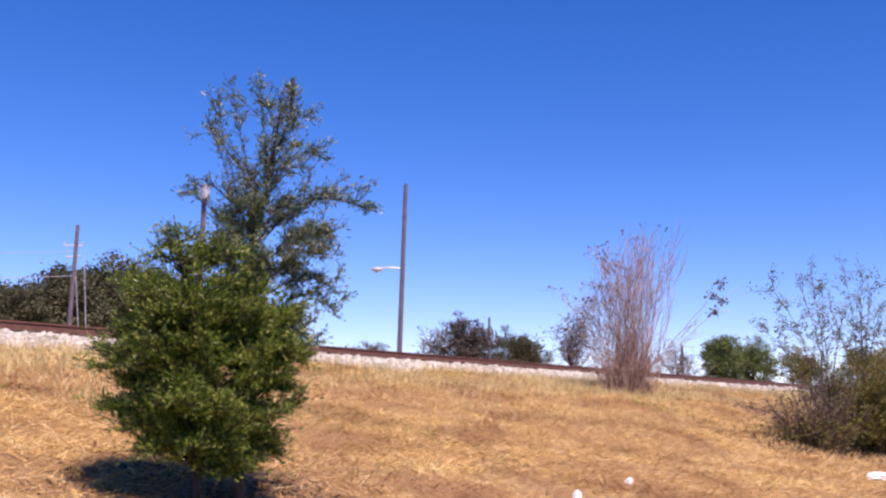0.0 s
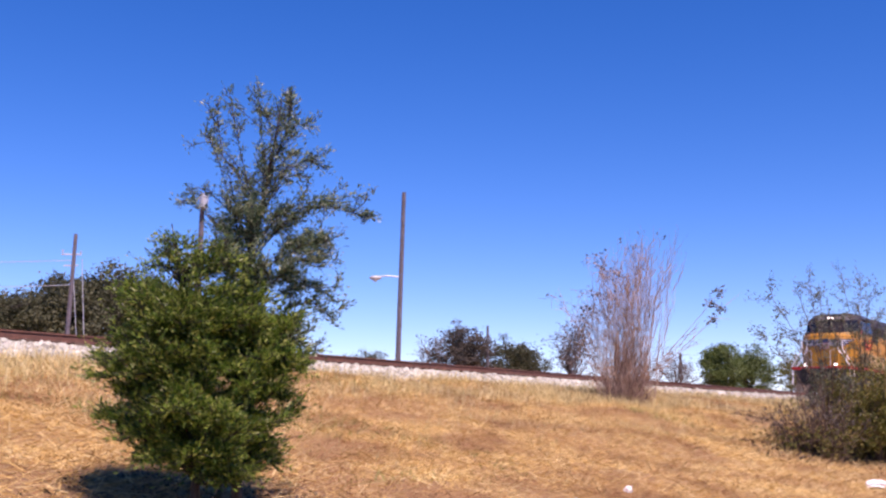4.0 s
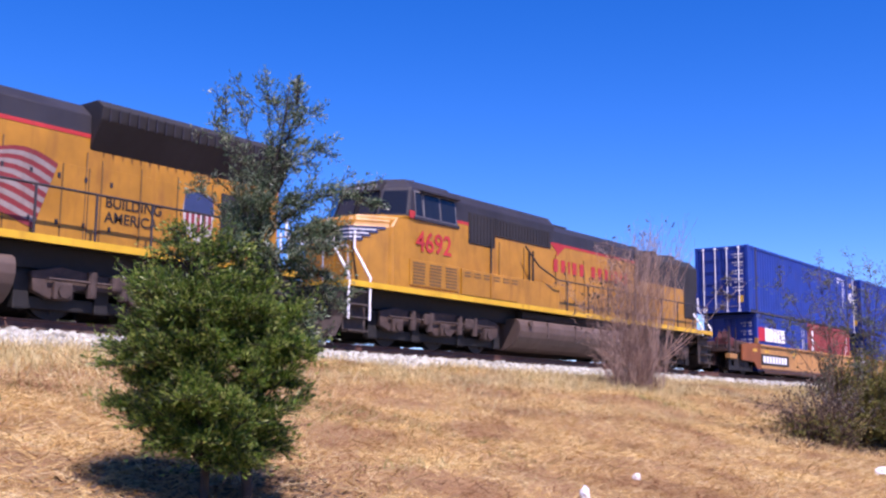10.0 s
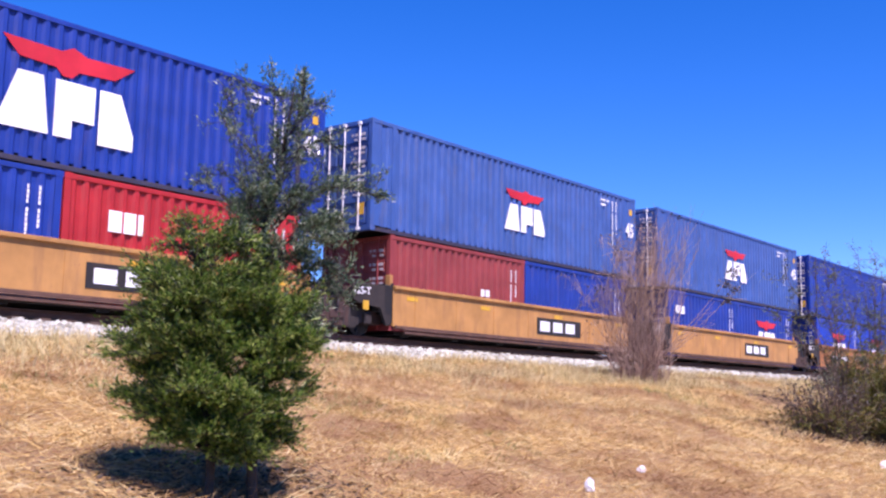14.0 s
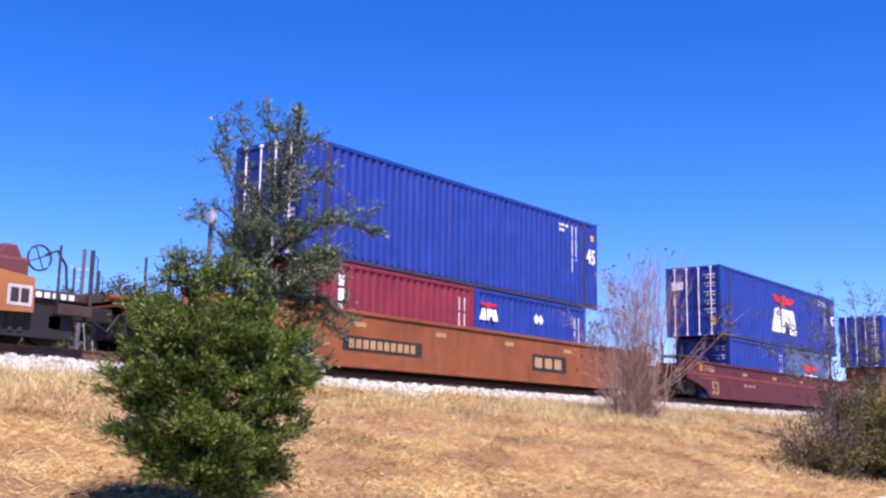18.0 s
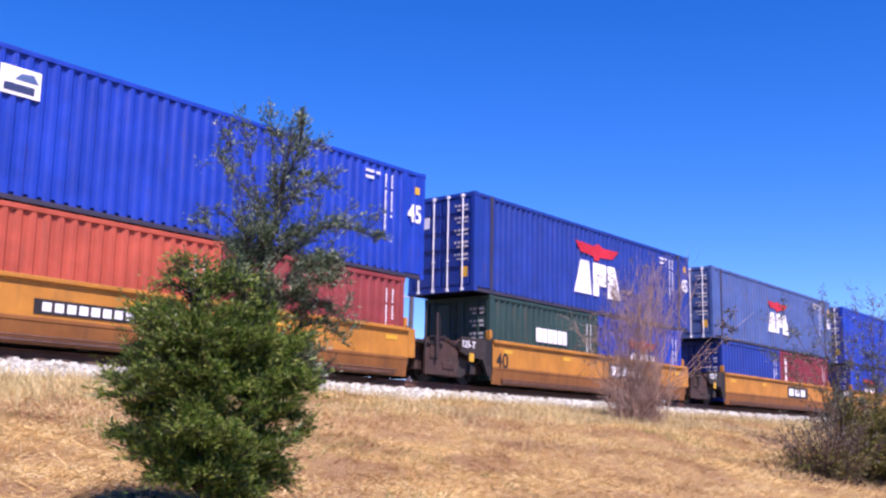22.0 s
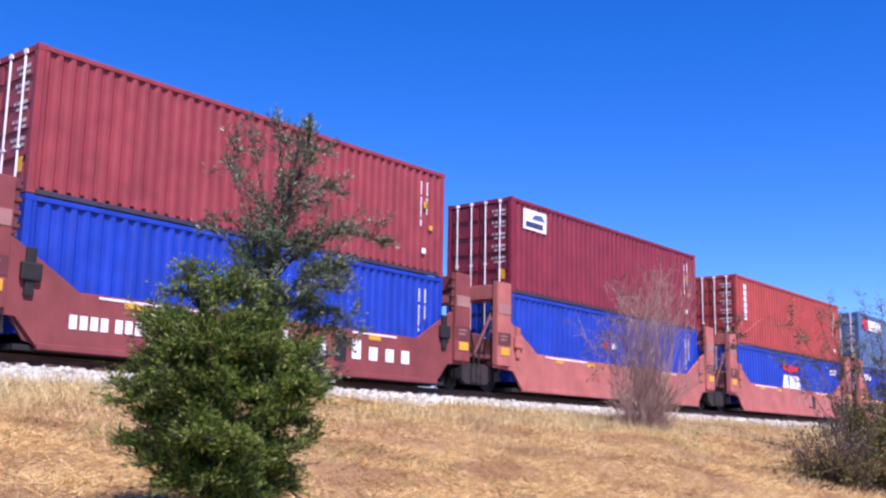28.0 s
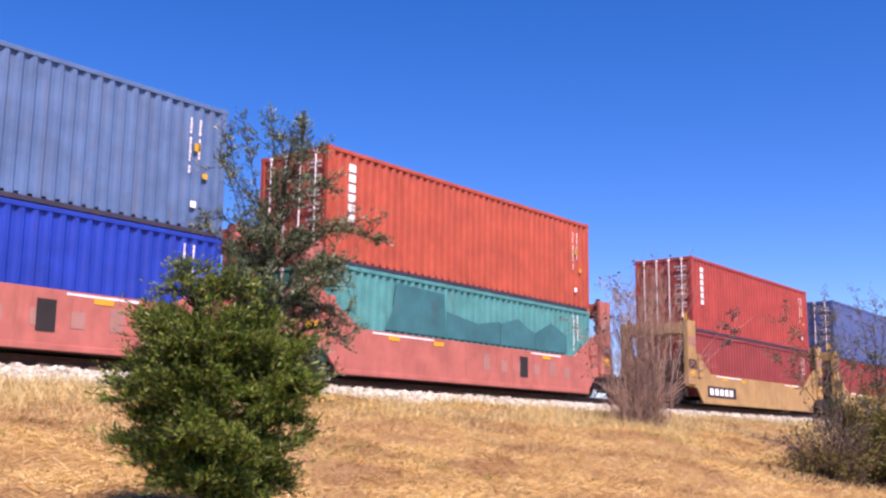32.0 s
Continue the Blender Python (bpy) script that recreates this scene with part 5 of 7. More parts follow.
for i, x in enumerate((214.48, 229.86, 245.77, 260.95, 276.30)):
    bulkhead_unit(x, i == 0, i == 4, CAR_DULL if i == 0 else None, "dull maroon" if i == 0 else "faded brick-pink", letters=(8, 0, 6, 6, 6)[i], shift=(0.0, 0.0, -0.36, -0.12, 0.0)[i])
bulkhead_unit(296.13, False, False, CAR_CREAM, "pale dirty yellow", board=True)
bulkhead_unit(312.00, False, True, CAR_CREAM, "pale dirty yellow")

# ---- locomotives ----
LOCO_TRUCK = plain("locomotive_truck_grime", (0.070, 0.044, 0.034), 0.75, 0.45, 5.0)
SLOT = plain("louvre_slot_shadow_brown", (0.20, 0.11, 0.035), 0.7, 0.2, 6.0)
PILOT = plain("pilot_grime_brown", (0.075, 0.055, 0.045), 0.8, 0.4, 5.0)
FLAG_RED_WORN = paint("worn_flag_red", (0.36, 0.030, 0.034), (0.12, 0.04, 0.04), 0.7, 0.6)
FLAG_DULL = paint("dusty_flag_white", (0.66, 0.55, 0.53), (0.30, 0.17, 0.15), 0.5, 0.55)
FLAG_GREY = paint("worn_flag_white", (0.46, 0.38, 0.35), (0.16, 0.09, 0.08), 0.7, 0.6)
FLAG_FIELD_WORN = paint("worn_flag_field", (0.045, 0.045, 0.075), (0.10, 0.08, 0.08), 0.7, 0.6)
RIM = plain("pale_window_rim", (0.22, 0.21, 0.22), 0.5, 0.2, 6.0)
RAIL_WHITE = plain("white_painted_handrail", (1.0, 1.0, 1.0), 0.4, 0.06, 9.0, 0.0, 0.05)


def loco_truck(loco, x):
    """A three-axle truck with its sculpted side frames."""
    r = 0.52
    for s in (-1, 1):
        def side(bm):
            prism(bm, [(-2.55, 0.50), (-2.2, 0.36), (-1.6, 0.62), (-0.6, 0.62), (-0.35, 0.36), (0.35, 0.36), (0.6, 0.62), (1.6, 0.62), (2.2, 0.36), (2.55, 0.50), (2.6, 0.86), (2.0, 1.0), (1.1, 0.86), (0.5, 1.0), (-0.5, 1.0), (-1.1, 0.86), (-2.0, 1.0), (-2.6, 0.86)], -0.09, 0.09, 0.03)
            for k in (-1.98, 0, 1.98):
                box(bm, k - 0.2, k + 0.2, -0.2, 0.05, 0.36, 0.70, 0.05)
                disc(bm, (k, 0.52), 0.13, -0.25, 0.0, 12)
            for k in (-1.35, -0.65, 0.65, 1.35):
                tube(bm, [(k, -0.13, 0.45), (k, -0.13, 0.95)], 0.10, 10)
            box(bm, -0.95, -0.5, -0.22, 0.0, 0.62, 0.92, 0.06)
            box(bm, 0.85, 1.25, -0.22, 0.0, 0.62, 0.92, 0.06)
            tube(bm, [(-2.3, -0.16, 0.74), (2.3, -0.16, 0.74)], 0.03, 6)
        part("truck_frame", cached(("truck_frame", 0), side), LOCO_TRUCK, loco, "grimy cast locomotive truck frame").location = (x, s * 1.08, 0)
    for k in (-1.98, 0, 1.98):
        wheelset(loco, x + k, r)
        part("traction_motor", cached(("traction_motor", 0), lambda bm: (box(bm, -0.55, 0.55, -0.62, 0.62, 0.13, 0.85, 0.08), box(bm, -0.9, 0.9, -0.9, 0.9, 0.55, 0.98, 0.05))), BLACK, loco).location = (x + k, 0, 0)
    for s in (-1, 1):
        part("brake_rigging", cached(("brake_rigging", 0), lambda bm: (box(bm, -2.75, 2.75, -0.05, 0.05, 0.18, 0.42, 0.03), *[box(bm, k - 0.16, k + 0.16, -0.1, 0.1, 0.16, 0.85, 0.03) for k in (-2.7, -0.99, 0.99, 2.7)])), BLACK, loco).location = (x, s * 0.93, 0)
    part("truck_bolster", cached(("truck_bolster", 0), lambda bm: box(bm, -1.6, 1.6, -0.95, 0.95, 0.55, 1.05, 0.05)), BLACK, loco).location = (x, 0, 0)


def wavy_flag(loco, x0, z0, w, h, y, faded=False):
    """A painted waving flag: thirteen wavy stripes and a star field."""
    def edge(f, u):
        return z0 + h * f + 0.13 * h * math.sin(2.0 * math.pi * u * 1.35 + 0.9 + 0.9 * (1 - f)) - 0.16 * h * u + (0.10 * h * u * (1 - f))
    n = 16
    for i in range(13):
        bm = bmesh.new()
        lo = [bm.verts.new((x0 + w * (k / n) + 0.24 * w * ((i / 13) - 1) * (1 - 0.5 * k / n), y, edge(i / 13, k / n))) for k in range(n + 1)]
        hi = [bm.verts.new((x0 + w * (k / n) + 0.24 * w * (((i + 1) / 13) - 1) * (1 - 0.5 * k / n), y, edge((i + 1) / 13, k / n))) for k in range(n + 1)]
        for k in range(n):
            bm.faces.new((lo[k], lo[k + 1], hi[k + 1], hi[k]))
        part("flag_stripe", bm, (FLAG_RED_WORN if faded else FLAG_RED) if i % 2 == 0 else FLAG_GREY if faded else FLAG_DULL, loco)
    bm = bmesh.new()
    m = 7
    lo = [bm.verts.new((x0 + 0.42 * w * k / m - 0.129 * w * (1 - 0.21 * k / m), y - 0.004, edge(6 / 13, 0.42 * k / m))) for k in range(m + 1)]
    hi = [bm.verts.new((x0 + 0.42 * w * k / m, y - 0.004, edge(1.0, 0.42 * k / m))) for k in range(m + 1)]
    for k in range(m):
        bm.faces.new((lo[k], lo[k + 1], hi[k + 1], hi[k]))
    part("flag_field", bm, FLAG_FIELD_WORN if faded else FLAG_BLUE, loco)
    if faded:
        bm = bmesh.new()
        prism(bm, [(x0 + 0.02 * w, z0 + 0.86 * h), (x0 + 0.40 * w, z0 + 0.80 * h), (x0 + 0.38 * w, z0 + 1.16 * h), (x0 + 0.20 * w, z0 + 1.22 * h), (x0 + 0.06 * w, z0 + 1.18 * h)], y - 0.012, y - 0.006)
        part("peeled_patch", bm, FLAG_WHITE, loco, "whitish patch where the paint has peeled")
    bm = bmesh.new()
    for r in range(5):
        for k in range(6):
            u, f = 0.03 + 0.37 * (k + 0.5 * (r % 2)) / 6, 0.53 + 0.09 * r
            zx, xx = edge(f, u), x0 + w * u - 0.24 * w * (1 - f) * (1 - 0.5 * u)
            box(bm, xx, xx + 0.045, y - 0.009, y - 0.005, zx, zx + 0.045)
    tagged(part("star_field", bm, FLAG_WHITE, loco), kind="stuff")


def shield(loco, x, z, k, y=-1.105, axis="x"):
    """A striped company shield, without its name."""
    pts = [(-0.36, 0.55), (0, 0.62), (0.36, 0.55), (0.42, 0.2), (0.36, -0.25), (0, -0.5), (-0.36, -0.25), (-0.42, 0.2)]
    bm = bmesh.new()
    prism(bm, [(x + a * k, z + b * k) for a, b in pts], y - 0.006, y)
    part("shield", bm, FLAG_WHITE, loco, "red, white and blue company shield")
    bm = bmesh.new()
    prism(bm, [(x - 0.37 * k, z + 0.54 * k), (x - 0.41 * k, z + 0.14 * k), (x + 0.41 * k, z + 0.14 * k), (x + 0.37 * k, z + 0.54 * k), (x, z + 0.61 * k)], y - 0.011, y - 0.004)
    part("shield_top", bm, FLAG_BLUE, loco)
    for i in range(5):
        a = x + (-0.30 + 0.15 * i) * k
        bm = bmesh.new()
        box(bm, a - 0.04 * k, a + 0.04 * k, y - 0.011, y - 0.004, z - (0.16 + 0.2 * (1 - abs(i - 2) / 2)) * k, z + 0.14 * k)
        part("shield_stripe", bm, FLAG_RED, loco)


def locomotive(x0, number, sill, flag, label, lit=False):
    loco = thing("locomotive", label, "locomotive", "locomotives")
    HD = 1.09                    # half width of the long hood
    # frame and walkway
    bm = bmesh.new()
    box(bm, 0.75, 21.35, -1.0, 1.0, 0.92, 1.42, 0.03)
    part("frame", bm, BLACK, loco)
    bm = bmesh.new()
    box(bm, 0.85, 21.30, -1.52, 1.52, 1.42, 1.48)
    part("walkway", bm, LOCO_GREY, loco)
    for s in (-1, 1):
        bm = bmesh.new()
        box(bm, 0.85, 21.30, s * 1.53 - 0.02, s * 1.53 + 0.02, 1.36, 1.50)
        part("sill_stripe", bm, sill, loco, "painted sill stripe along the walkway")
    for x in (0.80, 21.32):
        bm = bmesh.new()
        box(bm, x - 0.03, x + 0.05, -1.52, 1.52, 1.34, 1.50, 0.01)
        part("end_sill", bm, sill, loco)
    # cab with its nose
    W0, W1, RT = 3.38, 4.10, 4.48          # window sill, window head, roof
    bm = bmesh.new()
    prof = [(1.50, 1.50), (1.50, 3.08), (1.68, 3.30), (2.72, W0 + 0.05), (5.15, W0 + 0.02), (5.15, 1.50)]

    def rows(s):
        inner = [bm.verts.new((x, s * (0.80 if x < 2 else 0.95), z)) for x, z in prof[:4]]
        outer = [bm.verts.new(v) for v in ((2.35, s * 1.50, 1.50), (2.35, s * 1.50, 3.06), (2.48, s * 1.46, 3.24), (2.98, s * 1.50, W0))]
        back = [bm.verts.new((5.15, s * 1.50, 1.50)), bm.verts.new((5.15, s * 1.50, W0))]
        return inner, outer, back
    ia, oa, ba = rows(-1)
    ib, ob_, bb = rows(1)
    for i in range(3):
        bm.faces.new((ia[i], ia[i + 1], ib[i + 1], ib[i]))
        bm.faces.new((oa[i], oa[i + 1], ia[i + 1], ia[i]))
        bm.faces.new((ib[i], ib[i + 1], ob_[i + 1], ob_[i]))
    bm.faces.new((ba[0], ba[1], oa[3], oa[2], oa[1], oa[0]))
    bm.faces.new((ob_[0], ob_[1], ob_[2], ob_[3], bb[1], bb[0]))
    bm.faces.new((ia[3], oa[3], ba[1], bb[1], ob_[3], ib[3]))
    bm.faces.new((ba[0], bb[0], bb[1], ba[1]))
    bmesh.ops.recalc_face_normals(bm, faces=bm.faces)
    bmesh.ops.bevel(bm, geom=[e for e in bm.edges if max(v.co.x for v in e.verts) < 2.6 and max(v.co.z for v in e.verts) > 1.6 and not e.is_boundary], offset=0.09, segments=3, affect='EDGES')
    part("nose_and_cab_base", bm, LOCO_YELLOW, loco, "dusty yellow wide nose and lower cab")
    # upper cab: window band, then the grey roof
    bm = bmesh.new()
    lo = [(2.50, -0.78), (2.98, -1.49), (5.15, -1.49), (5.15, 1.49), (2.98, 1.49), (2.50, 0.78)]
    hi = [(2.78, -0.74), (3.16, -1.40), (5.15, -1.40), (5.15, 1.40), (3.16, 1.40), (2.78, 0.74)]
    v0 = [bm.verts.new((x, y, W0 - 0.10)) for x, y in lo]
    v1 = [bm.verts.new((x, y, W1 + 0.06)) for x, y in hi]
    v2 = [bm.verts.new((3.05 + (x - 2.78) * 0.88, y * 0.76, RT)) for x, y in hi]
    for p, q in ((v0, v1), (v1, v2)):
        for i in range(6):
            bm.faces.new((p[i], p[(i + 1) % 6], q[(i + 1) % 6], q[i]))
    bm.faces.new(v2)
    bm.faces.new(v0[::-1])
    bmesh.ops.recalc_face_normals(bm, faces=bm.faces)
    bmesh.ops.bevel(bm, geom=list(bm.edges), offset=0.05, segments=3, affect='EDGES')
    part("cab_roof", bm, LOCO_GREY, loco, "dark grey upper cab and roof")

    def pane(name, quad, material, off):
        bm = bmesh.new()
        q = [Vector(v) for v in quad]
        nrm = (q[1] - q[0]).cross(q[2] - q[0]).normalized()
        f = [bm.verts.new(v + nrm * off) for v in q]
        g = [bm.verts.new(v - nrm * 0.04) for v in q]
        bm.faces.new(f)
        for i in range(4):
            bm.faces.new((f[i], g[i], g[(i + 1) % 4], f[(i + 1) % 4]))
        bmesh.ops.recalc_face_normals(bm, faces=bm.faces)
        return part(name, bm, material, loco)
    def gasket(quad, off, rim):
        """A rim round a window."""
        c = sum((Vector(v) for v in quad), Vector()) / 4
        pane("window_rim", [c + (Vector(v) - c) * 1.13 for v in quad], rim, off)
    for s in (-1, 1):
        w = [(2.58, s * 0.82, W0 + 0.06), (2.97, s * 1.42, W0 + 0.06), (3.11, s * 1.36, W1 - 0.02), (2.79, s * 0.80, W1 - 0.02)]
        pane("windshield", w if s < 0 else w[::-1], GLASS, 0.02)
        gasket(w if s < 0 else w[::-1], 0.012, LOCO_GREY)
        w = [(2.545, s * 0.06, W0 + 0.02), (2.545, s * 0.74, W0 + 0.02), (2.75, s * 0.70, W1 - 0.03), (2.75, s * 0.06, W1 - 0.03)]
        pane("windshield", w if s > 0 else w[::-1], GLASS, 0.03)
        gasket(w if s > 0 else w[::-1], 0.020, LOCO_GREY)
        for xa, xb in ((3.30, 3.56), (3.66, 4.30), (4.36, 5.0)):
            w = [(xa, s * 1.482, W0 + 0.06), (xb, s * 1.482, W0 + 0.06), (xb, s * 1.415, W1 - 0.03), (xa, s * 1.415, W1 - 0.03)]
            pane("side_window", w if s < 0 else w[::-1], GLASS, 0.02)
            gasket(w if s < 0 else w[::-1], 0.012, RIM)
        bm = bmesh.new()
        box(bm, 3.2, 5.12, s * 1.47 - 0.06, s * 1.47 + 0.06, W0 - 0.06, W0 + 0.03, 0.01)
        part("window_ledge", bm, LOCO_GREY, loco)
        bm = bmesh.new()
        box(bm, 3.5, 5.12, s * 1.44 - 0.12, s * 1.44 + 0.12, W1, W1 + 0.05, 0.01)
        part("sunshade", bm, LOCO_GREY, loco)
        bm = bmesh.new()
        box(bm, 3.02, 3.24, s * 1.50 - 0.012, s * 1.50 + 0.012, W0 - 0.04, W0 + 0.16, 0.004)
        part("corner_patch", bm, RED_DARK, loco)
    bm = bmesh.new()
    prism(bm, [(2.66, W1 + 0.0), (2.90, W1 + 0.0), (3.05, W1 + 0.27), (2.86, W1 + 0.27)], -0.72, 0.72, 0.02)
    part("number_board_housing", bm, LOCO_DARK, loco)
    for y in (-0.11, 0.11):
        bm = bmesh.new()
        tube(bm, [(2.69, y, W1 + 0.13), (2.82, y, W1 + 0.14)], 0.050, 14)
        part("headlight", bm, LAMP_ON if lit else LAMP_OFF, loco, "lit white headlight" if lit else "unlit headlight")
    for s in (-1, 1):
        ob = part("lettering", text_mesh(number, 0.20), FLAG_WHITE, loco)
        ob.rotation_euler = (0, 0, radians(-90))
        ob.location = (2.70, s * 0.46 + 0.22, W1 + 0.05)
        bm = bmesh.new()
        tube(bm, [(0.72, s * 0.80, 1.60), (0.90, s * 0.80, 1.60)], 0.065, 14)
        part("ditch_light", bm, LAMP_ON if lit else LAMP_OFF, loco, "lit white ditch light" if lit else "unlit ditch light")
    ob = part("lettering", text_mesh(number, 0.76), RED_DARK, loco, "dark red road number")
    ob.location = (3.28, -1.515, 2.52)
    # nose emblem: shield and striped wings
    for s in (-1, 1):
        for i in range(4):
            z = 2.62 + i * 0.10
            p0, p1 = (1.50, s * 0.25), (1.50, s * 0.80)
            q1 = (1.50 + 0.72 - 0.15 * (3 - i), s * (0.80 + 0.593 - 0.1235 * (3 - i)))
            bm = bmesh.new()
            for (xa, ya), (xb, yb) in ((p0, p1), (p1, q1)):
                dx, dy = (-0.02, s * 0.01) if xa == xb else (-0.016, s * 0.016)
                f = [bm.verts.new((xa + dx, ya + dy, z)), bm.verts.new((xb + dx, yb + dy, z)), bm.verts.new((xb + dx, yb + dy, z + 0.065)), bm.verts.new((xa + dx, ya + dy, z + 0.065))]
                bm.faces.new(f)
            part("wing_stripe", bm, FLAG_BLUE, loco)
            if i < 3:
                bm = bmesh.new()
                for (xa, ya), (xb, yb) in ((p0, p1), (p1, (q1[0] - 0.04, q1[1] - s * 0.033))):
                    dx, dy = (-0.018, s * 0.01) if xa == xb else (-0.014, s * 0.014)
                    bm.faces.new([bm.verts.new(v) for v in ((xa + dx, ya + dy, z + 0.068), (xb + dx, yb + dy, z + 0.068), (xb + dx, yb + dy, z + 0.098), (xa + dx, ya + dy, z + 0.098))])
                part("wing_gap", bm, WHITE, loco, "white line between wing stripes")
    bm = bmesh.new()
    box(bm, 1.465, 1.49, -0.25, 0.25, 2.46, 3.02, 0.01)
    part("nose_shield", bm, FLAG_WHITE, loco, "company shield on the nose")
    bm = bmesh.new()
    box(bm, 1.455, 1.475, -0.25, 0.25, 2.80, 3.02)
    part("shield_top", bm, FLAG_BLUE, loco)
    for y in (-0.18, -0.06, 0.06, 0.18):
        bm = bmesh.new()
        box(bm, 1.458, 1.475, y - 0.03, y + 0.03, 2.46, 2.80)
        part("shield_stripe", bm, FLAG_RED, loco)
    bm = bmesh.new()
    box(bm, 1.47, 1.49, -0.32, 0.32, 1.6, 2.30, 0.01)
    tube(bm, [(1.44, -0.2, 1.75), (1.44, -0.2, 2.1)], 0.02, 6)
    tube(bm, [(1.44, -0.2, 1.9), (1.44, 0.2, 1.9)], 0.02, 6)
    part("nose_door", bm, LOCO_YELLOW, loco)
    # long hood
    bm = bmesh.new()
    box(bm, 5.15, 20.9, -HD, HD, 1.48, 3.70, 0.02)
    part("long_hood", bm, LOCO_YELLOW, loco, "dusty yellow engine hood")
    bm = bmesh.new()
    loft(bm, [(-HD - 0.005, 3.66), (HD + 0.005, 3.66), (HD - 0.02, 4.06), (0.75, 4.32), (-0.75, 4.32), (-HD + 0.02, 4.06)], 10.6, 16.0, 0.02)
    loft(bm, [(-HD - 0.005, 3.62), (HD + 0.005, 3.62), (HD + 0.0, 4.20), (0.88, 4.48), (-0.88, 4.48), (-HD - 0.0, 4.20)], 5.16, 10.62, 0.03)
    part("hood_roof", bm, LOCO_GREY, loco, "dark grey hood roof")
    bm = bmesh.new()
    if not flag:
        loft(bm, [(-HD - 0.03, 3.02), (-HD - 0.03, 3.92), (-0.80, 4.22), (0.80, 4.22), (HD + 0.03, 3.92), (HD + 0.03, 3.02)], 15.9, 20.93, 0.02)
    else:
        loft(bm, [(-1.42, 3.95), (-1.46, 4.20), (-1.25, 4.36), (1.25, 4.36), (1.46, 4.20), (1.42, 3.95), (1.05, 3.30), (-1.05, 3.30)], 15.9, 20.95, 0.03)
    part("radiator_housing", bm, LOCO_DARK, loco, "flared dark radiator housing" if flag else "dark radiator housing flush with the hood")
    for s in (-1, 1) if flag else ():
        bm = bmesh.new()
        for k in range(22):
            x = 16.05 + k * 0.22
            box(bm, x, x + 0.03, s * 1.40 - 0.08, s * 1.40 + 0.08, 3.92, 4.2)
        tagged(part("radiator_grille", bm, LOCO_GREY, loco), kind="stuff")
    bm = bmesh.new()
    for k in range(3):
        tube(bm, [(16.8 + k * 1.5, 0, 4.20), (16.8 + k * 1.5, 0, 4.42 if flag else 4.36)], 0.66, 20)
    part("radiator_fans", bm, LOCO_DARK, loco)
    for xa, xb, za in ((6.1, 7.4, 3.10), (7.4, 10.4, 3.46)):
        bm = bmesh.new()
        box(bm, xa, xb - 0.02, -HD - 0.03, HD + 0.03, za, 4.0, 0.015)
        for k in range(int((xb - xa) / 0.16)):
            box(bm, xa + 0.06 + k * 0.16, xa + 0.09 + k * 0.16, -HD - 0.045, -HD - 0.02, za + 0.06, 3.94)
        part("intake_grille", bm, LOCO_DARK, loco, "dark louvred intake")
    bm = bmesh.new()
    box(bm, 5.16, 15.9, -HD - 0.008, -HD + 0.01, 3.60, 3.68)
    prism(bm, [(10.4, 3.64), (10.75, 3.40), (10.75, 3.25), (11.3, 3.64)], -HD - 0.012, -HD + 0.01)
    part("red_band", bm, RED_DARK, loco)
    for name, x0_, x1_, w_, z0_, z1_ in (("roof_box", 8.6, 10.4, 0.6, 4.46, 4.55), ("fan_housing", 10.8, 12.0, 0.7, 4.30, 4.40), ("roof_hatch", 13.4, 13.9, 0.3, 4.30, 4.40), ("antenna_base", 3.6, 4.0, 0.22, 4.44, 4.54)):
        bm = bmesh.new()
        box(bm, x0_, x1_, -w_, w_, z0_, z1_, 0.03)
        part(name, bm, LOCO_DARK, loco)
    for name, x_, y_, r_, z0_, z1_ in (("exhaust_stack", 12.6, 0, 0.28, 4.30, 4.45), ("horn", 4.2, -0.3, 0.10, 4.44, 4.62)):
        bm = bmesh.new()
        tube(bm, [(x_, y_, z0_), (x_, y_, z1_)], r_, 12)
        part(name, bm, LOCO_DARK, loco)
    # doors along the hood
    for i in range(9):
        x = 10.7 + i * 0.58
        bm = bmesh.new()
        box(bm, x + 0.02, x + 0.56, -HD - 0.018, -HD, 1.55, 3.0, 0.008)
        part("hood_door", bm, LOCO_YELLOW, loco)
    for i in range(10):
        bm = bmesh.new()
        x = 10.7 + i * 0.58
        box(bm, x - 0.008, x + 0.010, -HD - 0.0195, -HD, 1.55, 3.0)
        part("door_gap", bm, SLOT, loco)
        for z in (1.8, 2.7):
            bm = bmesh.new()
            box(bm, x + 0.47, x + 0.53, -HD - 0.035, -HD, z, z + 0.10, 0.006)
            part("door_latch", bm, LOCO_GREY, loco)
    for i in range(5):
        x = 16.2 + i * 0.92
        bm = bmesh.new()
        box(bm, x + 0.02, x + 0.88, -HD - 0.016, -HD, 1.56, 3.05, 0.008)
        part("hood_door", bm, LOCO_YELLOW, loco)
        bm = bmesh.new()
        box(bm, x - 0.010, x + 0.012, -HD - 0.018, -HD, 1.5, 3.2)
        part("door_gap", bm, SLOT, loco)
    for x in (10.68, 12.4, 14.1, 15.85, 8.9, 7.6):
        bm = bmesh.new()
        box(bm, x - 0.012, x + 0.012, -HD - 0.024, -HD, 1.5, 3.3)
        part("door_seam", bm, SLOT, loco)
    bm = bmesh.new()
    box(bm, *((19.2, 20.3) if flag else (19.75, 20.8)), -HD - 0.04, -HD, 2.15 if flag else 1.95, 3.05, 0.01)
    part("hood_vent", bm, LOCO_DARK, loco)
    cover = LOUVRE if flag else LOCO_YELLOW
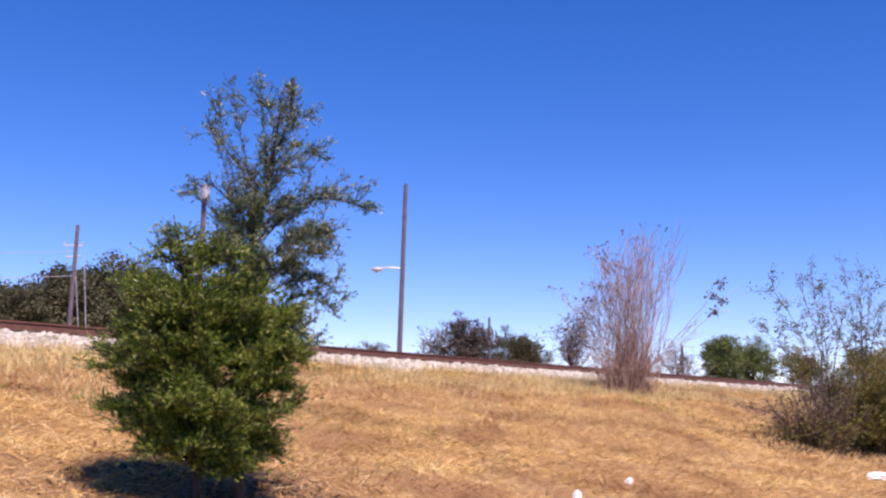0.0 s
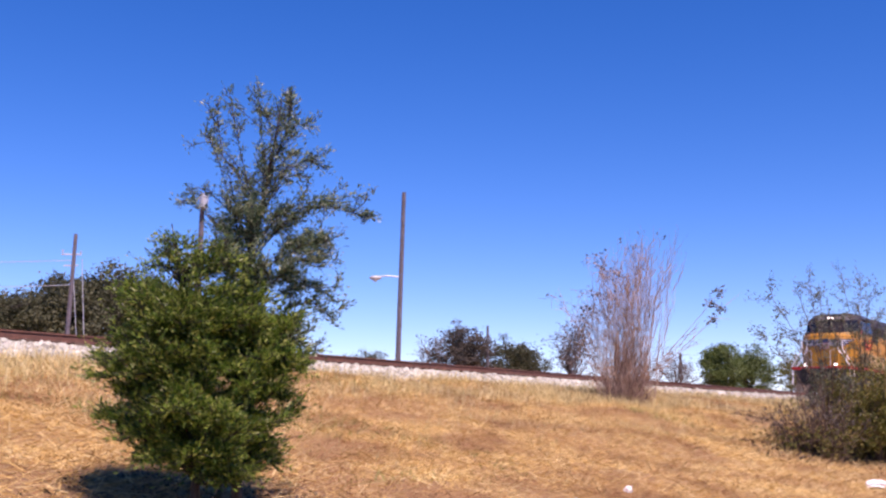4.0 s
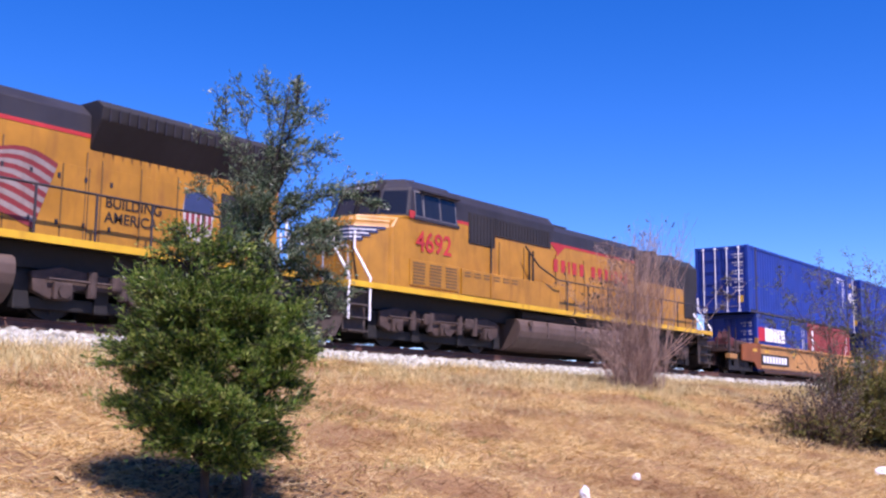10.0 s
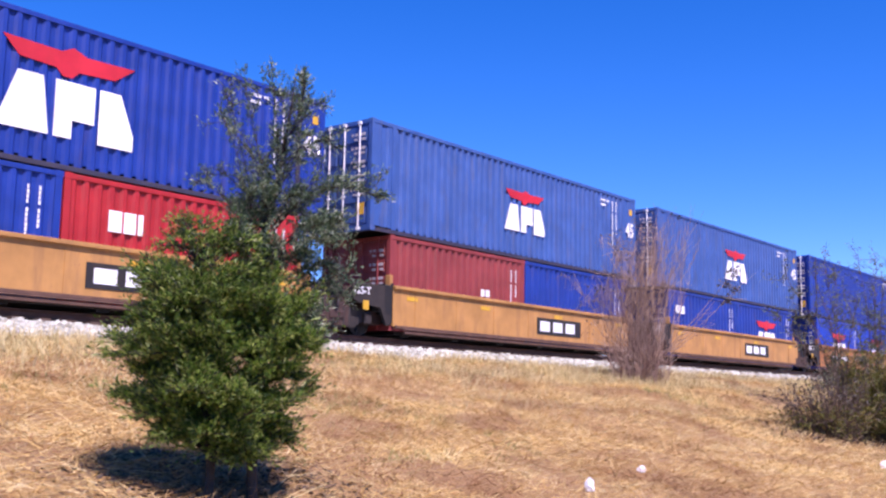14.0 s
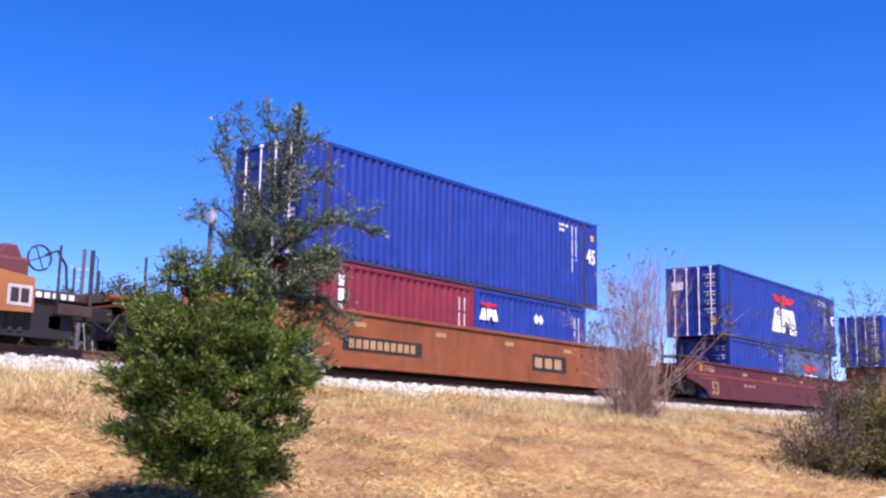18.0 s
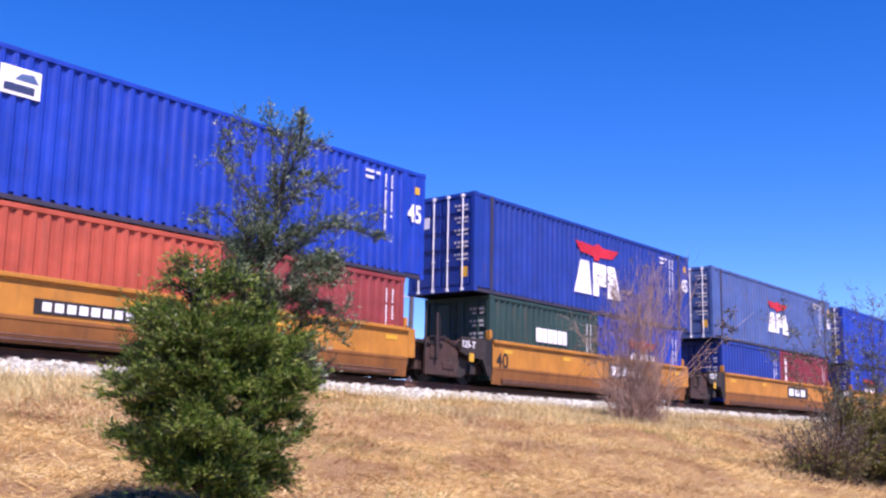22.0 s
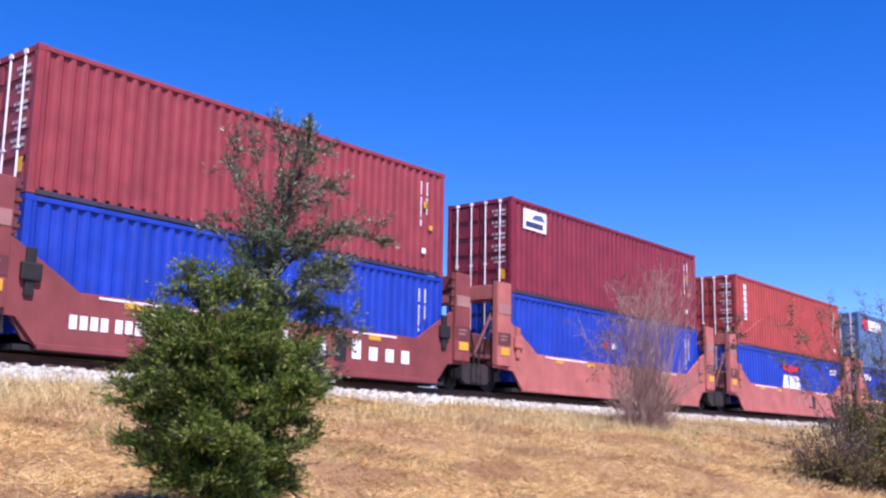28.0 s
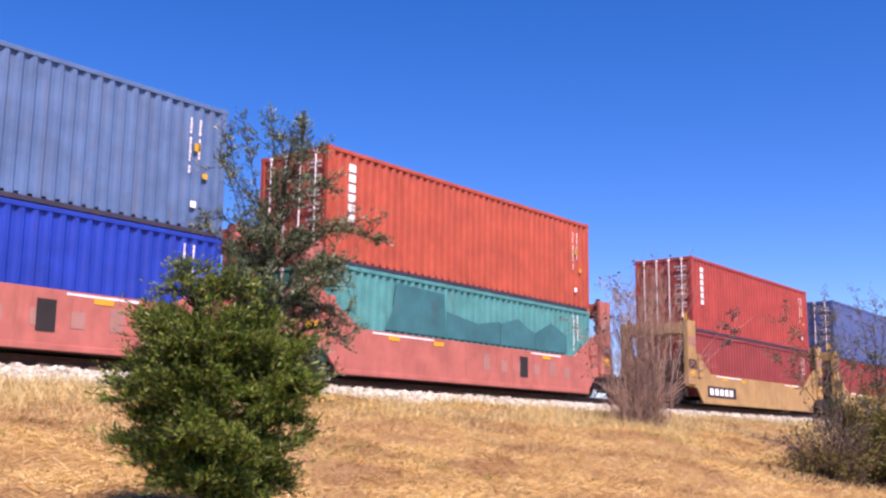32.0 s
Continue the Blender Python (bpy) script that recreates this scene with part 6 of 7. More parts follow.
    for xa, xb, za, zb in ((3.05, 5.1, 1.58, 2.26), (5.5, 6.85, 1.56, 2.28), (6.9, 8.25, 1.56, 2.28)):
        bm = bmesh.new()
        y = -1.53 if xb < 5.3 else -1.335
        box(bm, xa, xb, y, y + 0.3, za, zb, 0.015)
        part("louvre_panel", bm, cover, loco, "louvred battery box cover")
        for k in (range(3) if xb < 5.3 else (0, 1, 2)):
            xs = xa + 0.12 + k * (xb - xa) / 3
            for j in (range(7) if xb < 5.3 else (5, 6)):
                bm = bmesh.new()
                z = za + 0.06 + j * (zb - za - 0.08) / 7
                box(bm, xs, xs + (xb - xa) / 3 - (0.20 if xb < 5.3 else 0.16), y - 0.012, y + 0.005, z, z + 0.04)
                part("louvre", bm, SLOT, loco)
    bm = bmesh.new()
    box(bm, 5.2, 10.6, -1.30, -HD + 0.01, 1.48, 2.30, 0.02)
    part("equipment_box", bm, LOCO_YELLOW, loco)
    # markings on the hood
    if flag:
        wavy_flag(loco, 11.62, 1.94 if flag == "full" else 1.86, 3.3 if flag == "full" else 3.6, 1.46 if flag == "full" else 1.30, -HD - 0.03, flag == "faded")
        shield(loco, 18.6, 2.35, 1.0, -HD - 0.022)
        lettering("BUILDING", 0.30, 16.3, -HD - 0.026, 2.30, BLACK_MARK, loco)
        lettering("AMERICA", 0.30, 16.3, -HD - 0.026, 2.00, BLACK_MARK, loco)
    else:
        xs = 10.55
        for w in (0.34, 0.34, 0.14, 0.36, 0.34, 0.0, 0.34, 0.34, 0.34, 0.14, 0.30, 0.14, 0.34):
            if w:
                bm = bmesh.new()
                box(bm, xs, xs + 0.70 * w, -HD - 0.028, -HD - 0.02, 2.76, 3.16)
                part("name_block", bm, RED_DARK, loco, "dark red block of the company name")
                xs += w + 0.10
            else:
                xs += 0.3
    # fuel tank and trucks
    bm = bmesh.new()
    loft(bm, [(-1.36, 1.08), (-1.47, 1.02), (-1.52, 0.90), (-1.52, 0.72), (-1.46, 0.54), (-1.34, 0.38), (-1.16, 0.24), (-0.92, 0.14), (0.92, 0.14), (1.16, 0.24), (1.34, 0.38), (1.46, 0.54), (1.52, 0.72), (1.52, 0.90), (1.47, 1.02), (1.36, 1.08)], 8.1, 14.3, 0.03)
    for k in (9.6, 11.2, 12.8):
        box(bm, k - 0.02, k + 0.02, -1.535, -1.40, 0.60, 1.04)
    tube(bm, [(8.6, -1.50, 0.95), (8.6, -1.60, 0.95)], 0.09, 10)
    part("fuel_tank", bm, TANK_GREY, loco, "grimy grey fuel tank slung under the frame")
    bm = bmesh.new()
    tube(bm, [(8.6, -1.1, 1.22), (14.0, -1.1, 1.22)], 0.16, 12)
    part("air_reservoir", bm, TRUCK_GREY, loco)
    loco_truck(loco, 4.9)
    loco_truck(loco, 17.4)
    # pilots, steps, couplers
    for e, d in ((0.75, 1), (21.35, -1)):
        bm = bmesh.new()
        prism(bm, [(e - d * 0.25, 0.12), (e - d * 0.15, 0.12), (e + d * 0.16, 0.62), (e + d * 0.16, 1.32), (e + d * 0.05, 1.32), (e + d * 0.05, 0.62)], -1.30, 1.30, 0.02)
        part("pilot", bm, PILOT, loco, "grimy brown snow-plough pilot")
        bm = bmesh.new()
        box(bm, min(e - d * 0.02, e + d * 0.03), max(e - d * 0.02, e + d * 0.03), -1.0, 1.0, 0.66, 1.34, 0.01)
        part("pilot_plate", bm, BLACK, loco)
        bm = bmesh.new()
        box(bm, min(e - d * 0.72, e), max(e - d * 0.72, e), -0.17, 0.17, 0.70, 1.0, 0.04)
        part("coupler", bm, BLACK, loco)
        bm = bmesh.new()
        for k in range(5):
            y = -0.9 + 0.38 * k
            tube(bm, [(e - d * 0.05, y, 1.1), (e - d * 0.22, y + 0.05, 0.8), (e - d * 0.12, y + 0.12, 0.5)], 0.03, 6)
        part("air_hoses", bm, TRUCK_GREY, loco)
        for s in (-1, 1):
            bm = bmesh.new()
            box(bm, min(e + d * 0.05, e + d * 0.85), max(e + d * 0.05, e + d * 0.85), s * 1.30 - 0.02, s * 1.30 + 0.02, 0.24, 1.40)
            for k in range(4):
                z = 0.26 + 0.32 * k
                box(bm, min(e + d * 0.05, e + d * 0.75), max(e + d * 0.05, e + d * 0.75), s * 1.41 - 0.12, s * 1.41 + 0.12, z, z + 0.04)
            part("corner_steps", bm, PILOT, loco)
            for k in (0.06, 0.82):
                bm = bmesh.new()
                tube(bm, [(e + d * k, s * 1.50, 0.55 if d > 0 else 1.30), (e + d * k, s * 1.50, 1.60), (e + d * (k - 0.02), s * 0.95, 2.40), (e + d * (k - 0.02), s * 0.95, 2.85)], 0.033, 7)
                part("grab_iron", bm, RAIL_WHITE, loco, "white bent step handrail")
    for e in (0.9, 21.25):
        for y0, y1 in ((-1.35, -0.5), (0.5, 1.35)):
            bm = bmesh.new()
            tube(bm, [(e, y0, 1.48), (e, y0, 2.33), (e, y0 + 0.04, 2.36), (e, y1 - 0.04, 2.36), (e, y1, 2.33), (e, y1, 1.48)], 0.02, 6)
            part("end_railing", bm, SILVER, loco, "bent steel end railing")
    for s in (-1, 1):
        for i in range(9):
            bm = bmesh.new()
            x = 10.75 + i * 1.28
            tube(bm, [(x, s * 1.49, 1.46), (x, s * 1.49, 2.42)], 0.026, 6)
            part("stanchion", bm, LOCO_GREY, loco)
        for x, za, zb in ((7.15, 2.32, 3.35), (9.15, 2.32, 3.25), (9.35, 2.32, 3.25)):
            bm = bmesh.new()
            tube(bm, [(x, s * (HD + 0.05), za), (x, s * (HD + 0.05), zb)], 0.028, 6)
            part("hood_grab_iron", bm, LOCO_DARK, loco, "dark upright grab iron")
        bm = bmesh.new()
        tube(bm, [(8.6, s * 1.36, 3.3), (9.2, s * 1.45, 2.75), (10.2, s * 1.49, 2.42), (20.99, s * 1.49, 2.42)], 0.026, 6)
        part("handrail", bm, LOCO_GREY, loco)
    TRAIN.append((loco, x0, 0.0))


locomotive(-67.4, "3857", RED_DARK, "full", "dusty yellow diesel locomotive with red sill stripe and painted flag", True)
locomotive(-45.2, "5199", SILL_YELLOW, "faded", "dusty yellow diesel locomotive with a worn painted flag")
locomotive(-23.1, "4692", SILL_YELLOW, "", "dusty yellow diesel locomotive with dark red lettering blocks")

# ---- trees and shrubs ----
def tubes_mesh(name, paths, material, parent, n=5):
    """Many tapered stems, joined: each path is (points k x 3, first radius, last radius)."""
    V, F, base = [], [], 0
    ang = 2 * np.pi * np.arange(n) / n
    for pts, ra, rb in paths:
        pts = np.asarray(pts, float)
        k = len(pts)
        d = np.gradient(pts, axis=0)
        d /= np.linalg.norm(d, axis=1)[:, None] + 1e-9
        ref = np.where(np.abs(d[:, 2:3]) < 0.9, np.array([[0, 0, 1.0]]), np.array([[1.0, 0, 0]]))
        u = np.cross(d, ref)
        u /= np.linalg.norm(u, axis=1)[:, None] + 1e-9
        v = np.cross(d, u)
        r = np.linspace(ra, rb, k)[:, None, None]
        V.append((pts[:, None] + r * (np.cos(ang)[None, :, None] * u[:, None] + np.sin(ang)[None, :, None] * v[:, None])).reshape(-1, 3))
        i = (np.arange(k - 1)[:, None] * n + np.arange(n)[None]).ravel()
        j = (np.arange(k - 1)[:, None] * n + (np.arange(n)[None] + 1) % n).ravel()
        F.append(base + np.stack([i, j, j + n, i + n], 1))
        base += k * n
    return raw_mesh(name, np.concatenate(V), np.concatenate(F), material, parent, True)


def leaves_mesh(name, pos, size, material, parent, aspect=0.45, up=0.3, along=None, loose=0.5):
    """Many small folded leaves, joined."""
    n = len(pos)
    d = rng.normal(size=(n, 3))
    d[:, 2] = d[:, 2] * 0.7 + up
    if along is not None:
        d = along + loose * d
    d /= np.linalg.norm(d, axis=1)[:, None]
    s = np.cross(d, rng.normal(size=(n, 3)))
    s /= np.linalg.norm(s, axis=1)[:, None]
    h = np.cross(s, d)
    L = (size * rng.uniform(0.6, 1.35, n))[:, None]
    w = L * aspect * 0.5
    a, b = pos, pos + d * L
    m = pos + d * L * 0.5 + h * L * 0.10
    verts = np.stack([a, m + s * w, b, m - s * w], 1).reshape(-1, 3)
    k = 4 * np.arange(n)[:, None]
    return raw_mesh(name, verts, np.concatenate([k + [0, 1, 2], k + [0, 2, 3]]), material, parent)


def bent(p0, d0, L, k, wob, rise=0.0):
    """A wandering stem of k points."""
    pts, p, d = [np.array(p0, float)], np.array(p0, float), np.array(d0, float)
    for _ in range(k - 1):
        d = d + rng.normal(0, wob, 3) + np.array([0, 0, rise])
        d /= np.linalg.norm(d)
        p = p + d * L / (k - 1)
        pts.append(p.copy())
    return np.array(pts)


def stem_parts(name, paths, thick, material, parent, n):
    """Main stems as parts of their own, and the fine twigs joined."""
    for q in paths:
        if q[1] >= thick:
            tubes_mesh(name, [q], material, parent, n)
    tagged(tubes_mesh("twig_mass", [q for q in paths if q[1] < thick], material, parent, n), kind="stuff")


def sway(pts, amp):
    return pts + np.cumsum(rng.normal(0, amp, pts.shape), 0)


def arc(a, b, c, k=9):
    """A smooth curve from a past b to c."""
    t = np.linspace(0, 1, k)[:, None]
    return (1 - t) ** 2 * a + 2 * t * (1 - t) * (2 * b - (a + c) / 2) + t ** 2 * c


def feather(pts, count, reach, leaves, twigs, bag, first=0.25, spread=0.9, flat=0.5, scatter=0.006):
    """Side twigs along a bough, set with narrow leaves that follow the twig."""
    k = len(pts)
    for j in range(count):
        t = first + (1 - first) * rng.random() ** 0.8
        f = t * (k - 1)
        i = min(int(f), k - 2)
        q = pts[i] + (pts[i + 1] - pts[i]) * (f - i)
        d = pts[i + 1] - pts[i]
        d = d / (np.linalg.norm(d) + 1e-9)
        side = np.cross(d, (0, 0, 1.0))
        side = side / (np.linalg.norm(side) + 1e-9) * rng.choice((-1, 1))
        dd = d * 0.75 + side * spread * rng.uniform(0.2, 1.0) + rng.normal(0, 0.32, 3) * (1, 1, flat) + np.array([0, 0, 0.22])
        dd /= np.linalg.norm(dd)
        L = reach * rng.uniform(0.45, 1.15) * (1.15 - 0.5 * t)
        tw = bent(q, dd, L, 4, 0.13, 0.03)
        twigs.append((tw, 0.0026, 0.0010))
        m = max(3, int(leaves * L / reach))
        u = rng.uniform(0.1, 3, m)
        n = np.minimum(u.astype(int), 2)
        step = tw[n + 1] - tw[n]
        pos = tw[n] + step * (u - n)[:, None] + rng.normal(0, scatter, (m, 3))
        step = step / np.linalg.norm(step, axis=1)[:, None]
        bag.append((pos, step))


def young_oak():
    """The nearest tree: one dense, bushy young oak and a taller, thin-crowned stem rising behind it."""
    bx, by, z0 = 4.83, 5.90, 1.058
    foot = float(ground_z(bx, by)) - z0 - 0.05
    tree = thing("young_tree", "young evergreen oak, dense green below and sparse above, on the bank", "tree")
    tree.location = (bx, by, z0)
    right = np.array([by, -bx, 0]) / math.hypot(bx, by)
    back = np.array([-right[1], right[0], 0])

    def at(u, h, v=0.0):
        return right * u + back * v + np.array([0, 0, h])
    near = np.array([at(*p) for p in ((0.0, foot), (0.0, 0.3), (-0.04, 0.7), (-0.10, 1.1), (-0.18, 1.5), (-0.25, 1.86))])
    tall = np.array([at(*p) for p in ((0.29, foot, 0.10), (0.27, 0.5, 0.12), (0.26, 1.17, 0.12), (0.30, 1.58, 0.12), (0.38, 2.07, 0.08), (0.43, 2.38, 0.05), (0.48, 2.84, 0.0))])
    tubes_mesh("trunk", [(tall, 0.040, 0.004)], BARK, tree, 8)
    tubes_mesh("second_trunk", [(near, 0.034, 0.004)], BARK, tree, 7)

    def stem(line, h):
        return np.array([np.interp(h, line[:, 2], line[:, i]) for i in range(3)])
    limbs, twigs, low, high = [], [], [], []
    # dense lower crown, inside an outline of half widths
    hs = [0.12, 0.20, 0.29, 0.37, 0.46, 0.60, 0.75, 0.95, 1.07, 1.27, 1.50, 1.68, 1.88]
    lw = [0.20, 0.34, 0.44, 0.56, 0.72, 0.77, 0.77, 0.72, 0.68, 0.60, 0.50, 0.42, 0.34]
    rw = [0.42, 0.52, 0.60, 0.66, 0.70, 0.74, 0.77, 0.75, 0.71, 0.62, 0.54, 0.40, 0.10]
    for i in range(290):
        h = float(rng.uniform(0.12, 1.26)) if i < 200 else 0.98 + 0.72 * float(rng.random()) ** 1.1
        a, b = np.interp(h, hs, lw), np.interp(h, hs, rw)
        mid, half = (b - a) / 2, (a + b) / 2
        az, rho = rng.uniform(0, 2 * math.pi), rng.uniform(0.2, 1.0) ** 0.55 * rng.uniform(0.80, 1.02)
        tip = at(mid + half * rho * math.cos(az), h, 0.85 * half * rho * math.sin(az))
        line = near if mid + half * rho * math.cos(az) < 0.22 or rng.random() < 0.3 else tall
        start = stem(line, max(0.08, h - rng.uniform(0.10, 0.42) * max(0.4, half)))
        way = (start + tip) / 2 + np.array([0, 0, rng.uniform(-0.02, 0.09)])
        pts = sway(arc(start, way, tip, 7), 0.006)
        limbs.append((pts, 0.008, 0.002))
        if h < 1.35:
            feather(pts, 23, 0.20, 24, twigs, low, 0.36, 0.85, 0.5, 0.014)
            feather(pts, 9, 0.36, 13, twigs, low, 0.75, 0.45, 0.5, 0.008)
        else:
            feather(pts, 12, 0.20, 14, twigs, high if h > 1.75 or tip @ right > 0.25 else low, 0.42, 1.1, 0.8, 0.014)
            feather(pts, 3, 0.28, 12, twigs, high if h > 1.62 else low, 0.75, 0.5, 0.6, 0.008)
    # thin upper crown: (height on the stem, way point, tip, side twigs, copies)
    boughs = [(2.25, (0.48, 2.64), (0.53, 2.93), 20, 2), (2.15, (0.30, 2.62), (0.27, 2.96), 16, 1), (1.90, (0.21, 2.45), (0.14, 2.90), 18, 1), (1.60, (0.10, 2.25), (0.00, 2.70), 20, 2),
              (2.40, (0.56, 2.66), (0.71, 2.84), 11, 1), (2.20, (0.50, 2.46), (0.60, 2.66), 14, 2), (2.00, (0.62, 2.36), (0.92, 2.45), 18, 1), (1.95, (0.58, 2.24), (0.78, 2.34), 12, 1),
              (1.60, (0.70, 2.03), (1.21, 2.14), 26, 1), (1.65, (0.62, 2.02), (0.94, 2.22), 16, 1), (1.50, (0.62, 1.80), (0.89, 1.90), 16, 2), (1.40, (0.60, 1.68), (0.84, 1.80), 15, 2),
              (1.15, (0.62, 1.46), (0.97, 1.52), 18, 1), (1.05, (0.66, 1.34), (0.99, 1.36), 17, 1), (0.85, (0.54, 1.10), (0.80, 1.12), 16, 2), (1.20, (0.52, 1.50), (0.66, 1.62), 18, 2),
              (1.60, (0.46, 1.90), (0.60, 2.02), 18, 2), (1.85, (0.44, 2.18), (0.55, 2.32), 16, 2), (1.20, (0.16, 1.60), (0.08, 1.78), 18, 2), (1.40, (0.20, 1.85), (0.14, 2.10), 20, 2),
              (1.55, (0.22, 2.05), (0.12, 2.36), 18, 2), (1.70, (0.34, 2.10), (0.34, 2.45), 22, 2), (1.35, (0.30, 1.75), (0.36, 2.05), 22, 2), (1.10, (0.32, 1.45), (0.40, 1.72), 22, 2),
              (1.75, (0.02, 2.08), (-0.22, 2.30), 7, 1), (2.00, (0.10, 2.42), (-0.20, 2.57), 5, 1), (1.55, (-0.04, 1.95), (-0.28, 2.14), 7, 1), (2.25, (0.40, 2.62), (0.40, 2.86), 16, 1)]
    for h0, b, c, cnt, copies in boughs:
        for n in range(copies):
            v = 0.10 if copies == 1 else (-0.16, 0.26)[n] * rng.uniform(0.6, 1.2)
            j = rng.normal(0, 0.03 * n, 2)
            pts = sway(arc(stem(tall, h0), at(b[0] + j[0], b[1] + j[1], v * 0.6), at(0.25 + (c[0] - 0.25) * 0.90 + j[0], c[1] - 0.13 - 0.05 * n, v), 10), 0.008)
            limbs.append((pts, 0.0058, 0.0012))
            feather(pts, int(cnt * (3.1 if c[1] < 2.2 else 1.6 if c[0] < 0.3 else 1.8)), 0.14, 14 if c[1] < 2.2 else 10, twigs, high, 0.20, 1.3, 1.1, 0.018)
            for _ in range(cnt // (4 if c[1] < 2.2 else 7)):
                q = pts[rng.integers(3, 9)]
                d = (pts[-1] - pts[0]) / np.linalg.norm(pts[-1] - pts[0]) + rng.normal(0, 0.45, 3) + np.array([0, 0, 0.2])
                sp = bent(q, d / np.linalg.norm(d), rng.uniform(0.10, 0.24), 6, 0.1, 0.02)
                twigs.append((sp, 0.004, 0.0014))
                feather(sp, 6, 0.12, 10, twigs, high, 0.15, 0.9, 1.0, 0.014)
    stem_parts("limb", limbs + twigs, 0.0057, BARK, tree, 4)
    for name, bag, size, skin, loose in (("lower_foliage", low, 0.039, LEAF, 0.55), ("upper_foliage", high, 0.034, LEAF_TOP, 0.8)):
        pos, way = np.concatenate([q for q, w in bag]), np.concatenate([w for q, w in bag])
        keep = pos[:, 2] > 0.05
        leaves_mesh(name, pos[keep], size, skin, tree, 0.32, 0.25, way[keep], loose)


young_oak()


def bare_thicket():
    """A dead, many-stemmed shrub in front of the ballast: a vase of rods, arching over on one side."""
    bx, by = 23.9, 12.93
    bush = thing("bare_shrub", "leafless many-stemmed pinkish-brown shrub beside the ballast", "shrub")
    bush.location = (bx, by, float(ground_z(bx, by)) - 0.05)
    stems, buds = [], []
    right = np.array([by, -bx, 0]) / math.hypot(bx, by)
    back = np.array([-right[1], right[0], 0])

    def at(u, h, v=0.0):
        return right * u + back * v + np.array([0, 0, h])
    us, top = [-1.0, -0.75, -0.4, 0.0, 0.35, 0.8, 1.2, 1.6], [2.1, 2.9, 3.4, 3.9, 4.15, 3.8, 3.6, 3.0]
    for i in range(84):
        u = float(rng.uniform(-0.95, 1.30)) if i % 2 else float(np.clip(rng.normal(-0.1, 0.5), -1.0, 1.3))
        h = np.interp(u, us, top) * rng.uniform(0.62, 1.0)
        v = rng.normal(0, 0.42)
        foot = at(np.clip(0.42 * u + rng.normal(0, 0.20), -0.62, 0.62), 0.0, 0.45 * v)
        tip = at(u, h, v)
        way = foot * 0.50 + tip * 0.50
        way[2] = h * rng.uniform(0.54, 0.66)
        pts = sway(arc(foot, way, tip, 11), 0.046)
        stems.append((pts, rng.uniform(0.0086, 0.0112), 0.0018))
        d = (tip - foot) / np.linalg.norm(tip - foot)
        if u < -0.1 and rng.random() < 0.75:      # drooping tips
            dd = d - right * rng.uniform(0.2, 0.7)
            over = bent(pts[-1], dd / np.linalg.norm(dd), rng.uniform(0.4, 0.9), 8, 0.08, -0.26)
            stems.append((over, 0.006, 0.002))
            buds.append(over[2:])
            for j in range(10):
                dd = rng.normal(0, 0.4, 3) - np.array([0, 0, 0.5])
                stems.append((bent(over[rng.integers(0, 8)], dd / np.linalg.norm(dd), rng.uniform(0.12, 0.4), 4, 0.15), 0.005, 0.002))
        for j in range(21 if u < 0.6 else 13):
            k = rng.integers(2, 11)
            dd = d + rng.normal(0, 0.40, 3)
            dd[2] = abs(dd[2])
            stems.append((bent(pts[k], dd / np.linalg.norm(dd), rng.uniform(0.25, 0.85), 6, 0.14, 0.02), 0.0046, 0.0016))
    # tangle low down, lighter rods in front
    for i in range(560):
        az = rng.uniform(0, 2 * math.pi)
        out = right * math.cos(az) + back * math.sin(az)
        p0 = out * rng.uniform(0.05, 0.62) + np.array([0, 0, abs(rng.normal(0, 0.45))])
        stems.append((bent(p0, out * rng.uniform(0.1, 0.7) + np.array([0, 0, 1.0]), rng.uniform(0.4, 1.4), 5, 0.24), 0.0062, 0.002))
    for u, h in ((2.24, 2.82), (2.36, 2.40), (1.8, 2.1), (1.65, 1.6)):
        pts = sway(arc(at(0.25, 0.5), at(0.55 * u, 0.56 * h), at(u, h), 10), 0.01)
        stems.append((pts, 0.013, 0.004))
        if h > 2.3:
            buds += [pts[-2:]] * 9
        for j in range(7):
            dd = rng.normal(0, 0.4, 3) + right * 0.6 + np.array([0, 0, 0.4])
            stems.append((bent(pts[rng.integers(3, 10)], dd / np.linalg.norm(dd), rng.uniform(0.2, 0.7), 5, 0.12), 0.0055, 0.002))
    stem_parts("stem", stems, 0.0084, BARK_PALE, bush, 4)
    pos = [e[rng.integers(0, len(e), 9)] + rng.normal(0, 0.07, (9, 3)) for e in buds]
    tips = [q[0][-1] for q in stems if q[0][-1][2] > 4.0]
    pos += [t + rng.normal(0, 0.05, (5, 3)) for t in tips[::10]]
    leaves_mesh("last_leaves", np.concatenate(pos), 0.085, LEAF_MAUVE, bush, 0.6)


bare_thicket()


